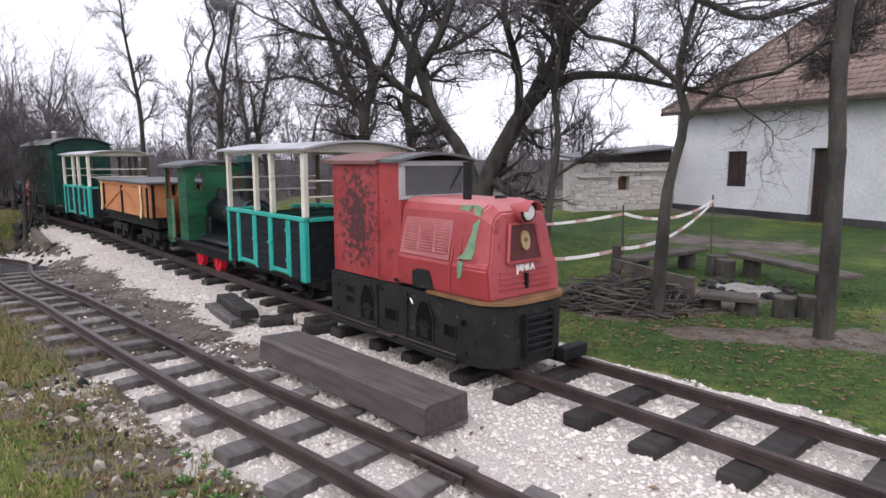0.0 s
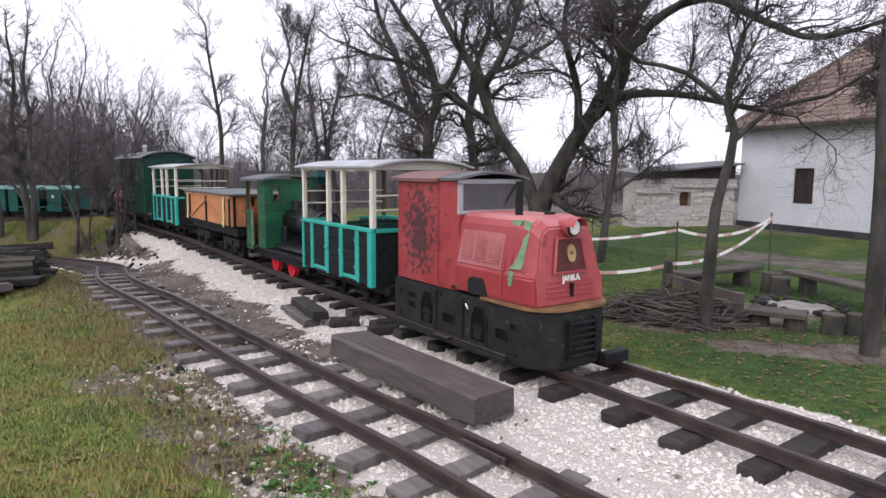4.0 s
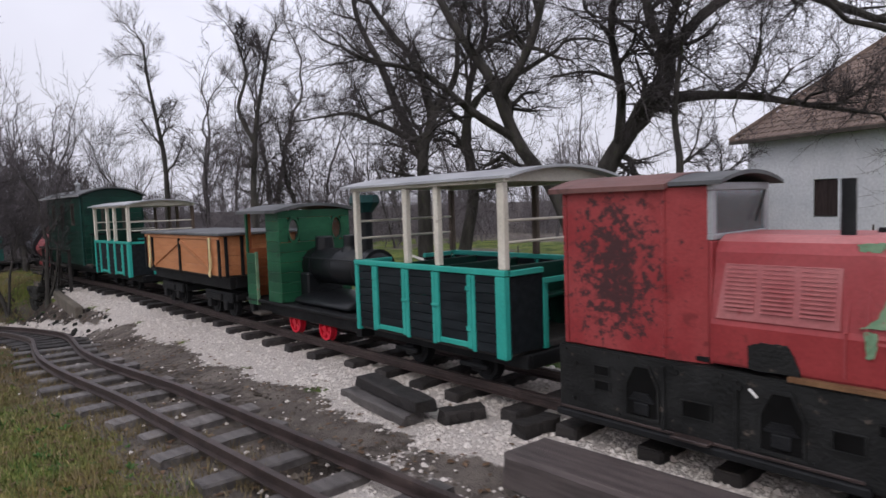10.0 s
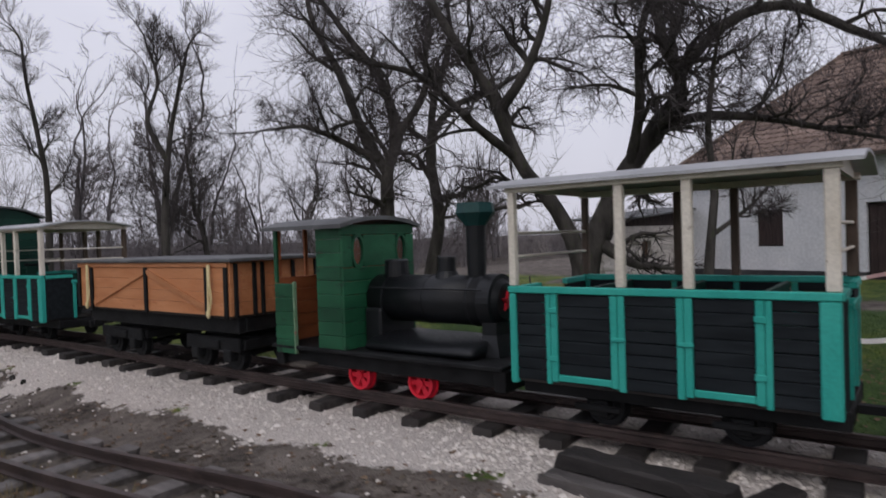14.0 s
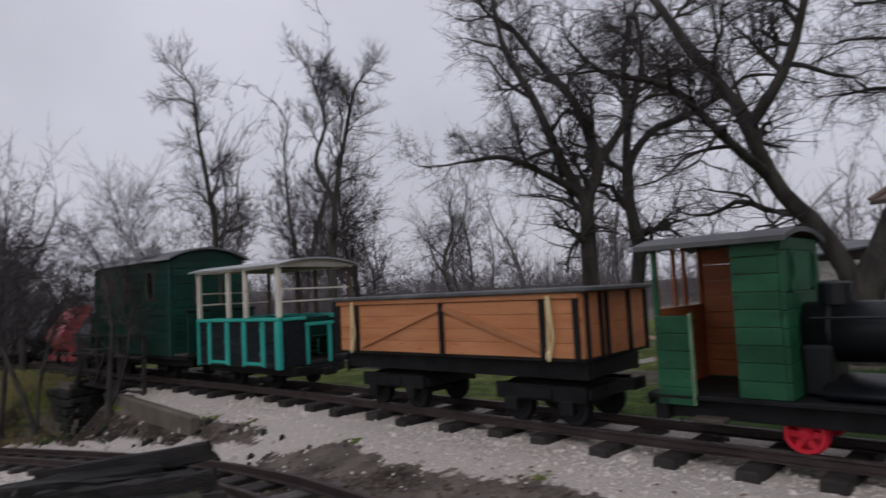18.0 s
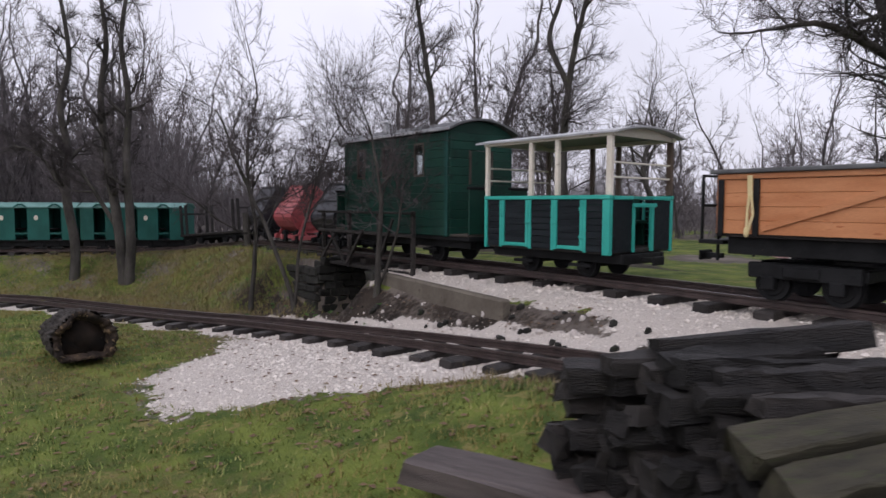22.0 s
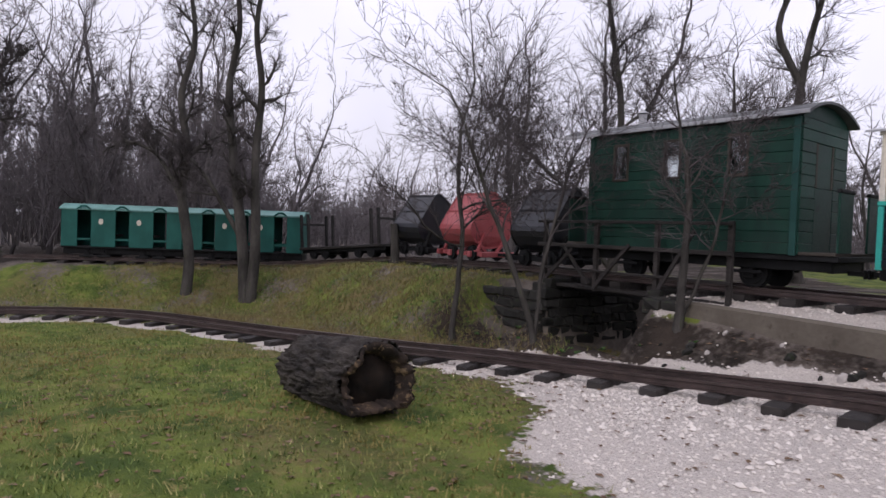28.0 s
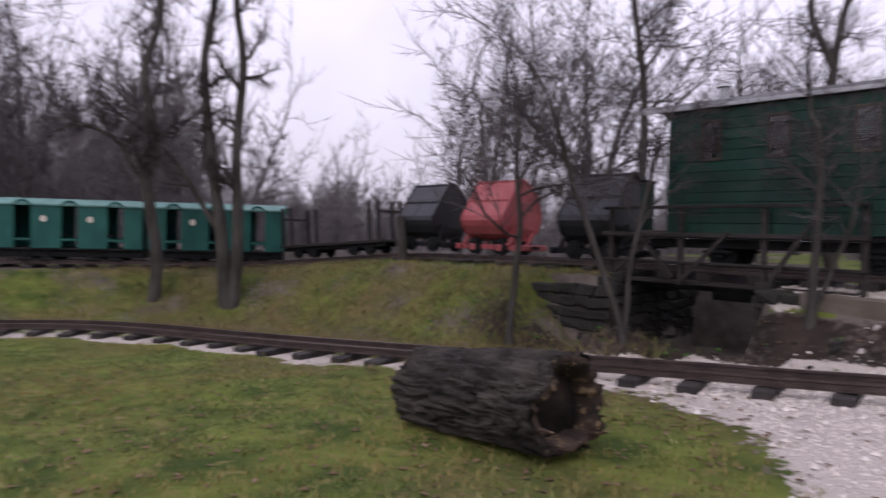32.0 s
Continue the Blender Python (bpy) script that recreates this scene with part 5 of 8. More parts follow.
    for x in (8.60, 8.17, 7.72):
        part("boiler_band", cyl((x - 0.012, 0, zc), (x + 0.012, 0, zc), rb + 0.005, None, 32), "boiler", boil)
    sm = part("smokebox", cyl((7.62, 0, zc), (7.50, 0, zc), rb + 0.012, None, 32), "boiler", th)
    part("smokebox_door", cyl((7.50, 0, zc), (7.46, 0, zc), rb * 0.88, rb * 0.70, 28), "boiler", sm)
    bm = bmesh.new()
    star = [((0.085 if i % 2 == 0 else 0.036) * math.cos(math.pi / 2 + i * math.pi / 5), (0.085 if i % 2 == 0 else 0.036) * math.sin(math.pi / 2 + i * math.pi / 5)) for i in range(10)]
    loft(bm, [[(7.458, y, zc + z) for y, z in star], [(7.440, y, zc + z) for y, z in star]])
    part("star", bm, "red_wheel", sm, "red star on the smokebox door")
    bm = bmesh.new()
    loft(bm, [[(x, y, z) for x, y in ((7.47 - f, -0.15 - f), (7.60 + f, -0.15 - f), (7.60 + f, 0.15 + f), (7.47 - f, 0.15 + f))] for z, f in ((0.90, 0.0), (0.80, 0.0), (0.637, 0.05))])
    part("smokebox_saddle", bm, "boiler", th, "tapered black smokebox saddle")
    bm = bmesh.new()
    drum = [(0.40 * math.cos(a), 0.68 + 0.085 * math.sin(a)) for a in np.linspace(-0.4, math.pi + 0.4, 20)]
    loft(bm, [[(x, y * f, 0.70 + (z - 0.70) * f) for y, z in drum] for x, f in ((8.62, 1), (7.58, 1), (7.54, 0.93))])
    part("water_tank", bm, "boiler", th, "low rounded black water tank under the boiler", True)
    ch = part("chimney", cyl((7.73, 0, zc + rb - 0.02), (7.73, 0, 1.70), 0.075, 0.082, 18), "boiler", th, "black chimney with a flared cap")
    part("chimney_cap", cyl((7.73, 0, 1.66), (7.73, 0, 1.765), 0.085, 0.165, 8), "dark_teal", ch, "dark teal flared cap")
    part("cap_rim", cyl((7.73, 0, 1.765), (7.73, 0, 1.845), 0.165, 0.150, 8), "dark_teal", ch)
    dm = part("steam_dome", cyl((8.03, 0, zc + rb - 0.02), (8.03, 0, 1.40), 0.078, 0.074, 18), "boiler", th)
    part("dome_base", cyl((8.03, 0, zc + rb - 0.03), (8.03, 0, zc + rb + 0.03), 0.11, 0.085, 18), "boiler", dm)
    part("dome_cap", cyl((8.03, 0, 1.40), (8.03, 0, 1.415), 0.082, 0.076, 18), "boiler", dm)
    sd = part("sand_dome", cyl((8.58, 0, zc + rb - 0.02), (8.58, 0, 1.38), 0.115, 0.105, 18), "boiler", th)
    part("dome_cap", cyl((8.58, 0, 1.38), (8.58, 0, 1.395), 0.112, 0.09, 18), "boiler", sd)
    part("firebox", box(8.58, 8.768, -0.24, 0.24, 0.64, 0.98, 0.02), "boiler", th)
    part("handrail", cyl((8.70, 0.235, 1.16), (7.55, 0.235, 1.16), 0.008, None, 8), "boiler", th)
    part("step", box(9.20, 9.42, 0.40, 0.55, 0.46, 0.49, 0.005), "wood", th)
    coupler(th, 7.24, -1, 0.52)
    coupler(th, 9.74, 1, 0.52)
    return th


steam = steam_locomotive()
steam.matrix_world = PLAN @ pose(0.06, -4.70, 0)


# ---- wooden goods wagon ----
def goods_wagon():
    th = thing("goods_wagon", PLAN, "covered goods wagon with varnished orange plank sides", "wagon")
    x0, x1, hw, z0, z1 = 10.31, 13.36, 0.58, 0.87, 1.40
    part("floor", box(x0, x1, -hw + 0.03, hw - 0.03, z0 - 0.03, z0 + 0.02), "sleeper", th)
    for sg in (1, -1):
        y = lambda a, b: (min(sg * (hw + a), sg * (hw + b)), max(sg * (hw + a), sg * (hw + b)))
        for i in range(4):
            h = (z1 - 0.05 - z0) / 4
            part("plank", box(x0, x1, *y(-0.03, 0), z0 + i * h, z0 + (i + 1) * h - 0.002, 0.004), "orange", th)
        part("top_plank", box(x0 - 0.01, x1 + 0.01, *y(-0.03, 0.018), z1 - 0.048, z1, 0.004), "orange", th)
        for x in (x0 + 0.02, x0 + 0.34, 11.79, 13.02, x1 - 0.02):
            part("stanchion", box(x - 0.026, x + 0.026, *y(0.001, 0.028), z0 - 0.02, z1 - 0.05, 0.005), "black_iron", th)
        for a, b in (((11.82, z1 - 0.10), (12.97, z0 + 0.05)), ((11.76, z1 - 0.10), (10.62, z0 + 0.05))):
            part("diagonal_brace", bar((a[0], sg * (hw + 0.012), a[1]), (b[0], sg * (hw + 0.012), b[1]), 0.02, 0.055), "orange", th)
    for x, o in ((x0, -1), (x1, 1)):
        for i in range(4):
            h = (z1 - z0) / 4
            part("end_plank", box(min(x, x + o * 0.03), max(x, x + o * 0.03), -hw + 0.002, hw - 0.002, z0 + i * h, z0 + (i + 1) * h - 0.002, 0.004), "orange", th)
        for yy in (-0.52, -0.2, 0.2, 0.30, 0.52):
            part("end_strap", box(min(x + o * 0.031, x + o * 0.055), max(x + o * 0.031, x + o * 0.055), yy - 0.022, yy + 0.022, z0 - 0.02, z1 - 0.01, 0.004), "black_iron", th)
    part("lid", box(x0 - 0.10, x1 + 0.08, -hw - 0.05, hw + 0.05, z1 + 0.002, z1 + 0.04, 0.008), "roof_dark", th, "flat dark felt lid")
    for x in (10.56, 13.06):
        for w in range(2):
            bm = bmesh.new()
            pts = [Vector((x + 0.02 * w, hw + 0.04, z1 - 0.02)), Vector((x + 0.02 * w - 0.015, hw + 0.05, z1 - 0.2)), Vector((x - 0.03 + 0.05 * w, hw + 0.045, z1 - 0.36)), Vector((x + 0.02, hw + 0.05, z0 - 0.02))]
            for a, b in zip(pts, pts[1:]):
                add_cyl(bm, a, b, 0.012, None, 6)
            part("lashing_strap", bm, "rope", th, "pale yellow lashing strap")
        bm = bmesh.new()
        bmesh.ops.create_icosphere(bm, subdivisions=2, radius=0.03, matrix=Matrix.Translation((x + 0.02, hw + 0.05, z0 + 0.02)) @ Matrix.Diagonal((0.8, 0.7, 1.6, 1)))
        part("strap_knot", bm, "rope", th)
    for sg in (0.42, -0.42):
        part("solebar", box(x0 + 0.02, x1 - 0.02, sg - 0.04, sg + 0.04, 0.68, z0 - 0.032, 0.008), "black_iron", th)
    for x in (x0 + 0.06, 11.78, x1 - 0.06):
        part("cross_beam", box(x - 0.05, x + 0.05, -0.378, 0.378, 0.69, z0 - 0.033, 0.008), "black_iron", th)
    for c in (10.85, 12.70):
        bg = part("bogie", box(c - 0.46, c + 0.46, -0.20, 0.20, 0.52, 0.62, 0.01), "black_iron", th, "black iron bogie")
        part("pivot", cyl((c, 0, 0.62), (c, 0, 0.70), 0.09, None, 14), "black_iron", bg)
        for sg in (0.40, -0.40):
            part("bogie_frame", box(c - 0.46, c + 0.46, sg - 0.025, sg + 0.025, 0.48, 0.62, 0.01), "black_iron", bg)
            for dx in (-0.28, 0.28):
                part("axle_box", box(c + dx - 0.06, c + dx + 0.06, sg - 0.05, sg + 0.05, 0.38, 0.50, 0.012), "black_iron", bg)
            part("bogie_spring", box(c - 0.15, c + 0.15, sg + 0.03 * (1 if sg > 0 else -1) - 0.02, sg + 0.03 * (1 if sg > 0 else -1) + 0.02, 0.50, 0.59, 0.01), "black_iron", bg)
        for sx in (-0.46, 0.46):
            part("bogie_end", box(c + sx - 0.03, c + sx + 0.03, -0.374, 0.374, 0.50, 0.60, 0.01), "black_iron", bg)
        for dx in (-0.28, 0.28):
            for yy in (0.31, -0.31):
                disc_wheel(bg, c + dx, yy, RAIL_Z + 0.15, 0.15, "black_iron")
            part("axle", cyl((c + dx, -0.3, RAIL_Z + 0.15), (c + dx, 0.3, RAIL_Z + 0.15), 0.03, None, 10), "black_iron", bg)
    for y in (0.34, -0.34):
        bx = part("hand_brake", cyl((x1 + 0.14, y, 0.60), (x1 + 0.14, y, 1.42), 0.015, None, 8), "black_iron", th)
    part("end_platform", box(x1 + 0.031, x1 + 0.28, -0.45, 0.45, 0.76, 0.80, 0.006), "black_iron", th)
    for zz in (1.12, 1.40):
        part("platform_rail", cyl((x1 + 0.26, -0.42, zz), (x1 + 0.26, 0.42, zz), 0.013, None, 8), "black_iron", th)
    for y in (-0.42, 0.42, 0.1):
        part("platform_post", cyl((x1 + 0.26, y, 0.80), (x1 + 0.26, y, 1.41), 0.015, None, 8), "black_iron", th)
    coupler(th, x0 + 0.0, -1, 0.62)
    coupler(th, x1 + 0.28, 1, 0.62)
    return th


wagon = goods_wagon()
wagon.matrix_world = PLAN @ pose(0, -4.71, 0)


# ---- bottle green van ----
def van():
    th = thing("brake_van", PLAN, "bottle green boarded van with an arched roof", "van")
    L, hw, z0, z1 = 1.355, 0.62, 0.68, 2.13
    wins = (0.86, 0.12, -0.70)
    ww, wz0, wz1 = 0.12, 1.53, 1.93
    nb = 12
    h = (z1 - z0) / nb
    for sg in (1, -1):
        yy = (hw - 0.03, hw) if sg > 0 else (-hw, -hw + 0.03)
        for i in range(nb):
            za, zb = z0 + i * h, z0 + (i + 1) * h
            spans = [(-L, L)]
            if za < wz1 - 0.02 and zb > wz0 + 0.02:
                xs = [-L] + [q for w in sorted(wins) for q in (w - ww, w + ww)] + [L]
                spans = list(zip(xs[::2], xs[1::2]))
            for a, b in spans:
                part("board", box(a, b, *yy, za, zb - 0.003, 0.005), "van_green", th)
        for w in wins:
            wf = part("window_frame", bmesh.new(), "wood", th, "narrow brown window frame")
            bm = bmesh.new()
            y0, y1 = (hw - 0.035, hw + 0.012) if sg > 0 else (-hw - 0.012, -hw + 0.035)
            zlo, zhi = z0 + math.floor((wz0 + 0.02 - z0) / h) * h, z0 + math.ceil((wz1 - 0.02 - z0) / h) * h
            for a in ((w - ww, w - ww + 0.025, zlo, zhi), (w + ww - 0.025, w + ww, zlo, zhi), (w - ww + 0.026, w + ww - 0.026, zlo, zlo + 0.03), (w - ww + 0.026, w + ww - 0.026, zhi - 0.03, zhi)):
                add_box(bm, a[0], a[1], y0, y1, a[2], a[3], 0.003)
            bm.to_mesh(wf.data)
            bm.free()
            yc = hw - 0.012 if sg > 0 else -hw + 0.012
            pn = part("pane", box(w - ww + 0.024, w + ww - 0.024, yc - 0.003, yc + 0.003, zlo + 0.028, zhi - 0.028, 0.001), "glass", wf)
        for x in (-L + 0.03, L - 0.03):
            part("corner_strip", box(x - 0.035, x + 0.035, *((hw + 0.001, hw + 0.016) if sg > 0 else (-hw - 0.016, -hw - 0.001)), z0 - 0.01, z1, 0.004), "van_edge" if x < 0 else "van_green", th)
    for x, sgx in ((-L, -1), (L, 1)):
        for i in range(nb):
            za, zb = z0 + i * h, z0 + (i + 1) * h
            for y0, y1 in ((-hw + 0.031, -0.24), (0.24, hw - 0.031)) if i < 10 else ((-hw + 0.031, hw - 0.031),):
                part("end_board", box(x - 0.015, x + 0.015, y0, y1, za, zb - 0.003, 0.005), "van_green", th)
        dr = part("end_door", box(x - 0.012, x + 0.012, -0.237, 0.237, z0 + 0.01, z0 + 0.72, 0.005), "van_green", th)
        for y in (-0.21, 0.21):
            part("door_stile", box(x - 0.013, x + 0.013, y - 0.026, y + 0.026, z0 + 0.722, z0 + 10 * h - 0.004, 0.005), "wood", dr)
        part("door_panel", box(x - 0.008, x + 0.008, -0.182, 0.182, z0 + 0.724, z0 + 10 * h - 0.006, 0.003), "van_green", dr)
        bm = bmesh.new()
        seg = 12
        ring = [(hw * (1 - 2 * i / seg) * 0.99, z1 + 0.17 * (1 - (1 - 2 * i / seg) ** 2)) for i in range(seg + 1)]
        vs0, vs1 = [bm.verts.new((x - 0.014, a, b)) for a, b in ring], [bm.verts.new((x + 0.014, a, b)) for a, b in ring]
        for i in range(seg):
            bm.faces.new((vs0[i], vs0[i + 1], vs1[i + 1], vs1[i]))
        bm.faces.new(vs0)
        bm.faces.new(vs1[::-1])
        bmesh.ops.recalc_face_normals(bm, faces=bm.faces[:])
        part("gable", bm, "van_green", th)
    arch_roof("roof", -L - 0.10, L + 0.50, hw + 0.07, z1 + 0.035, 0.175, 0.03, "roof_dark", th, "dark arched roof with overhanging ends")
    part("roof_edge", box(-L - 0.105, L + 0.505, hw + 0.055, hw + 0.074, z1 + 0.008, z1 + 0.052, 0.004), "roof_tin", th)
    part("floor", box(-L - 0.40, L + 0.40, -hw + 0.04, hw - 0.04, z0 - 0.06, z0 - 0.004, 0.005), "black_iron", th)
    for sgx in (-1, 1):
        xo = sgx * (L + 0.38)
        pf = part("end_platform", box(min(sgx * (L + 0.02), xo), max(sgx * (L + 0.02), xo), -hw + 0.02, hw - 0.02, z0 - 0.003, z0 + 0.03, 0.005), "wood", th)
        for y0, y1 in ((-hw + 0.05, -0.22), (0.22, hw - 0.05)):
            part("platform_panel", box(min(xo - 0.012, xo + 0.012), max(xo - 0.012, xo + 0.012), y0, y1, z0 + 0.032, z0 + 0.64, 0.006), "van_green", pf)
            part("platform_rail", box(xo - 0.02, xo + 0.02, y0 - 0.02, y1 + 0.02, z0 + 0.641, z0 + 0.68, 0.006), "black_iron", pf)
    sp = part("stove_pipe", cyl((0.95, 0.05, z1 + 0.17), (0.95, 0.05, z1 + 0.36), 0.055, None, 12), "roof_tin", th, "pale tin stove pipe with a cap")
    part("pipe_cap", cyl((0.95, 0.05, z1 + 0.37), (0.95, 0.05, z1 + 0.42), 0.09, 0.02, 12), "roof_tin", sp)
    running_gear(th, -L - 0.3, L + 0.3, (-0.80, 0.80), 0.16, z0 - 0.062, 0.42)
    coupler(th, -L - 0.3, -1, 0.5)
    coupler(th, L + 0.3, 1, 0.5)
    return th


brake_van = van()
brake_van.matrix_world = PLAN @ pose(18.68, -4.60, 0, 0, 0, 2.6)


# ---- tipping wagons ----
def tipper(mat, frame_mat, label):
    th = thing("tipping_wagon", PLAN, label, "mine wagon", "tipping wagons beyond the van")
    prof = [(0.02, 0.50), (0.20, 0.53), (0.37, 0.62), (0.47, 0.75), (0.50, 0.84), (0.48, 0.92), (0.13, 1.44), (0.06, 1.52), (-0.06, 1.52), (-0.42, 1.24), (-0.50, 0.90), (-0.42, 0.68), (-0.22, 0.53)]
    L = 0.45
    bm = bmesh.new()
    tape = lambda z: L - max(0.0, 0.62 - z) * 0.5
    loft(bm, [[(-tape(z), y, z) for y, z in prof], [(tape(z), y, z) for y, z in prof]], True, True)
    bmesh.ops.bevel(bm, geom=[e for e in bm.edges if e.calc_face_angle(0) > 1.0], offset=0.012, segments=2, affect="EDGES")
    tub = part("tub", bm, mat, th)
    part("rim", bar((-L - 0.02, 0.075, 1.495), (L + 0.02, 0.075, 1.495), 0.05, 0.04), mat, tub)
    part("seam_strip", bar((-L, 0.318, 1.17), (L, 0.318, 1.17), 0.02, 0.035), mat, tub)
    for x in (-L - 0.012, L + 0.012):
        for a, b in zip(prof, prof[1:] + prof[:1]):
            part("end_flange", bar((math.copysign(tape(a[1]) + 0.012, x), a[0] * 0.98, a[1]), (math.copysign(tape(b[1]) + 0.012, x), b[0] * 0.98, b[1]), 0.024, 0.03), mat, tub)
        part("rocker", bar((x, 0.30, 0.62), (x, 0.12, 0.42), 0.05, 0.05), frame_mat, th)
        part("rocker", bar((x, -0.30, 0.62), (x, -0.12, 0.42), 0.05, 0.05), frame_mat, th)
        st = part("stand", bar((x * 1.08, 0.34, 0.45), (x * 1.08, 0.20, 0.78), 0.045, 0.045), frame_mat, th)
        part("stand_foot", box(min(x * 1.04, x * 1.12), max(x * 1.04, x * 1.12), 0.28, 0.42, 0.44, 0.47, 0.006), frame_mat, st)
    for y in (0.27, -0.27):
        part("frame_rail", box(-L - 0.22, L + 0.22, y - 0.03, y + 0.03, 0.36, 0.44, 0.008), frame_mat, th)
    for x in (-L - 0.2, L + 0.2):
        part("frame_end", box(x - 0.035, x + 0.035, -0.40, 0.40, 0.35, 0.445, 0.01), frame_mat, th)
    for x in (-0.30, 0.30):
        axle_pair(th, x, 0.13)
        part("axle_box", box(x - 0.05, x + 0.05, 0.33, 0.40, 0.34, 0.45, 0.01), frame_mat, th)
    part("coupler", bar((-L - 0.23, 0, 0.40), (-L - 0.38, 0, 0.40), 0.05, 0.05), "black_iron", th)
    return th


tip_a = tipper("tip_black", "black_iron", "blue-black steel tipping mine wagon")
tip_a.matrix_world = PLAN @ pose(21.35, -4.62, 0, 0, 0, 0)
tip_r = tipper("tip_red", "tip_red", "faded salmon red tipping mine wagon on a red frame")
tip_r.matrix_world = PLAN @ pose(23.45, -4.72, 0, 0, 0, 0)
tip_b = copy_thing(tip_a, PLAN @ pose(25.15, -4.72, 0, 0, 0, 1))


# ---- green cars and stake wagon on the far curve ----
def green_car():
    th = thing("passenger_car", PLAN, "sea-green sheet steel passenger car with doorless openings", "railway car", "green cars on the far curve")
    L, hw, z0, ze = 1.40, 0.46, 0.47, 1.13
    gaps = (-0.88, 0.0, 0.88)
    g = 0.155
    for sg in (1, -1):
        yy = (hw - 0.02, hw) if sg > 0 else (-hw, -hw + 0.02)
        xs = [-L] + [q for c in gaps for q in (c - g, c + g)] + [L]
        for a, b in zip(xs[::2], xs[1::2]):
            part("side_panel", box(a, b, *yy, z0, ze + 0.06, 0.006), "car_green", th)
            if b - a > 0.4:
                part("emblem", cyl(((a + b) / 2 + 0.05, sg * hw, 0.95), ((a + b) / 2 + 0.05, sg * (hw + 0.012), 0.95), 0.055, None, 16), "cream", th, "pale round emblem")
        for c in gaps:
            part("door_bar", box(c - g, c + g, *yy, z0 + 0.12, z0 + 0.16, 0.004), "car_green", th)
            bm = bmesh.new()
            y0, y1 = sg * (hw - 0.02), sg * (hw + 0.03)
            pr = [(c - g - 0.03, ze + 0.05), (c - 0.06, ze + 0.125), (c + 0.06, ze + 0.125), (c + g + 0.03, ze + 0.05), (c + g, ze + 0.03), (c + 0.05, ze + 0.09), (c - 0.05, ze + 0.09), (c - g, ze + 0.03)]
            loft(bm, [[(x, y0, z) for x, z in pr], [(x, y1, z) for x, z in pr]])
            part("door_hood", bm, "car_green", th)
    for x in (-L, L):
        bm = bmesh.new()
        pr = [(-hw + 0.021, z0), (hw - 0.021, z0), (hw - 0.021, ze + 0.06), (0.16, 1.26), (-0.16, 1.26), (-hw + 0.021, ze + 0.06)]
        loft(bm, [[(x - 0.012, y, z) for y, z in pr], [(x + 0.012, y, z) for y, z in pr]])
        part("end_panel", bm, "car_green", th)
    bm = bmesh.new()
    pr = [(hw + 0.03, ze + 0.06), (0.2, 1.285), (-0.2, 1.285), (-hw - 0.03, ze + 0.06), (-hw - 0.03, ze + 0.035), (-0.2, 1.26), (0.2, 1.26), (hw + 0.03, ze + 0.035)]
    loft(bm, [[(-L - 0.05, y, z) for y, z in pr], [(L + 0.05, y, z) for y, z in pr]])
    part("roof", bm, "car_roof", th, "pale green sheet roof with painted grey sheen")
    part("floor", box(-L, L, -hw + 0.022, hw - 0.022, z0 - 0.03, z0 + 0.004), "black_iron", th)
    for c in (-0.45, 0.45):
        part("bench", box(c - 0.16, c + 0.16, -hw + 0.03, hw - 0.03, z0 + 0.20, z0 + 0.24, 0.006), "black_iron", th)
        part("partition", box(c - 0.012, c + 0.012, -hw + 0.025, hw - 0.025, z0 + 0.005, ze, 0.004), "car_green", th)
    running_gear(th, -L, L, (-0.85, -0.45, 0.45, 0.85), 0.10, z0 - 0.032, 0.30)
    return th


far_yaw = 59.5
car_1 = green_car()
car_1.matrix_world = PLAN @ pose(30.10, -2.72, -0.495, 0, 0, far_yaw - 4)
car_1.scale = (1, 1, 1.27)
car_2 = copy_thing(car_1, PLAN @ pose(31.64, -0.20, -0.495, 0, 0, far_yaw + 1))


def stake_wagon():
    th = thing("stake_wagon", PLAN, "low flat wagon with dark upright stakes", "wagon")
    L = 1.35
    part("deck", box(-L, L, -0.42, 0.42, 0.50, 0.56, 0.008), "sleeper", th)
    for y in (0.30, -0.30):
        part("solebar", box(-L, L, y - 0.03, y + 0.03, 0.42, 0.498, 0.008), "black_iron", th)
    for x in (-L + 0.08, -L + 0.30, L - 0.32, L - 0.08):
        for y in (0.40, -0.40):
            part("stake", box(x - 0.03, x + 0.03, y - 0.03, y + 0.03, 0.561, 1.36, 0.005), "sleeper_black", th)
    for x in (-L + 0.08, L - 0.08):
        part("stake_bar", box(x - 0.02, x + 0.02, -0.366, 0.366, 1.10, 1.15, 0.005), "sleeper_black", th)
    for x in (-0.95, -0.55, 0.55, 0.95):
        axle_pair(th, x, 0.11)
    return th


flat = stake_wagon()
flat.matrix_world = PLAN @ pose(27.55, -4.30, -0.20, 0, 4.5, 17)


# ---- culvert bridge ----
def stone_block(rnd, w, h, d):
    bm = bmesh.new()
    add_box(bm, -w / 2, w / 2, -d / 2, d / 2, -h / 2, h / 2, 0)
    for v in bm.verts:
        v.co += Vector((rnd.uniform(-1, 1) * w * 0.13, rnd.uniform(-1, 1) * d * 0.18, rnd.uniform(-1, 1) * h * 0.17))
    bmesh.ops.bevel(bm, geom=bm.edges[:], offset=min(w, h) * 0.12, segments=1, affect="EDGES")
    me = bpy.data.meshes.new("stone")
    bm.to_mesh(me)
    bm.free()
    return me


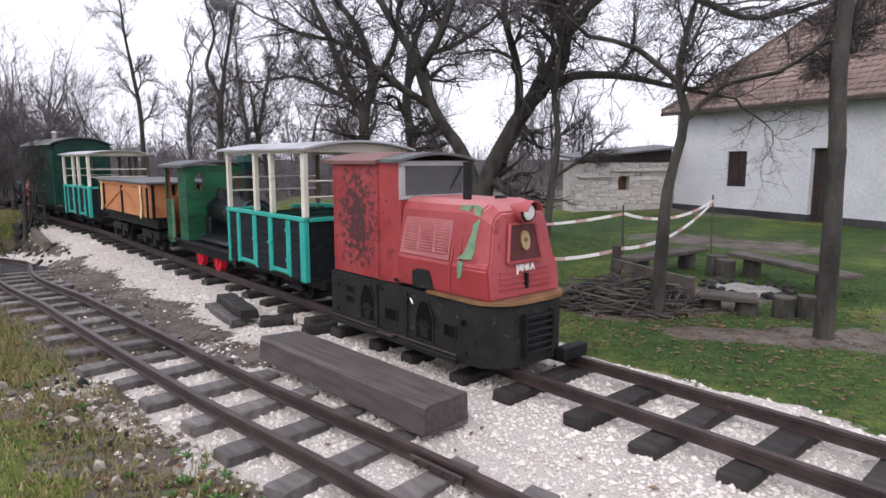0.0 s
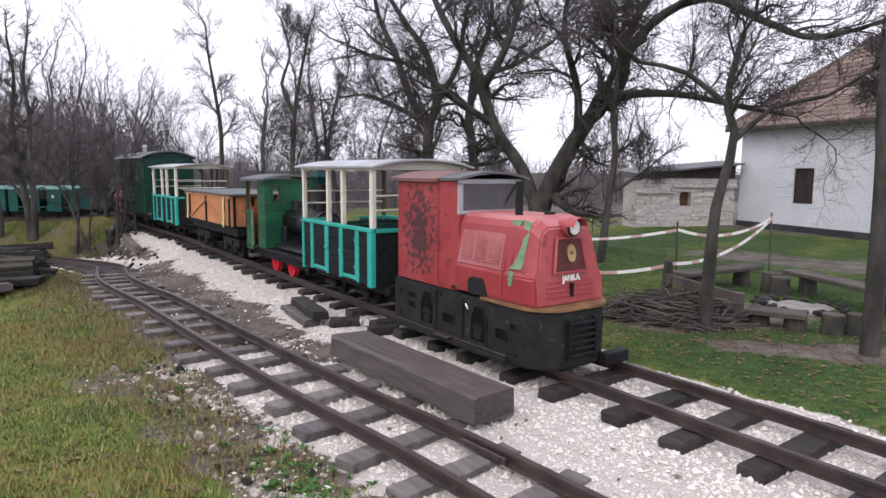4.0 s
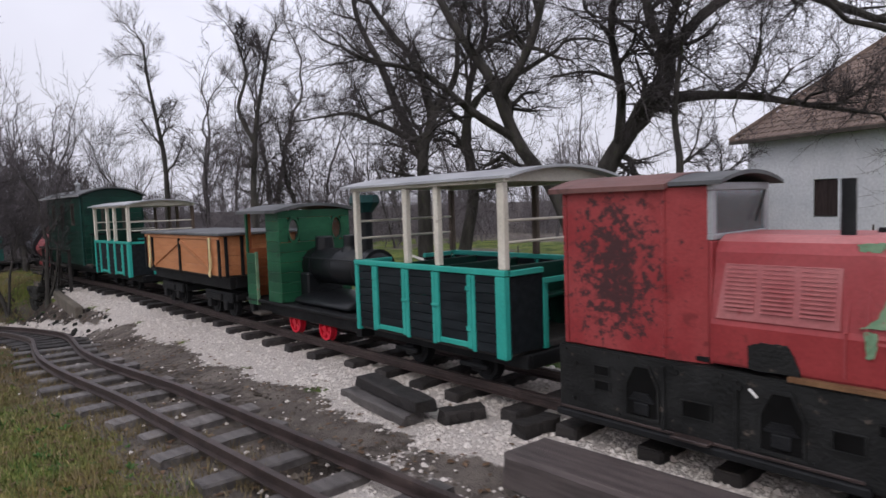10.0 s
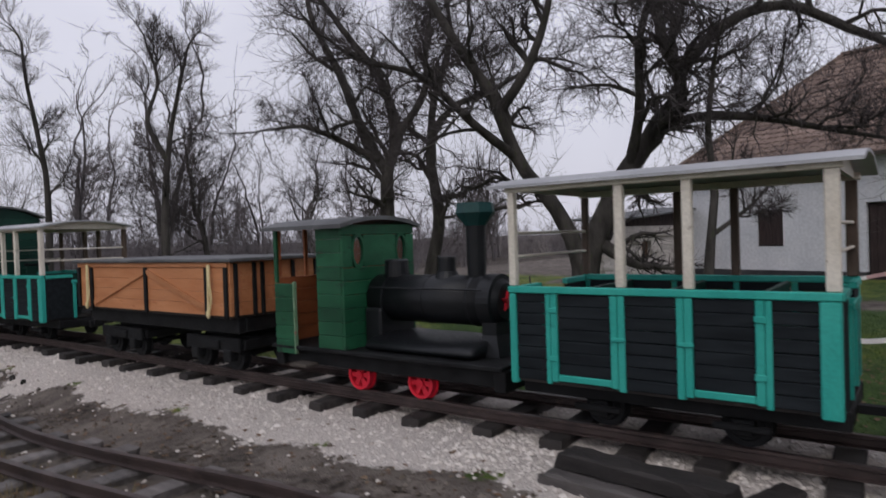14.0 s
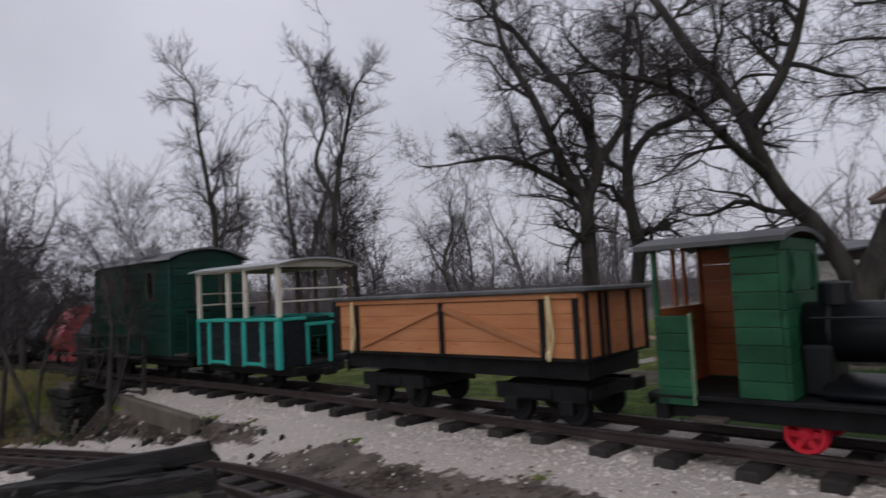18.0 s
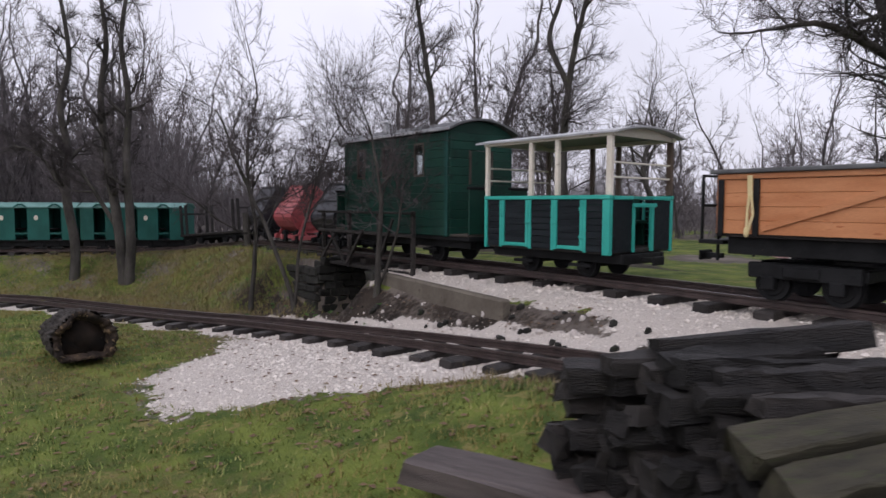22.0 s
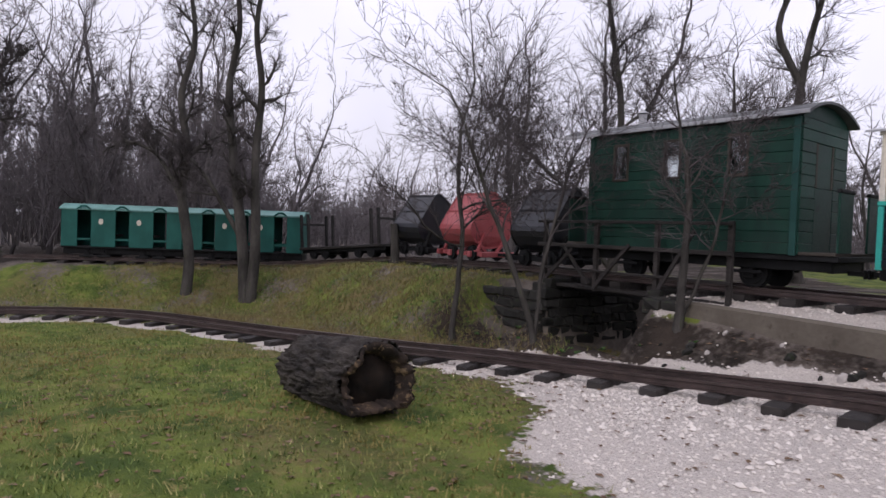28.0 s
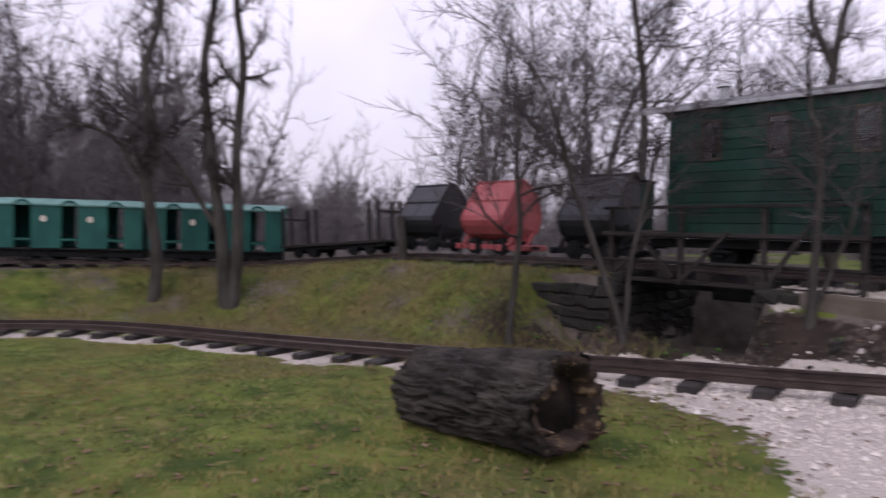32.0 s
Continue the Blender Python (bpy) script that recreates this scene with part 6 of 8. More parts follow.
def stone_wall(parent, o, ux, length, z0, z1, mat, course, stone_len, seed, face, holes=()):
    """Courses of rough stones, each an object of its own, on the face of a wall. holes: spans (x0, x1, z0, z1) left free."""
    rnd = random.Random(seed)
    pool = [stone_block(rnd, stone_len * 0.94, course * 0.92, 0.16) for _ in range(9)]
    for m in pool:
        m.materials.append(M[mat])
    z = z0
    yaw = math.degrees(math.atan2(ux.y, ux.x))
    while z < z1 - course * 0.4:
        x = rnd.uniform(-0.5, 0) * stone_len
        while x < length - stone_len * 0.2:
            w = stone_len * rnd.uniform(0.5, 1.45)
            cx = min(max(x + w / 2, stone_len * 0.3), length - stone_len * 0.3)
            if not any(a < cx < b and c < z + course / 2 < d for a, b, c, d in holes):
                ob = new("stone", rnd.choice(pool))
                ob.parent = parent
                p = o + ux * cx + face * rnd.uniform(-0.012, 0.012)
                ob.matrix_local = pose(p.x, p.y, z + course / 2, rnd.uniform(-4, 4), rnd.uniform(-5, 5), yaw) @ Matrix.Diagonal((w / stone_len, 1, 1, 1))
            x += w
        z += course


bridge = thing("culvert_bridge", PLAN, "dark stone culvert with wooden guard rails under the track", "bridge")
for x, sx in ((18.66, 1), (20.72, -1)):
    part("abutment", box(x - 0.14, x + 0.14, -5.9, -3.72, -1.05, 0.10, 0.02), "darkstone", bridge)
    stone_wall(bridge, Vector((x + sx * 0.13, -5.85, 0)), Vector((0, 1, 0)), 2.1, -0.95, 0.10, "darkstone", 0.14, 0.26, 7, Vector((sx, 0, 0)))
part("wing_wall", box(20.86, 21.75, -3.95, -3.74, -0.95, -0.02, 0.02), "darkstone", bridge)
stone_wall(bridge, Vector((20.62, -3.70, 0)), Vector((1, 0, 0)), 1.2, -0.92, 0.0, "darkstone", 0.15, 0.27, 8, Vector((0, 1, 0)))
part("wing_wall", box(18.05, 18.80, -3.95, -3.74, -0.90, 0.02, 0.02), "darkstone", bridge)
stone_wall(bridge, Vector((18.05, -3.70, 0)), Vector((1, 0, 0)), 0.75, -0.80, 0.02, "darkstone", 0.15, 0.26, 9, Vector((0, 1, 0)))
for y in (-4.95, -4.33):
    part("girder", box(18.5, 20.9, y - 0.07, y + 0.07, -0.02, 0.062, 0.008), "black_iron", bridge)
part("back_wall", box(18.5, 20.9, -6.15, -5.95, -1.05, 0.10, 0.02), "darkstone", bridge)
for s in (20.75, 19.80, 18.85, 17.90):
    part("guard_post", box(s - 0.03, s + 0.03, -3.90, -3.84, 0.06 if s > 18 else 0.05, 1.02, 0.006), "sleeper", bridge)
for z, h, mt in ((0.66, 0.05, "sleeper"), (0.99, 0.04, "sleeper"), (0.33, 0.035, "sleeper")):
    part("guard_rail", box(17.85, 20.85, -3.836, -3.80, z - h / 2, z + h / 2, 0.006), mt, bridge)
for a, b in (((20.7, 0.12), (20.15, 0.62)), ((19.75, 0.12), (19.2, 0.70)), ((18.8, 0.10), (18.3, 0.9)), ((20.3, 0.64), (19.85, 0.15))):
    part("guard_brace", bar((a[0], -3.78, a[1]), (b[0], -3.78, b[1]), 0.03, 0.045), "sleeper", bridge)
for i in range(6):
    part("walkway_plank", box(17.95, 20.85, -4.17 + i * 0.052, -4.122 + i * 0.052, 0.048 + 0.02, 0.09 + 0.02, 0.004), "sleeper", bridge)
conc = part("concrete_kerb", box(0, 2.9, -0.07, 0.07, -0.45, 0.05, 0.02), "concrete", None)
tagged(conc, "long stained concrete retaining kerb beside the ballast", "retaining wall")
conc.matrix_world = PLAN @ pose(15.5, -3.50, 0.0, 0, -1.0, -3.5)

# ---- hollow log ----
def log_ring(a, f):
    """A point of the log's cross-section: peaked above, broad and flat where it has settled."""
    c, d = math.cos(a), math.sin(a)
    y = 0.345 * c * (1.0 - 0.10 * max(d, 0) ** 2)
    z = 0.285 * d + 0.045 * max(d, 0) ** 6 if d > 0 else -0.255 * min(1.0, 1.5 * -d)
    return y * f, z * f


def hollow_log():
    th = thing("hollow_log", pose(-13.19, 12.78, -0.40, 0, 5.0, 137), "thick hollow log with furrowed bark lying on grass", "log")
    bm = bmesh.new()
    k, rings = 130, []
    L = 1.30
    for i in range(84):
        x = L * i / 83
        ring = []
        for j in range(k):
            a = j * math.tau / k + 0.05 * noise.noise((x * 5, j * 0.11, 2))
            furrow = 1 - min(abs(noise.noise((math.cos(a) * 9.5 + 1.4 * x, math.sin(a) * 9.5, x * 4.2))) * 3.2, 1)
            f = 1.0 + 0.07 * noise.noise((math.cos(a) * 2, math.sin(a) * 2, x * 1.5)) - 0.13 * x / L
            f -= 0.15 * furrow * furrow - 0.03 * noise.noise((math.cos(a) * 20, math.sin(a) * 20, x * 12))
            y, z = log_ring(a, f)
            ragged = 0.10 * noise.noise((math.cos(a) * 1.6, math.sin(a) * 1.6, 4)) + 0.05 * noise.noise((math.cos(a) * 6, math.sin(a) * 6, 4))
            ring.append((x + ragged * max(0.0, 1 - x / 0.25), y, z))
        rings.append(ring)
    loft(bm, rings, True, False)
    part("bark", bm, "logbark", th, "dark furrowed bark", True)
    bm = bmesh.new()
    rings = []
    k = 90
    for x, f0, jit in ((0.0, 0.93, 1.0), (-0.012, 0.86, 1.0), (0.0, 0.78, 1.0), (0.04, 0.70, 0.9), (0.12, 0.64, 0.6), (0.28, 0.61, 0.2), (0.6, 0.55, 0.0), (1.0, 0.45, 0.0), (1.2, 0.08, 0.0)):
        ring = []
        for j in range(k):
            a = j * math.tau / k
            f = f0 * (1 + 0.10 * noise.noise((math.cos(a) * 2.5, math.sin(a) * 2.5, 5)) + (0.13 if 0.6 < f0 < 0.9 else 0.03) * noise.noise((math.cos(a) * 8, math.sin(a) * 8, f0 * 9)))
            y, z = log_ring(a, f)
            ragged = 0.10 * noise.noise((math.cos(a) * 1.6, math.sin(a) * 1.6, 4)) + 0.05 * noise.noise((math.cos(a) * 6, math.sin(a) * 6, 4))
            ring.append((x + ragged * jit, y, z - 0.035 * (1 - f0)))
        rings.append(ring)
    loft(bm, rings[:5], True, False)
    # the inner rings take the darkened wood, which paints the cavity's shade
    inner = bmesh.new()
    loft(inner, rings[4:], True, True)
    part("hollow", inner, "hollow", th, "hollow inside the log, its shade painted dark", True)
    part("rotten_core", bm, "logwood", th, "crumbling brown hollow core", True)
    bm = bmesh.new()
    bm.faces.new([bm.verts.new((L - 0.004, *log_ring(j * math.tau / 40, 0.80))) for j in range(40)])
    part("end_grain", bm, "logwood", th)
    # bracket fungus and splinters at the rotten mouth
    rnd = random.Random(4)
    for x, a in ((0.16, 2.75), (0.20, 2.95), (0.10, 3.25), (0.24, 3.3)):
        y, z = log_ring(a, 0.99)
        bm = bmesh.new()
        bmesh.ops.create_icosphere(bm, subdivisions=2, radius=rnd.uniform(0.014, 0.024), matrix=Matrix.Translation((x, y, z)) @ Matrix.Diagonal((1.2, 0.7, 0.8, 1)))
        part("fungus", bm, "white_paint", th, "small white bracket fungus")
    for a in (3.5, 3.9, 5.3, 5.7, 6.0):
        y, z = log_ring(a, 0.86)
        bm = bmesh.new()
        add_cyl(bm, (0.03, y, z), (-0.06 - 0.05 * rnd.random(), y * 0.96, z + rnd.uniform(-0.01, 0.05)), 0.022, 0.004, 5)
        part("splinter", bm, "logwood", th)
    return th


log = hollow_log()


# ---- loose timbers ----
def timber(name, length, w, h, mat, m, label, category, group="", seed=1, rough=1.0):
    rnd = random.Random(seed)
    bm = bmesh.new()
    n = 8
    rings = []
    prof = [(-0.5, -0.42), (-0.42, -0.5), (0.42, -0.5), (0.5, -0.42), (0.5, 0.42), (0.42, 0.5), (-0.42, 0.5), (-0.5, 0.42)]
    for i in range(n + 1):
        x = length * (i / n - 0.5)
        sw = 1 + rnd.uniform(-0.05, 0.05) * rough
        rings.append([(x + (rnd.uniform(-0.03, 0.03) if i in (0, n) else 0), y * w * sw + rnd.uniform(-0.008, 0.008) * rough, z * h * sw + rnd.uniform(-0.008, 0.008) * rough) for y, z in prof])
    loft(bm, rings)
    ob = part(name, bm, mat)
    ob.matrix_world = m
    return tagged(ob, label, category, group)


timber("timber_beam", 2.06, 0.385, 0.205, "beam", PLAN @ pose(3.44, -3.50, 0.235, 0, 0, 2.5), "broad heavy brown squared timber beam lying on ballast", "beam", "", 20, 0.22)
timber("spare_sleeper", 0.98, 0.19, 0.095, "sleeper", PLAN @ pose(6.16, -3.78, 0.235, 0, 0, -8), "black tarred spare sleeper stacked beside the track", "sleeper", "spare sleepers by the carriage", 31)
timber("spare_sleeper", 0.98, 0.18, 0.085, "sleeper_grey", PLAN @ pose(6.22, -3.68, 0.145, 0, 0, -6), "grey weathered spare sleeper lying under another", "sleeper", "spare sleepers by the carriage", 32)
timber("spare_sleeper", 0.32, 0.15, 0.09, "sleeper", PLAN @ pose(5.52, -3.92, 0.165, 0, 0, 70), "short black sleeper end lying beside the track", "sleeper", "spare sleepers by the carriage", 33)
timber("spare_sleeper", 0.32, 0.16, 0.10, "sleeper", PLAN @ pose(4.95, -4.10, 0.165, 4, 0, 82), "short black sleeper end lying beside the track", "sleeper", "spare sleepers by the carriage", 34)

rnd = random.Random(11)
pile_m = pose(-7.24, 8.66, 0.31, 0, 0, 20) @ Matrix.Scale(0.75, 4)
PILE_G = "old sleepers in the heap"
lay = 0
for row, (count, z) in enumerate(((8, -0.37), (8, -0.26), (8, -0.15), (8, -0.04), (7, 0.07), (6, 0.18), (4, 0.28))):
    for c in range(count):
        w = rnd.uniform(0.10, 0.16)
        off = (c - (count - 1) / 2) * 0.150 + 0.03 * row + rnd.uniform(-0.03, 0.03)
        ln = rnd.uniform(0.9, 1.35)
        timber("old_sleeper", ln, w, rnd.uniform(0.09, 0.13), rnd.choice(("sleeper_black", "sleeper_black", "sleeper_black", "sleeper")),
               pile_m @ pose(ln / 2 - 0.74 + 0.03 * row - 0.50 * off + rnd.uniform(-0.10, 0.10), off, z + rnd.uniform(-0.02, 0.02), rnd.uniform(-25, 25), rnd.uniform(-4, 4), rnd.uniform(-8, 8)),
               "rotten black railway sleeper stacked in a heap", "sleeper", PILE_G, 50 + row * 10 + c, 2.0)
for k, (x, y, z, ry, rz, ln) in enumerate(((-0.05, -0.36, 0.13, -3, 4, 1.15), (-0.03, -0.53, 0.03, -3, 5, 1.15), (0.12, -0.70, -0.10, -3, 8, 1.0), (0.30, -0.84, -0.20, 2, 4, 0.9), (-0.05, 0.00, 0.20, -5, -5, 1.32), (0.02, 0.32, 0.36, -4, -6, 1.15), (0.37, -0.98, -0.17, -4, -16, 1.25), (-0.18, 0.20, 0.30, -1, 6, 0.9), (-0.55, 0.50, 0.16, 1, -14, 0.8))):
    timber("old_sleeper", ln, 0.18, 0.14, "mossy_sleeper" if k in (0, 1) else "sleeper_black", pile_m @ pose(x, y, z, rnd.uniform(-12, 12) + (30 if k < 2 else 0), ry, rz), "mossy olive sleeper leaning on the sleeper heap" if k < 2 else "weathered sleeper leaning on the sleeper heap", "sleeper", PILE_G, 90 + k)
# broken ends fallen in front of the heap
for k in range(22):
    timber("sleeper_end", rnd.uniform(0.22, 0.5), rnd.uniform(0.10, 0.17), rnd.uniform(0.08, 0.14), "sleeper_black" if k % 5 else "sleeper",
           pile_m @ pose(-0.36 - 0.018 * k + rnd.uniform(-0.12, 0.10), -0.62 + k * 0.062 + rnd.uniform(-0.05, 0.05), -0.20 + 0.30 * rnd.random() * (1 - abs(k - 11) / 13), rnd.uniform(-45, 45), rnd.uniform(-25, 25), rnd.uniform(-35, 35)),
           "broken black sleeper end lying at the heap", "sleeper", "broken sleeper ends", 200 + k, 2.2)
timber("long_plank", 2.5, 0.27, 0.11, "beam", pose(-7.66, 8.43, 0.03, 0, -5, -33), "long dark cracked plank lying on the grass", "plank", "", 99)


# ---- house and stone shed ----
HU, HV = Vector((0.469, -0.883, 0)), Vector((0.883, 0.469, 0))
house = thing("house", Matrix.Translation((6.79, 21.2, 0.12)) @ Matrix.Rotation(math.atan2(HU.y, HU.x), 4, "Z"), "whitewashed farmhouse with a dark plinth and clay tile roof", "house")
HL, HD, HE = 11.0, 6.0, 3.12
for a, b, z0, z1 in ((0, 2.02, 0.30, HE), (2.02, 2.68, 0.30, 0.92), (2.02, 2.68, 1.90, HE), (2.68, 4.60, 0.30, HE), (4.60, 5.50, 1.95, HE), (5.50, HL, 0.30, HE)):
    part("wall", box(a, b, 0, 0.35, z0, z1, 0.0), "plaster", house)
part("wall", box(0, 0.35, 0.352, HD, 0.30, HE, 0.0), "plaster", house)
part("wall", box(HL - 0.35, HL, 0.352, HD, 0.30, HE, 0.0), "plaster", house)
part("wall", box(0.352, HL - 0.352, HD - 0.35, HD, 0.30, HE, 0.0), "plaster", house)
for a, b in ((-0.03, 4.60), (5.50, HL)):
    part("plinth", box(a, b, -0.04, 0.33, -0.3, 0.298, 0.01), "plinth", house, "black tarred plinth")
part("plinth", box(-0.04, 0.33, 0.332, HD, -0.3, 0.298, 0.01), "plinth", house)
sh = part("window", box(2.04, 2.66, 0.06, 0.10, 0.94, 1.88, 0.004), "brown_door", house, "closed dark brown window shutter")
for x in (2.055, 2.645, 2.35):
    part("shutter_batten", box(x - 0.03, x + 0.03, 0.035, 0.058, 0.94, 1.88, 0.004), "brown_door", sh)
dr = part("door", box(4.62, 5.48, 0.12, 0.17, -0.02, 1.93, 0.005), "brown_door", house, "dark plank door in a deep reveal")
for i in range(5):
    part("door_plank", box(4.63 + i * 0.17, 4.79 + i * 0.17, 0.10, 0.118, 0.0, 1.92, 0.004), "brown_door", dr)
part("door_step", box(4.4, 5.7, -0.55, -0.045, -0.2, 0.06, 0.02), "concrete", house)
# hipped roof in courses of clay tiles
RZ, OV = 2.9, 0.35
half = HD / 2 + OV
courses = 22
for c in range(courses):
    f0, f1 = c / courses, (c + 1.25) / courses
    y0, y1 = -OV + half * f0, -OV + half * min(f1, 1.0)
    za, zb = HE - 0.05 + (RZ + 0.2) * f0, HE - 0.05 + (RZ + 0.2) * min(f1, 1.0)
    xa, xb = -OV + half * f0, HL + OV - half * f0 * 0.0
    n = int((xb - xa) / 0.19)
    vs, fs = [], []
    for i in range(n):
        u0, u1 = xa + i * 0.19, xa + i * 0.19 + 0.183
        r0 = random.Random(c * 500 + i)
        dz = r0.uniform(-0.012, 0.012)
        b = len(vs)
        for (yy, zz) in ((y0, za + 0.055 + dz), (y1, zb + 0.02 + dz)):
            vs += [(u0, yy, zz), ((u0 + u1) / 2, yy, zz + 0.022), (u1, yy, zz)]
        vs += [(u0, y0, za + 0.01 + dz), (u1, y0, za + 0.01 + dz)]
        fs += [(b, b + 1, b + 4, b + 3), (b + 1, b + 2, b + 5, b + 4), (b, b + 6, b + 7, b + 2, b + 1)]
    ob = pydata("tile_course", vs, fs, "tile", house)
bm = bmesh.new()
p = [(-OV, -OV, HE - 0.06), (HL + OV, -OV, HE - 0.06), (HL + OV, HD + OV, HE - 0.06), (-OV, HD + OV, HE - 0.06)]
q = [(-OV + half, HD / 2, HE + RZ + 0.12), (HL + OV - half, HD / 2, HE + RZ + 0.12)]
v = [bm.verts.new(a) for a in p + q]
for f in ((0, 1, 5, 4), (1, 2, 5), (2, 3, 4, 5), (3, 0, 4), (3, 2, 1, 0)):
    bm.faces.new([v[i] for i in f])
bmesh.ops.recalc_face_normals(bm, faces=bm.faces[:])
part("roof_base", bm, "tile", house)
part("fascia", box(-OV, HL + OV, -OV - 0.02, -OV, HE - 0.12, HE - 0.02, 0.005), "wood", house)
for a, b in ((p[0], q[0]), (q[0], q[1]), (p[3], q[0])):
    part("ridge_cap", bar(Vector(a) + Vector((0, 0, 0.10)), Vector(b) + Vector((0, 0, 0.07)), 0.20, 0.08), "tile", house)
ch = part("chimney", box(6.2, 6.8, 2.7, 3.3, HE + 2.3, HE + 3.6, 0.02), "plaster", house)

SU = Vector((0.92, 0.39, 0)).normalized()
shed = thing("stone_shed", Matrix.Translation((3.55, 19.75, 0.08)) @ Matrix.Rotation(math.atan2(SU.y, SU.x), 4, "Z"), "low pale rubble stone shed with a lean-to roof", "shed")
SL, SH = 3.35, 1.62
for a, b, z0, z1 in ((0, 1.45, -0.2, SH), (1.45, 1.85, -0.2, 0.78), (1.45, 1.85, 1.22, SH), (1.85, SL, -0.2, SH)):
    part("wall", box(a, b, 0.03, 0.34, z0, z1, 0.0), "mortar", shed)
part("wall", box(0.0, 0.3, 0.342, 0.8, -0.2, SH, 0.0), "mortar", shed)
stone_wall(shed, Vector((0, 0.093, 0)), Vector((1, 0, 0)), SL, -0.05, SH, "stone", 0.125, 0.30, 12, Vector((0, -1, 0)), ((1.40, 1.90, 0.76, 1.24),))
part("ledge", box(1.2, SL + 0.05, -0.075, 0.05, 1.34, 1.40, 0.01), "stone", shed)
part("ledge", box(0.05, 1.3, -0.075, 0.05, 1.16, 1.21, 0.01), "stone", shed)
wf = part("window", box(1.46, 1.84, 0.18, 0.20, 0.79, 1.21, 0.002), "brown_door", shed, "small barred window")
for x in (1.53, 1.60, 1.67, 1.74):
    part("window_bar", cyl((x, 0.10, 0.78), (x, 0.10, 1.22), 0.012, None, 8), "rust", wf)
part("gable_boarding", box(0.1, SL, 0.10, 0.16, SH, SH + 0.12, 0.004), "brown_door", shed)
bm = bmesh.new()
loft(bm, [[(-0.25, -0.25, SH + 0.10), (SL + 0.1, -0.25, SH + 0.42), (SL + 0.1, -0.25, SH + 0.47), (-0.25, -0.25, SH + 0.15)], [(-0.25, 1.0, SH + 0.20), (SL + 0.1, 1.0, SH + 0.52), (SL + 0.1, 1.0, SH + 0.57), (-0.25, 1.0, SH + 0.25)]])
part("roof", bm, "roof_dark", shed, "dark lean-to roof sheet")
bm = bmesh.new()
loft(bm, [[(0.0, 0.02, SH), (SL, 0.02, SH), (SL, 0.02, SH + 0.41), (0.0, 0.02, SH + 0.12)], [(0.0, 0.09, SH), (SL, 0.09, SH), (SL, 0.09, SH + 0.41), (0.0, 0.09, SH + 0.12)]])
part("gable_boarding", bm, "brown_door", shed)


# ---- yard: benches, fire place, brush heap, barrier tape ----
def gz(s, n):
    return ground(s, n)


def plank_bench(s0, n0, s1, n1, h, label):
    mid = Vector(((s0 + s1) / 2, (n0 + n1) / 2))
    d = Vector((s1 - s0, n1 - n0))
    z = gz(*mid)
    th = thing("plank_bench", PLAN @ pose(mid.x, mid.y, z, 0, 0, math.degrees(math.atan2(d.y, d.x))), label, "bench", "rough benches in the yard")
    L = d.length
    part("seat", box(-L / 2, L / 2, -0.17, 0.17, h - 0.06, h, 0.01), "wood", th)
    for x in (-L * 0.32, L * 0.32):
        part("stump_leg", cyl((x, 0, -0.1), (x, 0, h - 0.061), 0.13, 0.12, 14), "bark", th)
    return th


plank_bench(4.72, -8.95, 4.58, -10.75, 0.31, "dark plank bench on two log stumps")
plank_bench(3.95, -10.65, 2.10, -9.72, 0.32, "long dark plank bench on log stumps")
plank_bench(3.10, -7.98, 2.55, -8.22, 0.20, "low dark plank bench near the brush heap")


def stump(s, n, r, h, label):
    z = gz(s, n)
    th = thing("log_stump", PLAN @ pose(s, n, z), label, "stump", "log stumps in the yard")
    part("trunk", cyl((0, 0, -0.1), (0, 0, h - 0.02), r * 1.08, r, 16), "bark", th)
    part("cut_face", cyl((0, 0, h - 0.02), (0, 0, h), r, r * 0.97, 16), "wood", th)
    return th


stump(2.30, -8.28, 0.11, 0.23, "short dark log stump standing in grass")
stump(2.12, -8.42, 0.10, 0.23, "short dark log stump standing in grass")
stump(4.02, -10.25, 0.15, 0.30, "pale topped log stump near the fire place")
stump(3.80, -10.05, 0.13, 0.27, "pale topped log stump near the fire place")
rnd = random.Random(8)
fp = thing("fire_place", PLAN @ pose(3.2, -9.40, gz(3.2, -9.40)), "ring of ash, stones and charred wood", "fire place")
bm = bmesh.new()
bmesh.ops.create_icosphere(bm, subdivisions=3, radius=0.55, matrix=Matrix.Diagonal((1, 0.8, 0.10, 1)))
for v in bm.verts:
    v.co.z += 0.05 * noise.noise(v.co * 5)
part("ash", bm, "ash", fp)
for i in range(26):
    a = i * math.tau / 26 + rnd.uniform(-0.2, 0.2)
    r = rnd.uniform(0.4, 0.62)
    bm = bmesh.new()
    bmesh.ops.create_icosphere(bm, subdivisions=1, radius=rnd.uniform(0.04, 0.09), matrix=Matrix.Translation((r * math.cos(a), 0.85 * r * math.sin(a), 0.05)) @ Matrix.Diagonal((1, rnd.uniform(0.7, 1.2), 0.7, 1)))
    part("fire_stone", bm, "darkstone", fp)


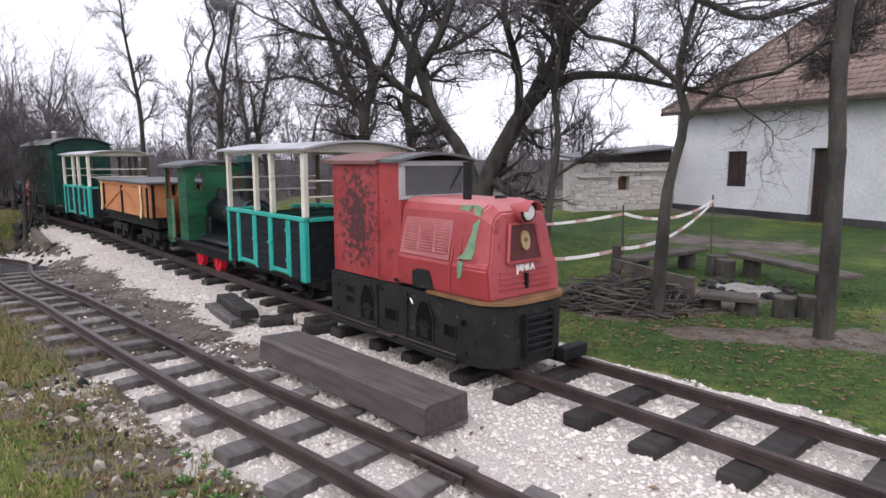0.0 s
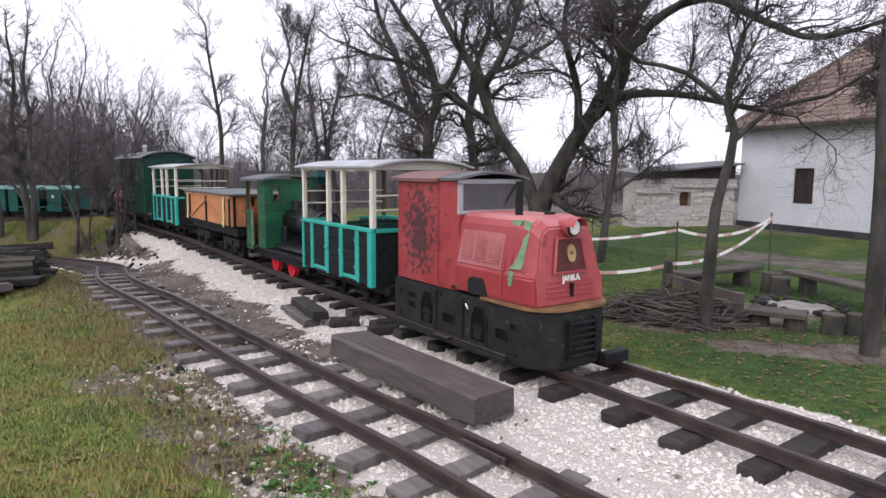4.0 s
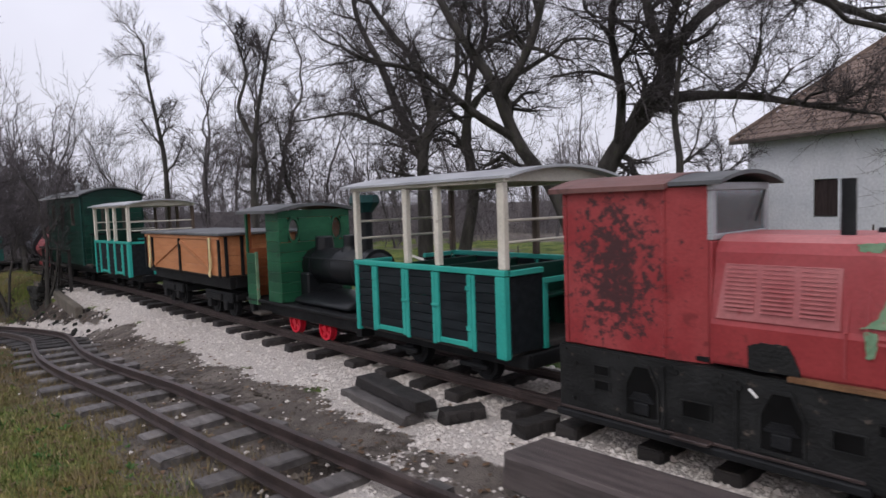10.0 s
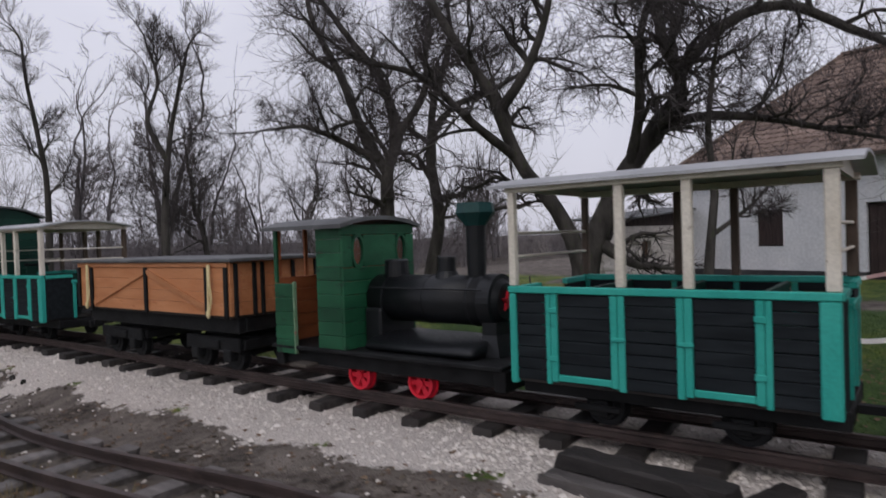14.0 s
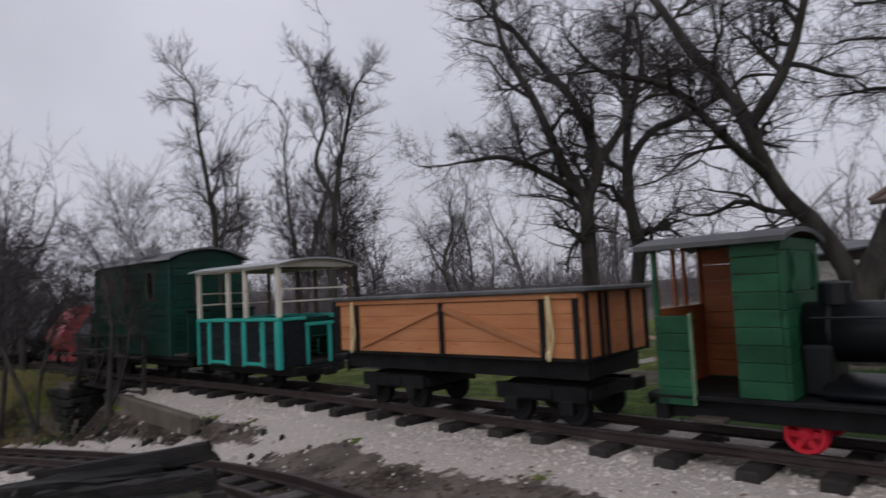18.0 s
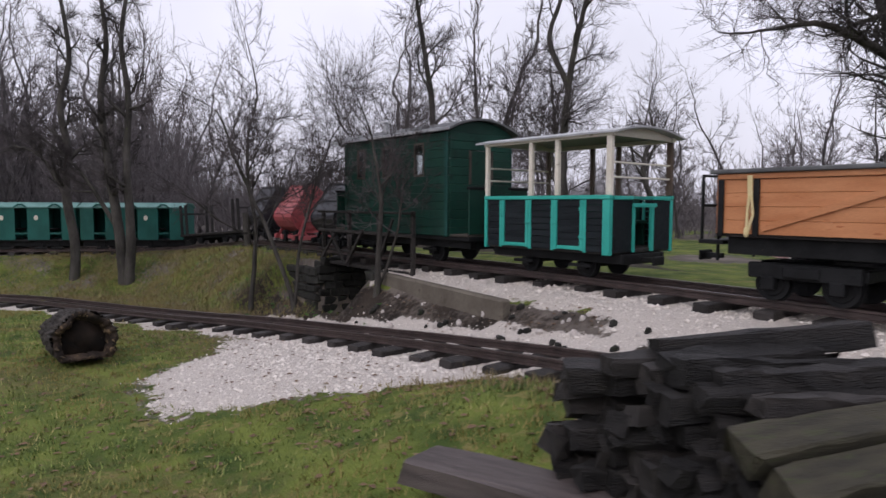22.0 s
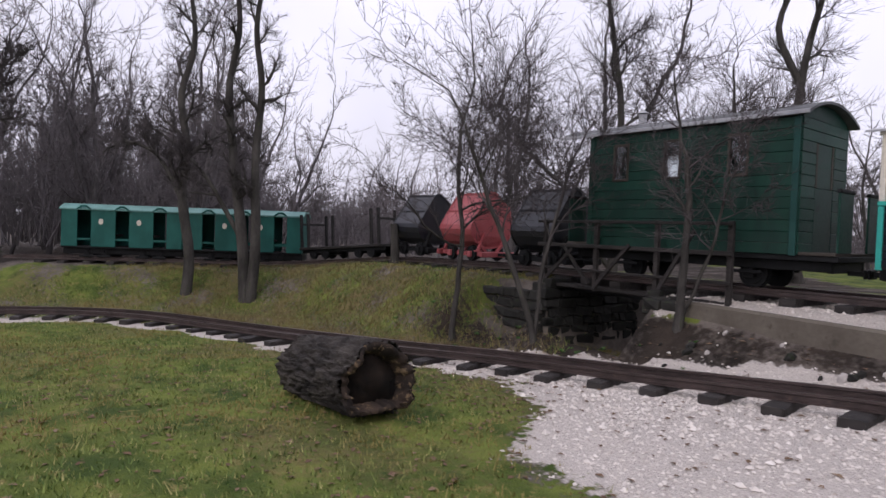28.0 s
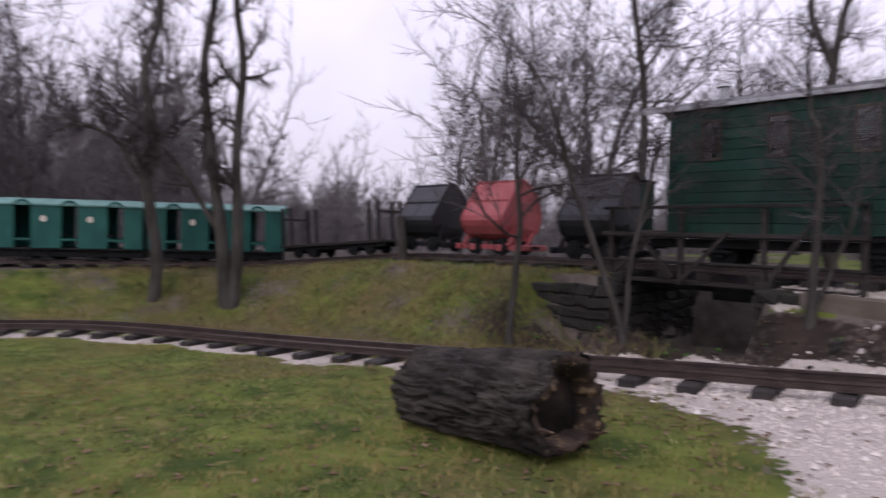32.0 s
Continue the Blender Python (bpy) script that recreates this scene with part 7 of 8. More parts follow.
def stick_heap(s, n, count, rx, ry, h, seed, label):
    rnd = random.Random(seed)
    z = gz(s, n)
    th = thing("brush_heap", PLAN @ pose(s, n, z, 0, 0, 30), label, "brush heap")
    for i in range(count):
        a, f = rnd.uniform(0, math.tau), math.sqrt(rnd.random())
        c = Vector((rx * f * math.cos(a), ry * f * math.sin(a), h * (1 - f * f) * rnd.uniform(0.1, 1)))
        d = Vector((rnd.uniform(-1, 1), rnd.uniform(-0.7, 0.7), rnd.uniform(-0.12, 0.18))).normalized() * rnd.uniform(0.12, 0.42)
        bm = bmesh.new()
        mid = c + Vector((0, 0, rnd.uniform(-0.02, 0.04)))
        r = rnd.uniform(0.005, 0.019)
        add_cyl(bm, c - d, mid, r, r * 0.9, 6)
        add_cyl(bm, mid, c + d, r * 0.9, r * 0.5, 6)
        part("stick", bm, "wood" if rnd.random() < 0.7 else "twig", th)
    return th


stick_heap(3.78, -7.48, 270, 0.85, 0.62, 0.36, 3, "heap of dead sticks and branches on leaf litter")
rail_f = thing("low_rail_fence", PLAN @ pose(0, 0, 0.1), "low weathered rail fence with rotten posts", "fence")
part("post", cyl((4.50, -8.36, -0.1), (4.47, -8.33, 0.56), 0.085, 0.060, 12), "bark", rail_f)
part("post", cyl((3.30, -8.10, -0.1), (3.30, -8.10, 0.33), 0.075, 0.065, 12), "wood", rail_f)
part("rail", bar((4.48, -8.28, 0.33), (3.22, -8.03, 0.27), 0.05, 0.12), "wood", rail_f)
part("rail", bar((4.2, -8.20, 0.10), (3.3, -8.00, 0.11), 0.05, 0.10), "wood", rail_f)


def tape(points, seed):
    """Barrier tape hanging between posts, in red and white lengths."""
    th = thing("barrier_tape", PLAN, "sagging red and white plastic barrier tape", "barrier tape", "barrier tape round the yard")
    k = 0
    for a, b in zip(points, points[1:]):
        a, b = Vector(a), Vector(b)
        n = max(4, int((b - a).length / 0.22))
        for i in range(n):
            p, q = [a.lerp(b, w) - Vector((0, 0, 0.22 * 4 * w * (1 - w) * min(1, (b - a).length / 3))) for w in (i / n, (i + 1) / n)]
            part("tape_length", bar(p, q, 0.012, 0.045), "white_band" if k % 3 else "red_band", th)
            k += 1
    return th


def pole(s, n, h):
    z = gz(s, n)
    ob = part("tape_pole", cyl((0, 0, -0.1), (0.02, 0, h), 0.018, 0.014, 8), "wood", None)
    ob.matrix_world = PLAN @ pose(s, n, z)
    return tagged(ob, "thin wooden pole holding barrier tape", "pole", "tape poles in the yard")


for s, n, h in ((5.0, -12.0, 1.05), (5.15, -9.5, 1.0), (9.9, -9.5, 0.8), (7.5, -5.95, 0.6)):
    pole(s, n, h)
tape([(4.47, -8.33, 0.62), (5.0, -12.0, 1.08), (5.15, -9.5, 0.98), (9.9, -9.5, 0.7), (12.5, -9.0, 0.7)], 1)
tape([(4.47, -8.33, 0.60), (5.9, -6.9, 0.62), (7.5, -5.95, 0.62), (10.5, -6.3, 0.66), (14.5, -6.6, 0.6)], 2)
post_t = part("post_stump", cyl((0, 0, -0.2), (-0.04, 0.02, 0.85), 0.10, 0.075, 10), "bark", None)
tagged(post_t, "leaning dead trunk stump beside the flat wagon", "stump")
post_t.matrix_world = PLAN @ pose(*sn(-15.0, 20.9), ground(*sn(-15.0, 20.9)), 0, 8, 0)


# ---- trees ----
def limb_line(knots):
    return catmull(knots, 0.28)


class Tree:
    """A bare tree: limbs as bent tubes, the last twigs as slim pointed prisms."""

    def __init__(self, seed):
        self.rnd = random.Random(seed)
        self.wood, self.twig, self.fine = ([], []), ([], []), []

    def tube(self, pts, radii):
        thick = radii[0] > 0.016
        vs, fs = self.wood if thick else self.twig
        k = 10 if radii[0] > 0.08 else 6 if radii[0] > 0.03 else 4 if thick else 3
        base = len(vs)
        for i, (p, r) in enumerate(zip(pts, radii)):
            d = (pts[min(i + 1, len(pts) - 1)] - pts[max(i - 1, 0)]).normalized()
            u = d.orthogonal().normalized()
            w = d.cross(u)
            for j in range(k):
                a = j * math.tau / k
                f = r * (1 + (0.16 * noise.noise((p.x * 4, p.y * 4, p.z * 2.5 + j * 0.9)) if r > 0.04 else 0))
                vs.append(p + u * (f * math.cos(a)) + w * (f * math.sin(a)))
        for i in range(len(pts) - 1):
            for j in range(k):
                a, b = base + i * k + j, base + i * k + (j + 1) % k
                fs.append((a, b, b + k, a + k))

    def branch(self, p, d, length, r, level, o):
        rnd = self.rnd
        if level >= o["levels"]:
            self.fine.append((p, p + (d + Vector((0, 0, 0.15))).normalized() * length, max(r, o["min"])))
            return
        n = max(3, min(10, int(length / o["seg"]) + 2)) if level < o["levels"] - 1 else 2
        pts, radii = [p.copy()], [r]
        step = length / n
        tip = r * (0.55 if level == 0 else 0.35)
        wob = o["wob"][min(level, len(o["wob"]) - 1)]
        for i in range(n):
            d = (d + Vector((rnd.gauss(0, wob), rnd.gauss(0, wob), rnd.gauss(0, wob) + o["up"] * (0.06 if level else 0.02)))).normalized()
            p = p + d * step
            pts.append(p.copy())
            radii.append(r + (tip - r) * (i + 1) / n)
        self.tube(pts, radii)
        self.sprout(pts, radii, length, level, o, o["kids"][level])
        self.branch(pts[-1], d, length * 0.6, max(radii[-1] * 0.9, o["min"]), level + 1, o)

    def sprout(self, pts, radii, length, level, o, kids):
        rnd, n = self.rnd, len(pts) - 1
        start = o["bare"][min(level, len(o["bare"]) - 1)]
        for c in range(kids):
            w = start + (1 - start) * (c + rnd.random()) / kids
            f = w * n
            i = min(int(f), n - 1)
            q = pts[i].lerp(pts[i + 1], f - i)
            rr = radii[i] * rnd.uniform(*o["rad"])
            ax = (pts[i + 1] - pts[i]).normalized()
            side = ax.orthogonal().normalized()
            side.rotate(Matrix.Rotation(rnd.uniform(0, math.tau), 3, ax))
            ang = rnd.uniform(*o["ang"])
            dd = (ax * math.cos(ang) + side * math.sin(ang)).normalized()
            if level == 0 and dd.z < -0.1:
                dd.z = -dd.z * 0.5
            ln = length * rnd.uniform(*o["len"]) * (1.15 - 0.5 * w)
            self.branch(q, dd, min(max(ln, 0.16), o["cap"][min(level, len(o["cap"]) - 1)]), max(rr, o["min"]), level + 1, o)

    def limb(self, knots, r0, r1, o, kids, reach):
        """A main limb through a few knots, with side branches along it."""
        line = limb_line(knots)
        n = len(line)
        radii = [r0 + (r1 - r0) * i / (n - 1) for i in range(n)]
        self.tube(line, radii)
        self.sprout(line, radii, reach, 0, o, kids)
        self.branch(line[-1], (line[-1] - line[-2]).normalized(), reach * 0.7, r1 * 0.95, 1, o)

    def done(self, m, label, group="", bark="bark", twigs="twig"):
        th = thing("bare_tree", m, label, "tree", group)
        pydata("trunk", *self.wood, bark, th, True)
        vs, fs = self.twig
        for p, q, r in self.fine:
            b = len(vs)
            d = (q - p).normalized()
            u = d.orthogonal().normalized() * r
            w = d.cross(u)
            vs += [p + u, p - u * 0.5 + w * 0.87, p - u * 0.5 - w * 0.87, q]
            fs += [(b, b + 1, b + 3), (b + 1, b + 2, b + 3), (b + 2, b, b + 3)]
        pydata("crown", vs, fs, twigs, th)
        return th


OPT = {"seg": 0.32, "wob": (0.09, 0.20, 0.24, 0.28), "up": 1.0, "levels": 4, "kids": (7, 6, 6, 6), "bare": (0.35, 0.2, 0.1, 0.0), "ang": (0.45, 1.1), "len": (0.45, 0.75), "min": 0.004, "rad": (0.40, 0.66), "cap": (9, 9, 0.8, 0.42)}


def tree(x, y, stems, label, seed, group="", limbs=(), **kw):
    """stems: lean direction, length and radius at the foot; limbs: knots, radii, side branches, their reach."""
    o = dict(OPT, **kw)
    t = Tree(seed)
    for d, ln, r in stems:
        dv = Vector(d).normalized()
        t.tube([Vector((0, 0, -0.3)), Vector((0, 0, 0.02)), dv * 0.22], [r * 1.5, r * 1.22, r * 1.02])
        t.branch(dv * 0.2, dv, ln, r, 0, o)
    for knots, r0, r1, kids, reach in limbs:
        t.limb(knots, r0, r1, o, kids, reach)
    s, n = sn(x, y)
    return t.done(Matrix.Translation((x, y, ground(s, n))), label, group)


# the big spreading tree by the yard, and the trees behind the train
GNARLED = dict(wob=(0.13, 0.24, 0.28, 0.3), kids=(6, 6, 6, 6), bare=(0.25, 0.12, 0.05, 0.0), len=(0.5, 0.85), up=0.5, ang=(0.55, 1.25))
right_limbs = [
    (((-0.05, 0, -0.3), (0.0, 0, 0.9), (0.28, -0.05, 1.6), (0.62, -0.1, 2.3), (1.0, -0.25, 2.9)), 0.26, 0.165, 2, 1.6),
    (((0.98, -0.25, 2.85), (1.45, -0.3, 3.3), (1.66, -0.3, 4.0), (1.3, -0.35, 4.7), (1.2, -0.5, 5.8), (1.5, -0.8, 6.8)), 0.14, 0.045, 11, 2.4),
    (((1.3, -0.3, 3.2), (1.95, -0.5, 3.35), (2.9, -0.8, 3.25), (3.7, -1.2, 3.0), (4.5, -1.5, 2.8)), 0.10, 0.03, 11, 2.0)]
high_limbs = [
    (((1.6, -0.32, 4.1), (2.3, -0.6, 4.85), (3.1, -1.0, 5.05), (3.9, -1.5, 4.5), (4.6, -1.9, 4.1), (5.4, -2.2, 4.2)), 0.11, 0.04, 10, 2.2),
    (((1.62, -0.3, 4.0), (1.9, 0.4, 5.0), (2.6, 0.9, 6.0), (3.4, 1.0, 6.8)), 0.10, 0.04, 8, 2.3),
    (((0.75, -0.1, 2.4), (0.7, -0.7, 3.4), (0.4, -1.4, 4.4), (0.5, -2.0, 5.2)), 0.10, 0.04, 8, 2.0)]
stem_limbs = [
    (((-0.06, 0, -0.3), (-0.1, 0, 0.9), (-0.45, 0.1, 1.85), (-0.96, 0.25, 2.56), (-1.27, 0.3, 3.27), (-1.5, 0.3, 3.9), (-1.95, 0.4, 4.6), (-2.4, 0.5, 5.4), (-2.9, 0.8, 6.5)), 0.17, 0.05, 9, 2.2),
    (((-1.35, 0.3, 3.6), (-0.9, 0.1, 4.3), (-0.55, 0.0, 5.3), (-0.5, -0.2, 6.4)), 0.10, 0.04, 8, 2.0),
    (((-1.1, 0.28, 2.8), (-1.9, -0.1, 3.3), (-2.8, -0.4, 4.0), (-3.7, -0.5, 4.2)), 0.09, 0.035, 8, 1.9)]
tree(0.85, 14.2, (), "large spreading bare tree with twisting limbs", 5, limbs=right_limbs + high_limbs + stem_limbs, **GNARLED)
tree(-2.36, 17.3, (), "bare tree with crooked forked stems", 6, limbs=(
    (((0.05, 0, -0.3), (0.06, 0, 0.6), (0.08, 0, 2.8), (0.32, -0.1, 3.6), (-0.03, 0.1, 4.9), (-0.6, 0.2, 5.7), (-1.2, 0.3, 6.6)), 0.20, 0.05, 9, 2.0),
    (((0.1, 0, 2.8), (-0.42, -0.1, 3.75), (-0.8, -0.1, 4.8), (-1.35, 0.0, 6.0), (-1.5, 0.1, 7.0)), 0.12, 0.04, 8, 1.8),
    (((0.12, 0, 3.0), (-0.9, -0.3, 3.5), (-1.6, -0.4, 3.76), (-2.3, -0.3, 3.7)), 0.09, 0.03, 7, 1.6),
    (((0.25, -0.05, 3.5), (0.9, -0.2, 4.5), (1.0, 0.1, 5.6), (1.3, 0.2, 6.8)), 0.09, 0.035, 8, 1.8)), **GNARLED)
tree(-1.6, 17.9, (), "bare tree with crooked forked stems", 7, limbs=(
    (((0.1, 0, -0.3), (0.29, 0, 0.8), (0.49, 0, 1.93), (0.34, 0, 3.44), (0.84, -0.1, 4.3), (1.6, -0.2, 4.6), (2.7, -0.3, 5.2)), 0.18, 0.045, 8, 1.9),
    (((0.36, 0, 3.1), (0.45, 0.1, 4.4), (0.9, 0.2, 5.9), (0.8, 0.2, 7.1)), 0.11, 0.04, 8, 1.9)), **GNARLED)
SLIM = dict(kids=(8, 6, 6, 6), bare=(0.42, 0.2, 0.05, 0.0), len=(0.55, 0.9), wob=(0.14, 0.26, 0.28, 0.3), up=1.4, ang=(0.4, 0.95))
tree(-7.3, 20.5, (((-0.55, 0, 1), 2.6, 0.055),), "tall slim bare tree with tufted twigs", 8, limbs=(
    (((0, 0, -0.3), (-0.3, 0, 1.4), (-0.15, 0, 3.8), (0.12, 0, 5.2), (0.4, 0, 6.4)), 0.12, 0.035, 7, 1.4),
    (((-0.18, 0, 3.6), (-0.6, 0, 4.6), (-0.35, 0.1, 5.6), (-0.6, 0.1, 6.6)), 0.07, 0.03, 6, 1.2)), **SLIM)
tree(-10.6, 21.2, (((-0.75, 0.1, 1), 3.0, 0.055),), "tall slim bare tree with a leaning stem", 9, limbs=(
    (((0, 0, -0.3), (0.06, 0, 2.9), (-0.1, 0, 4.3), (-0.33, 0, 5.8), (-0.4, 0, 6.9)), 0.11, 0.03, 8, 1.3),), **SLIM)
ROUND = dict(kids=(7, 6, 6, 6), bare=(0.35, 0.12, 0.05, 0.0), wob=(0.12, 0.22, 0.26, 0.28))
tree(-7.2, 24.0, (((0.05, 0, 1), 2.9, 0.10),), "small bare tree with a round twiggy crown", 10, **ROUND)
tree(-4.2, 28.0, (((0.05, 0, 1), 3.4, 0.11),), "small bare tree with a round twiggy crown", 12, **ROUND)
# trees of the yard
tree(2.92, 7.48, (), "crooked young bare tree beside the brush heap", 13, limbs=(
    (((-0.05, 0, -0.3), (-0.02, 0, 0.5), (0.01, 0, 1.3), (0.09, 0, 1.75), (0.17, 0, 2.15), (0.08, 0.05, 2.6), (0.25, 0.1, 3.4)), 0.085, 0.03, 4, 1.4),
    (((0.15, 0, 2.1), (0.6, 0.1, 2.5), (1.1, 0.1, 2.6), (1.7, 0, 3.0)), 0.035, 0.016, 7, 1.0),
    (((0.09, 0.03, 2.5), (-0.4, 0.1, 2.9), (-0.9, 0, 3.0), (-1.3, -0.1, 3.4)), 0.035, 0.016, 7, 1.0)), wob=(0.13, 0.24, 0.28, 0.3), kids=(6, 5, 6, 6), bare=(0.72, 0.2, 0.1, 0.0), len=(0.45, 0.8), up=0.5)
tree(4.27, 6.70, (), "straight bare tree with a scarred trunk", 14, limbs=(
    (((-0.01, 0, -0.3), (0.0, 0, 0.4), (-0.02, 0, 1.7), (-0.06, 0, 2.5), (-0.02, 0, 3.4), (0.1, 0, 4.6), (0.0, 0, 5.6)), 0.092, 0.04, 9, 1.5),), kids=(6, 6, 6, 5), bare=(0.6, 0.2, 0.1, 0.0), len=(0.4, 0.65))
tree(2.35, 12.6, (), "thin forked bare tree behind the locomotive", 15, limbs=(
    (((-0.3, 0, -0.3), (-0.24, 0, 0.5), (-0.16, 0, 1.3), (-0.08, 0, 2.1), (-0.16, 0, 2.9), (-0.05, 0, 3.9)), 0.085, 0.035, 7, 1.3),
    (((-0.15, 0, 1.35), (0.3, -0.03, 1.65), (0.75, -0.06, 2.0)), 0.045, 0.025, 5, 0.9)), kids=(6, 5, 5, 5), bare=(0.5, 0.2, 0.1, 0.0))
# trees by the culvert and on the bank
tree(-10.45, 15.35, (((0.08, -0.02, 1), 1.7, 0.05), ((0.3, 0.1, 1), 1.3, 0.028)), "young bare tree growing beside the culvert", 16, kids=(4, 4, 5, 4), bare=(0.55, 0.15, 0.05, 0.0), len=(0.45, 0.8))
tree(-12.05, 16.2, (((-0.18, 0.0, 1), 2.5, 0.042), ((0.12, 0.1, 1), 2.2, 0.032)), "young bare tree with two stems on the bank", 17, kids=(6, 5, 6, 5), bare=(0.42, 0.15, 0.05, 0.0), len=(0.4, 0.7))
tree(-13.25, 17.2, (((0.02, 0.0, 1), 2.9, 0.047),), "young bare tree on the grassy bank", 18, kids=(9, 6, 6, 5), bare=(0.38, 0.12, 0.05, 0.0), len=(0.4, 0.7))
tree(-19.9, 21.2, (), "tall bare tree with a wavy trunk on the bank", 19, limbs=(
    (((0, 0, -0.3), (0.08, 0, 0.8), (-0.12, 0, 2.2), (-0.02, 0, 3.2), (-0.2, 0, 4.4), (0.1, 0, 5.6), (-0.1, 0, 7.2)), 0.13, 0.04, 13, 1.7),
    (((-0.1, 0, 2.0), (-0.6, 0, 2.9), (-1.2, 0.1, 3.3), (-1.9, 0.1, 3.4)), 0.06, 0.03, 7, 1.2)), kids=(7, 6, 6, 5), bare=(0.3, 0.12, 0.05, 0.0), len=(0.4, 0.65))
tree(-18.4, 21.1, (), "tall twin-stemmed bare tree on the bank", 20, limbs=(
    (((0, 0, -0.3), (-0.1, 0, 1.2), (-0.35, 0, 3.0), (-0.5, 0, 4.6), (-0.3, 0, 6.0), (-0.5, 0, 7.6)), 0.14, 0.04, 12, 1.5),
    (((0.1, 0, -0.3), (0.2, 0, 1.2), (0.15, 0, 3.0), (0.25, 0, 4.6), (0.1, 0, 6.0), (0.4, 0, 7.6)), 0.13, 0.04, 12, 1.5),
    (((-0.12, 0, 1.3), (-0.9, -0.1, 2.6), (-1.5, -0.1, 3.2), (-2.1, 0, 3.6)), 0.06, 0.03, 7, 1.2)), kids=(7, 5, 6, 5), bare=(0.25, 0.12, 0.05, 0.0), len=(0.35, 0.6))

# a trunk smothered in ivy at the edge of the woods
ivy = tree(-27.3, 22.6, (), "bare tree with its trunk smothered in dark ivy", 23, limbs=(
    (((0, 0, -0.3), (0.1, 0, 1.5), (-0.1, 0, 3.2), (0.2, 0, 5.0), (0.1, 0, 7.5)), 0.16, 0.05, 10, 1.9),
    (((-0.1, 0, 3.0), (0.7, 0.1, 4.4), (1.3, 0.2, 6.3)), 0.09, 0.03, 8, 1.6)), kids=(7, 6, 6, 5), bare=(0.35, 0.12, 0.05, 0.0), min=0.007)
rnd = random.Random(61)
ivs, ifs = [], []
for q in range(5200):
    h = rnd.uniform(-0.1, 4.6)
    wide = 0.95 * (0.55 + 0.45 * math.sin(h * 1.1 + 0.5)) * (1.0 if h < 3.4 else max(0.15, (4.7 - h) / 1.3)) + 0.12 * noise.noise((h * 2, q * 0.01, 3))
    a, f = rnd.uniform(0, math.tau), rnd.random() ** 0.45
    c = Vector((wide * f * math.cos(a), wide * f * math.sin(a), h + 0.15 * rnd.random()))
    r, d = rnd.uniform(0.035, 0.075), Vector((rnd.uniform(-1, 1), rnd.uniform(-1, 1), rnd.uniform(-0.6, 0.6))).normalized()
    u = d.orthogonal().normalized()
    b = len(ivs)
    ivs += [c + d * r, c + u * r * 0.6, c - d * r, c - u * r * 0.6]
    ifs += [(b, b + 1, b + 2), (b, b + 2, b + 3)]
pydata("ivy", ivs, ifs, "ivy_leaf", ivy)["label"] = "dense dark ivy leaves"

# woods all round: a few grown shapes, set out many times
shapes = []
for k in range(6):
    t = Tree(100 + k)
    o = dict(OPT, kids=(10, 5, 5, 4), bare=(0.22, 0.12, 0.05, 0.0), len=(0.28, 0.5), min=0.0092, rad=(0.28, 0.5), ang=(0.35, 0.95), wob=(0.08, 0.2, 0.24, 0.26), seg=0.55, up=1.3, cap=(9, 9, 0.9, 0.5))
    for q in range(1 if k % 3 else 2):
        d = Vector((t.rnd.uniform(-0.16, 0.16), t.rnd.uniform(-0.16, 0.16), 1)).normalized()
        t.branch(Vector((0, 0, -0.3)), d, t.rnd.uniform(4.4, 5.8), t.rnd.uniform(0.07, 0.105), 0, o)
    shapes.append(t)
rnd = random.Random(77)
WOOD_G = "trees of the surrounding woods"
first = {}
placed = []
tries = 0
while len(placed) < 88 and tries < 6000:
    tries += 1
    yaw = radians(rnd.uniform(-64, 78) if rnd.random() < 0.45 else rnd.uniform(30, 78))
    r = rnd.uniform(17, 50)
    x, y = -7 - r * math.sin(yaw), 8 + r * math.cos(yaw)
    s, n = sn(x, y)
    if n > 13 or (s < 34 and -8.5 < n):
        continue
    if to_line(Vector((s, n)), UP_LINE) > -3.6 and s > 20 and n < 4:
        continue
    if x > -1.5 and (y < 27 or (3 < x < 22 and y < 34)):
        continue
    if -6 < x <= -1.5 and y < 22:
        continue
    far = math.degrees(math.atan2(-13.6 - x, y - 9.0))
    if 1 < far < 22 and r < 26 and rnd.random() < 0.6:
        continue
    if -18 < x < 0 and y < 42 and rnd.random() < 0.5:
        continue
    if any((x - a) ** 2 + (y - b) ** 2 < 3.5 for a, b in placed):
        continue
    placed.append((x, y))
    k = len(placed) % 6
    m = Matrix.Translation((x, y, ground(s, n) if -60 < s < 90 else 0.2)) @ Matrix.Rotation(rnd.uniform(0, math.tau), 4, "Z")
    # woodland bark and twigs have the haze painted into their grey
    if k not in first:
        th = first[k] = shapes[k].done(m, ("tall bare woodland tree with thin branches", "slim bare woodland tree among others")[k % 2], WOOD_G, "grey_bark", "haze_twig")
    else:
        th = copy_thing(first[k], m)
    f = rnd.uniform(1.0, 1.35) if far > 24 else rnd.uniform(0.9, 1.2) if far < 1 and x < -7 else rnd.uniform(0.5, 0.8) if r < 26 else rnd.uniform(0.62, 1.0)
    th.scale = (f, f, f)


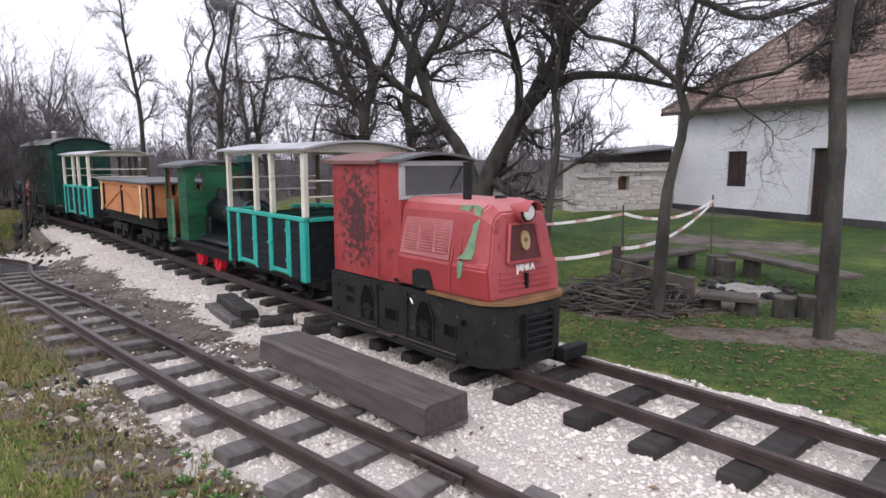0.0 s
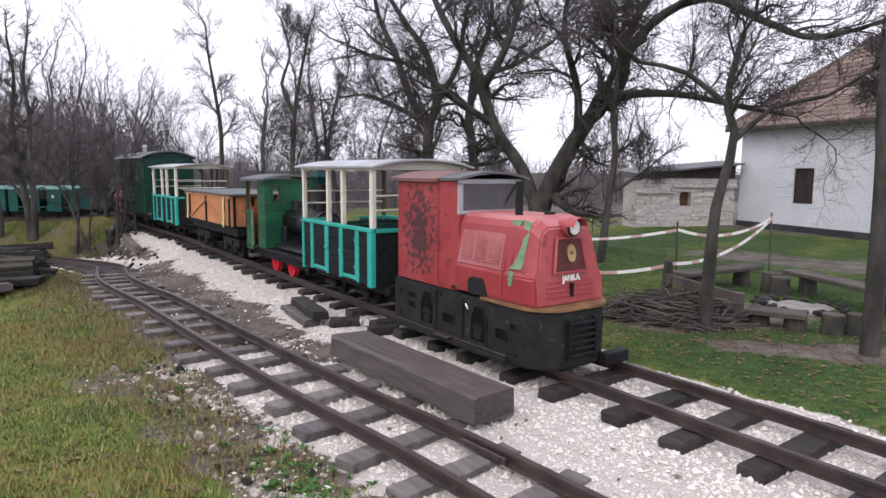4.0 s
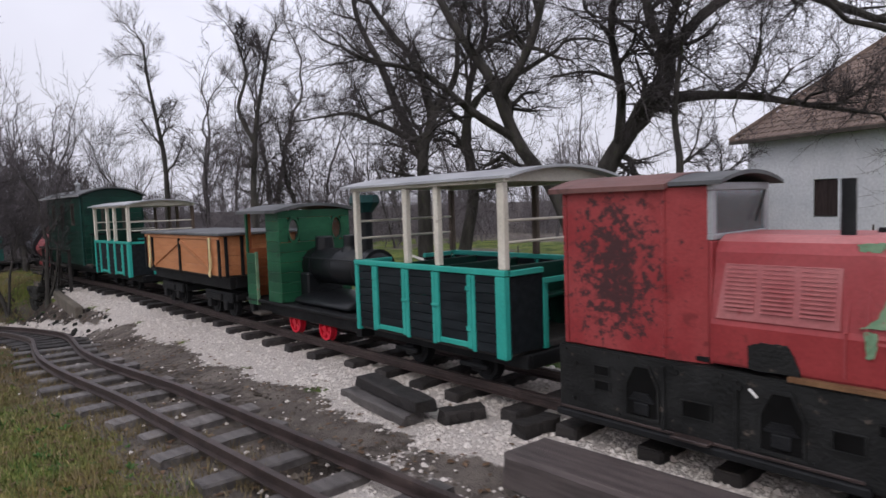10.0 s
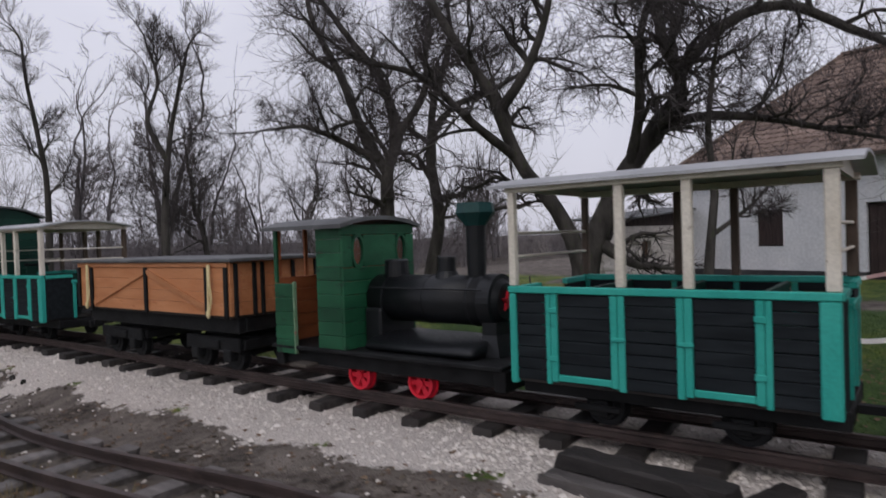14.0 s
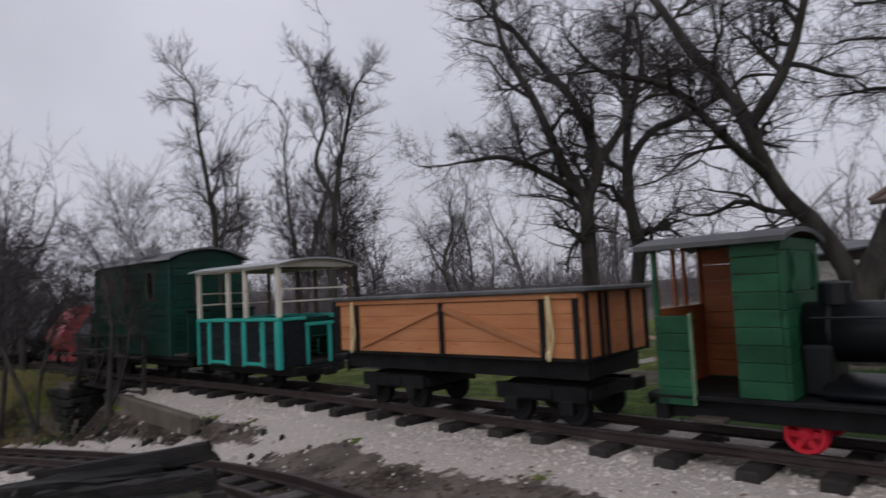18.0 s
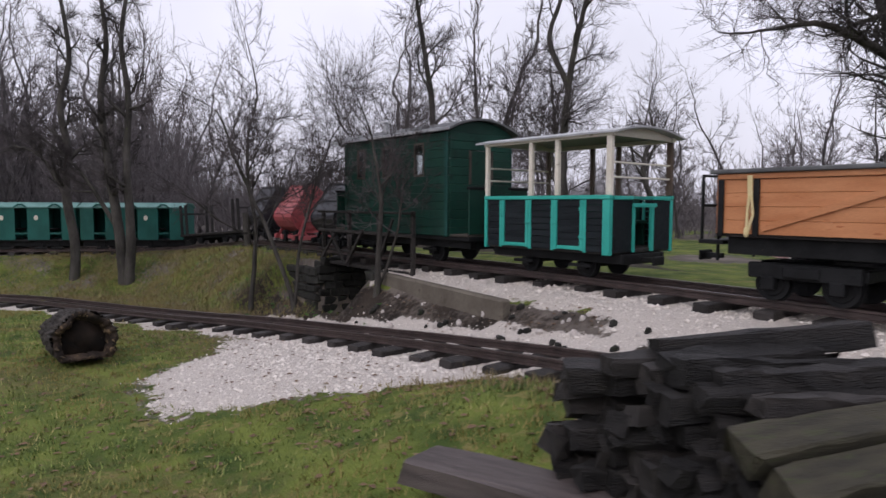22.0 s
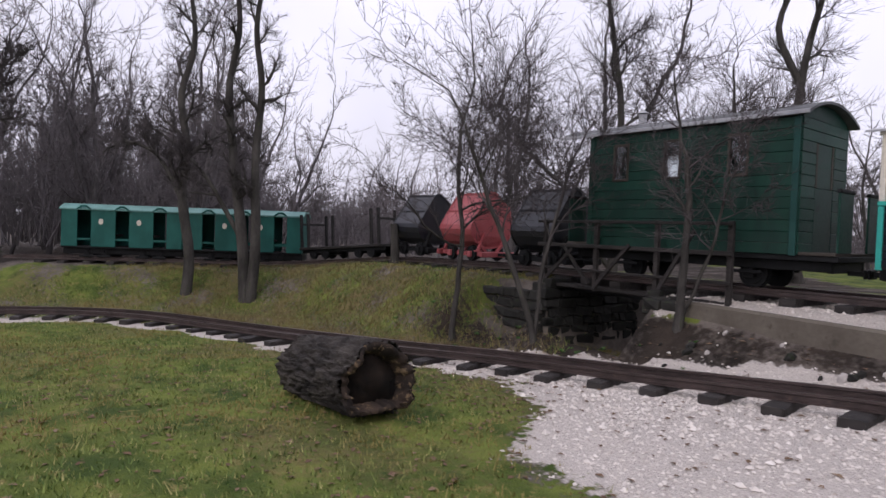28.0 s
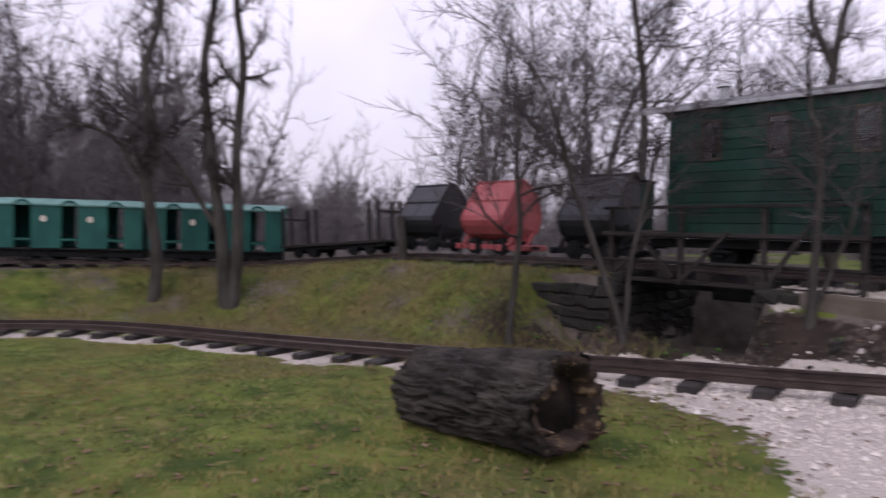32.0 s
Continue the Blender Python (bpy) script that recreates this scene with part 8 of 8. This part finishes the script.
# thicket of bare shrubs behind everything
def prisms(name, p, q, r, mat):
    """Slim pointed prisms from points p to points q, as one mesh."""
    d = q - p
    d /= np.linalg.norm(d, axis=1)[:, None] + 1e-9
    u = np.cross(d, np.array([0.31, 0.87, 0.38]))
    u *= (r / (np.linalg.norm(u, axis=1) + 1e-9))[:, None]
    w = np.cross(d, u)
    v = np.stack([p + u, p - 0.5 * u + 0.87 * w, p - 0.5 * u - 0.87 * w, q], 1).reshape(-1, 3)
    b = (np.arange(len(p)) * 4)[:, None]
    f = np.concatenate([b + np.array([0, 1, 3]), b + np.array([1, 2, 3]), b + np.array([2, 0, 3])], 1).reshape(-1, 3)
    me = bpy.data.meshes.new(name)
    me.vertices.add(len(v))
    me.vertices.foreach_set("co", v.astype(np.float32).ravel())
    me.loops.add(f.size)
    me.loops.foreach_set("vertex_index", f.astype(np.int32).ravel())
    me.polygons.add(len(f))
    me.polygons.foreach_set("loop_start", np.arange(0, f.size, 3, dtype=np.int32))
    me.update(calc_edges=True)
    me.materials.append(M[mat])
    return new(name, me)


rnd = random.Random(9)
shrubs = []
while len(shrubs) < 780:
    left = rnd.random() < 0.55
    yaw = radians(rnd.uniform(20, 82) if left else rnd.uniform(-68, 24))
    r = 17 + 36 * rnd.random() ** 0.8
    x, y = -7 - r * math.sin(yaw), 8 + r * math.cos(yaw)
    s, n = sn(x, y)
    if n > 14 or (s < 36 and -8.2 < n) or (x > 0.0 and y < 30) or (3 < x < 24 and y < 38) or (s > 20 and n < 5 and to_line(Vector((s, n)), UP_LINE) > -2.6):
        continue
    far = math.degrees(math.atan2(-13.6 - x, y - 9.0))
    shrubs.append((x, y, 0.1, rnd.uniform(2.6, 5.6) if far > 24 else rnd.uniform(1.3, 3.0)))
gen = np.random.default_rng(4)
c = np.repeat(np.array(shrubs), 7, 0)
k = len(c)
foot = c[:, :3] + np.c_[gen.normal(0, 0.35, (k, 2)), np.full(k, -0.2)]
lean = gen.normal(0, 0.22, (k, 3)) * [1, 1, 0] + [0, 0, 1]
tall = c[:, 3] * gen.uniform(0.55, 1.1, k)
mid = foot + lean * (tall * 0.5)[:, None]
tip = mid + (lean + gen.normal(0, 0.2, (k, 3)) * [1, 1, 0.3]) * (tall * 0.5)[:, None]
P, Q, R = [foot, mid], [mid + (tip - mid) * 0.4, tip], [np.full(k, 0.028), np.full(k, 0.017)]
w = gen.uniform(0.15, 1.0, (k, 9, 1))
on = np.where(w < 0.5, foot[:, None] + (mid - foot)[:, None] * w * 2, mid[:, None] + (tip - mid)[:, None] * (w * 2 - 1)).reshape(-1, 3)
go = gen.normal(0, 0.6, (len(on), 3)) + [0, 0, 0.8]
out = on + go * (np.repeat(tall, 9) * gen.uniform(0.10, 0.24, len(on)))[:, None]
P, Q, R = P + [on], Q + [out], R + [np.full(len(on), 0.0145)]
w = gen.uniform(0.2, 0.95, (len(on), 2, 1))
on2 = (on[:, None] + (out - on)[:, None] * w).reshape(-1, 3)
out2 = on2 + (np.repeat(out - on, 2, 0) * 0.45 + gen.normal(0, 0.16, (len(on2), 3)) + [0, 0, 0.12])
P, Q, R = P + [on2], Q + [out2], R + [np.full(len(on2), 0.0105)]
# the thicket's twigs are paled for haze as well
thicket = prisms("undergrowth", np.concatenate(P), np.concatenate(Q), np.concatenate(R), "haze_twig")
tagged(thicket, "dense leafless undergrowth of thin grey-brown stems", "undergrowth", kind="stuff")


# ---- loose ballast stones, grass, weeds and fallen leaves ----
def scatter(name, mat, points, shape, label, category):
    """One joined mesh of many small pieces; shape gives vertices and faces for a point."""
    vs, fs = [], []
    for p in points:
        v, f = shape(p)
        b = len(vs)
        vs += v
        fs += [tuple(i + b for i in q) for q in f]
    ob = pydata(name, vs, fs, mat)
    ob.matrix_world = PLAN
    return tagged(ob, label, category, kind="stuff")


rnd = random.Random(21)
OCT = [(1, 0, 0), (-1, 0, 0), (0, 1, 0), (0, -1, 0), (0, 0, 1), (0, 0, -1)]
OCF = [(0, 2, 4), (2, 1, 4), (1, 3, 4), (3, 0, 4), (2, 0, 5), (1, 2, 5), (3, 1, 5), (0, 3, 5)]


def stone_shape(p):
    s, n, z, r = p
    a, c = rnd.uniform(0, math.tau), []
    ca, sa = math.cos(a), math.sin(a)
    for x, y, w in OCT:
        x, y, w = x * r * rnd.uniform(0.7, 1.35), y * r * rnd.uniform(0.6, 1.2), w * r * rnd.uniform(0.5, 0.95)
        x, w = x + w * rnd.uniform(-0.5, 0.5), w
        c.append((s + x * ca - y * sa, n + x * sa + y * ca, z + w + r * 0.15))
    return c, OCF


pts = []
tries = 0
while len(pts) < 40000 and tries < 150000:
    tries += 1
    s, n = (rnd.uniform(-1.5, 7.5) if rnd.random() < 0.6 else rnd.uniform(7.5, 20.5)), rnd.uniform(-5.9, 0.9)
    g = cover(s, n)[0]
    if rnd.random() < g * g * 1.0:
        pts.append((s, n, ground(s, n), rnd.uniform(0.006, 0.017) if rnd.random() < 0.95 else rnd.uniform(0.017, 0.036)))
# strays thrown out over mud and grass
for q in range(900):
    s = rnd.uniform(-1, 20)
    n = lerp(s, LOWER_SN) + rnd.uniform(-1.3, 0.9) * rnd.random()
    pts.append((s, n, ground(s, n), rnd.uniform(0.008, 0.026)))
scatter("ballast", "gravel", pts, stone_shape, "white crushed limestone ballast strewn round the sleepers", "ballast")


pts = []
for q in range(9000):
    s = rnd.uniform(-1.5, 16)
    n = lerp(s, LOWER_SN) + (rnd.uniform(-1.9, 0.2) if rnd.random() < 0.6 else rnd.uniform(0.35, 1.3))
    g, mud, d = cover(s, n)
    if rnd.random() < mud and g < 0.6:
        pts.append((s, n, ground(s, n) - 0.004, rnd.uniform(0.006, 0.02) if rnd.random() < 0.9 else rnd.uniform(0.02, 0.04)))
scatter("mud_clods", "clod", pts, stone_shape, "brown clods and small stones on the mud", "soil")

# grass as slim leaning blades, in tufts over the meadow
GZ = np.array([v[2] for v in verts]).reshape(len(gs), len(gn))
GC = np.array(cols).reshape(len(gs), len(gn), 3)
GS, GN = np.array(gs), np.array(gn)


def on_ground(s, n):
    """Height and cover of the ground sheet at many plan points at once."""
    i, j = np.clip(np.searchsorted(GS, s) - 1, 0, len(GS) - 2), np.clip(np.searchsorted(GN, n) - 1, 0, len(GN) - 2)
    a, b = (s - GS[i]) / (GS[i + 1] - GS[i]), (n - GN[j]) / (GN[j + 1] - GN[j])
    z = GZ[i, j] * (1 - a) * (1 - b) + GZ[i + 1, j] * a * (1 - b) + GZ[i, j + 1] * (1 - a) * b + GZ[i + 1, j + 1] * a * b
    return z, GC[i, j]


def blades(name, mat, s, n, h, w, seed, label):
    g = np.random.default_rng(seed)
    z, k = on_ground(s, n)[0], len(s)
    a, lean = g.uniform(0, math.tau, k), g.uniform(0.1, 1.1, k) * h
    c, d = np.cos(a), np.sin(a)
    p = np.stack([s, n, z - 0.004], 1)
    side = np.stack([-d * w, c * w, np.zeros(k)], 1)
    tip = p + np.stack([c * lean, d * lean, h], 1)
    v = np.stack([p - side, p + side, tip], 1).reshape(-1, 3)
    me = bpy.data.meshes.new(name)
    me.vertices.add(len(v))
    me.vertices.foreach_set("co", v.astype(np.float32).ravel())
    me.loops.add(3 * k)
    me.loops.foreach_set("vertex_index", np.arange(3 * k, dtype=np.int32))
    me.polygons.add(k)
    me.polygons.foreach_set("loop_start", np.arange(0, 3 * k, 3, dtype=np.int32))
    me.update(calc_edges=True)
    me.materials.append(M[mat])
    ob = new(name, me)
    ob.matrix_world = PLAN
    return tagged(ob, label, "grass", kind="stuff")


gen = np.random.default_rng(5)
near = np.array([lerp(q, LOWER_SN) for q in np.arange(-5, 40, 0.25)])


def beside(s):
    return near[np.clip(((s + 5) / 0.25).astype(int), 0, len(near) - 1)]


areas = ((46000, -2.5, 9, -3.0, 2.6), (40000, 9, 31, -3.9, 5.5), (6000, 19, 31, -5.0, -3.9))
S = np.concatenate([gen.uniform(a, b, k) for k, a, b, c, d in areas])
N = np.concatenate([gen.uniform(c, d, k) for k, a, b, c, d in areas])
z, cv = on_ground(S, N)
keep = (gen.random(len(S)) > cv[:, 0] * 1.15) & (gen.random(len(S)) > cv[:, 1] * 0.62) & ((N > beside(S) + 0.5) | (S > 19) | (N < -5.5))
S, N = np.repeat(S[keep], 5), np.repeat(N[keep], 5)
S, N = S + gen.normal(0, 0.028, len(S)), N + gen.normal(0, 0.028, len(N))
blades("grass", "grass_blade", S, N, gen.uniform(0.012, 0.045, len(S)) * np.where(gen.random(len(S)) < 0.12, 1.9, 1.0) * np.where(N < beside(S) - 0.5, 1.7, 1.0), gen.uniform(0.003, 0.0072, len(S)), 6, "short damp meadow grass with yellowed tufts")
# the lawn of the yard is shorter and greener
S, N = gen.uniform(-3, 12, 26000), gen.uniform(-12.5, -5.6, 26000)
z, cv = on_ground(S, N)
keep = (gen.random(len(S)) > cv[:, 0] * 1.15) & (gen.random(len(S)) > cv[:, 1] * 0.9)
S, N = np.repeat(S[keep], 4), np.repeat(N[keep], 4)
S, N = S + gen.normal(0, 0.03, len(S)), N + gen.normal(0, 0.03, len(N))
blades("lawn_grass", "lawn_blade", S, N, gen.uniform(0.010, 0.034, len(S)), gen.uniform(0.003, 0.006, len(S)), 9, "short deep green lawn grass in the yard")
# dry stalks along the empty track and on the bank
S = np.concatenate([gen.uniform(-2, 12, 3200), gen.uniform(19.5, 31, 7000), gen.uniform(10, 16, 500)])
N = np.concatenate([beside(S[:3200]) + np.abs(gen.normal(0.75, 0.4, 3200)), gen.uniform(-3.9, -0.4, 7000), beside(S[10200:]) + gen.uniform(0.4, 1.2, 500)])
z, cv = on_ground(S, N)
keep = (gen.random(len(S)) > cv[:, 0] * 1.1) & ((S < 19) | (N < beside(S) - 0.45) | (gen.random(len(S)) < 0.15))
S, N = np.repeat(S[keep], 7), np.repeat(N[keep], 7)
S, N = S + gen.normal(0, 0.03, len(S)), N + gen.normal(0, 0.03, len(N))
blades("dry_grass", "straw", S, N, gen.uniform(0.02, 0.11, len(S)), gen.uniform(0.002, 0.0045, len(S)), 7, "straw-coloured dead grass beside the rails")


def leaf_shape(p):
    s, n, z, r = p
    a, t = rnd.uniform(0, math.tau), rnd.uniform(-0.5, 0.5)
    ca, sa = math.cos(a), math.sin(a)
    out = []
    for x, y, w in ((-1, 0, 0), (-0.1, 0.55, 0.25), (1, 0, 0.1), (-0.1, -0.55, 0.2)):
        out.append((s + r * (x * ca - y * sa), n + r * (x * sa + y * ca), z + 0.006 + r * (w + t * 0.4 * y)))
    return out, [(0, 1, 2), (0, 2, 3)]


pts = []
for q in range(13000):
    k = rnd.random()
    if k < 0.26:
        s, n = rnd.uniform(14, 30), rnd.uniform(-3.9, -0.5)
    elif k < 0.42:
        s, n = rnd.gauss(3.4, 1.5), rnd.gauss(-7.4, 1.0)
    elif k < 0.56:
        s, n = rnd.uniform(-2, 12), rnd.uniform(-3.9, -1.4)
    else:
        s, n = rnd.uniform(-2, 24), rnd.uniform(-2, 4)
    if cover(s, n)[0] > 0.7 and rnd.random() < 0.8:
        continue
    pts.append((s, n, ground(s, n), rnd.uniform(0.015, 0.04)))
scatter("fallen_leaves", "leaf_litter", pts, leaf_shape, "brown fallen leaves lying over mud and grass", "leaves")


def weed_shape(p):
    s, n, z, r = p
    vs, fs = [], []
    for i in range(7):
        a = i * math.tau / 7 + rnd.uniform(-0.3, 0.3)
        ca, sa = math.cos(a), math.sin(a)
        l, w, up = r * rnd.uniform(0.7, 1.2), r * rnd.uniform(0.18, 0.3), r * rnd.uniform(0.3, 1.1)
        b = len(vs)
        for x, y, q in ((0.05, 0, 0), (0.55, 1, 0.75), (1, 0, 0.8), (0.55, -1, 0.75)):
            vs.append((s + l * x * ca - w * y * sa, n + l * x * sa + w * y * ca, z + up * q))
        fs += [(b, b + 1, b + 2), (b, b + 2, b + 3)]
    return vs, fs


pts = []
for q in range(260):
    k = rnd.random()
    if k < 0.30:
        s, n = rnd.gauss(2.3, 0.28), rnd.gauss(-2.12, 0.14)
    elif k < 0.7:
        s, n = rnd.uniform(-1, 9), None
        n = lerp(s, LOWER_SN) + rnd.uniform(0.5, 1.1)
    elif k < 0.85:
        s, n = rnd.gauss(12.0, 0.8), rnd.gauss(-1.9, 0.3)
    else:
        s, n = rnd.uniform(17.5, 23), rnd.uniform(-3.4, -2.5)
    pts.append((s, n, ground(s, n), rnd.uniform(0.02, 0.055)))
scatter("weeds", "weed", pts, weed_shape, "low green weeds growing beside the sleepers", "weeds")

rnd = random.Random(31)
litter = thing("stone_rubble", PLAN @ pose(0, 0, 0), "pale rubble stones lying on the muddy slope", "stones")
for q in range(60):
    s = rnd.uniform(13.5, 18.4)
    n = lerp(s, LOWER_SN) - rnd.uniform(0.45, 1.1)
    bm = bmesh.new()
    r = rnd.uniform(0.025, 0.07)
    bmesh.ops.create_icosphere(bm, subdivisions=1, radius=r, matrix=pose(s, n, ground(s, n) + r * 0.2, rnd.uniform(0, 90), rnd.uniform(0, 90), 0) @ Matrix.Diagonal((1.2, 0.8, 0.6, 1)))
    part("stone", bm, "stone" if rnd.random() < 0.5 else "darkstone", litter)

edge_rubble = thing("stone_rubble", PLAN @ pose(0, 0, 0), "rough pale stones spilled along the meadow edge", "stones")
for q in range(170):
    s = rnd.uniform(-1.2, 5.6)
    n = lerp(s, LOWER_SN) + rnd.uniform(0.52, 1.12)
    bm = bmesh.new()
    r = rnd.uniform(0.015, 0.04) if rnd.random() < 0.9 else rnd.uniform(0.04, 0.065)
    bmesh.ops.create_icosphere(bm, subdivisions=1, radius=r, matrix=pose(s, n, ground(s, n) + r * 0.15, rnd.uniform(0, 90), rnd.uniform(0, 90), 0) @ Matrix.Diagonal((1.25, 0.85, 0.6, 1)))
    for v in bm.verts:
        v.co += Vector((rnd.uniform(-1, 1), rnd.uniform(-1, 1), rnd.uniform(-1, 1))) * r * 0.22
    part("stone", bm, "edge_stone" if rnd.random() < 0.8 else "darkstone", edge_rubble)
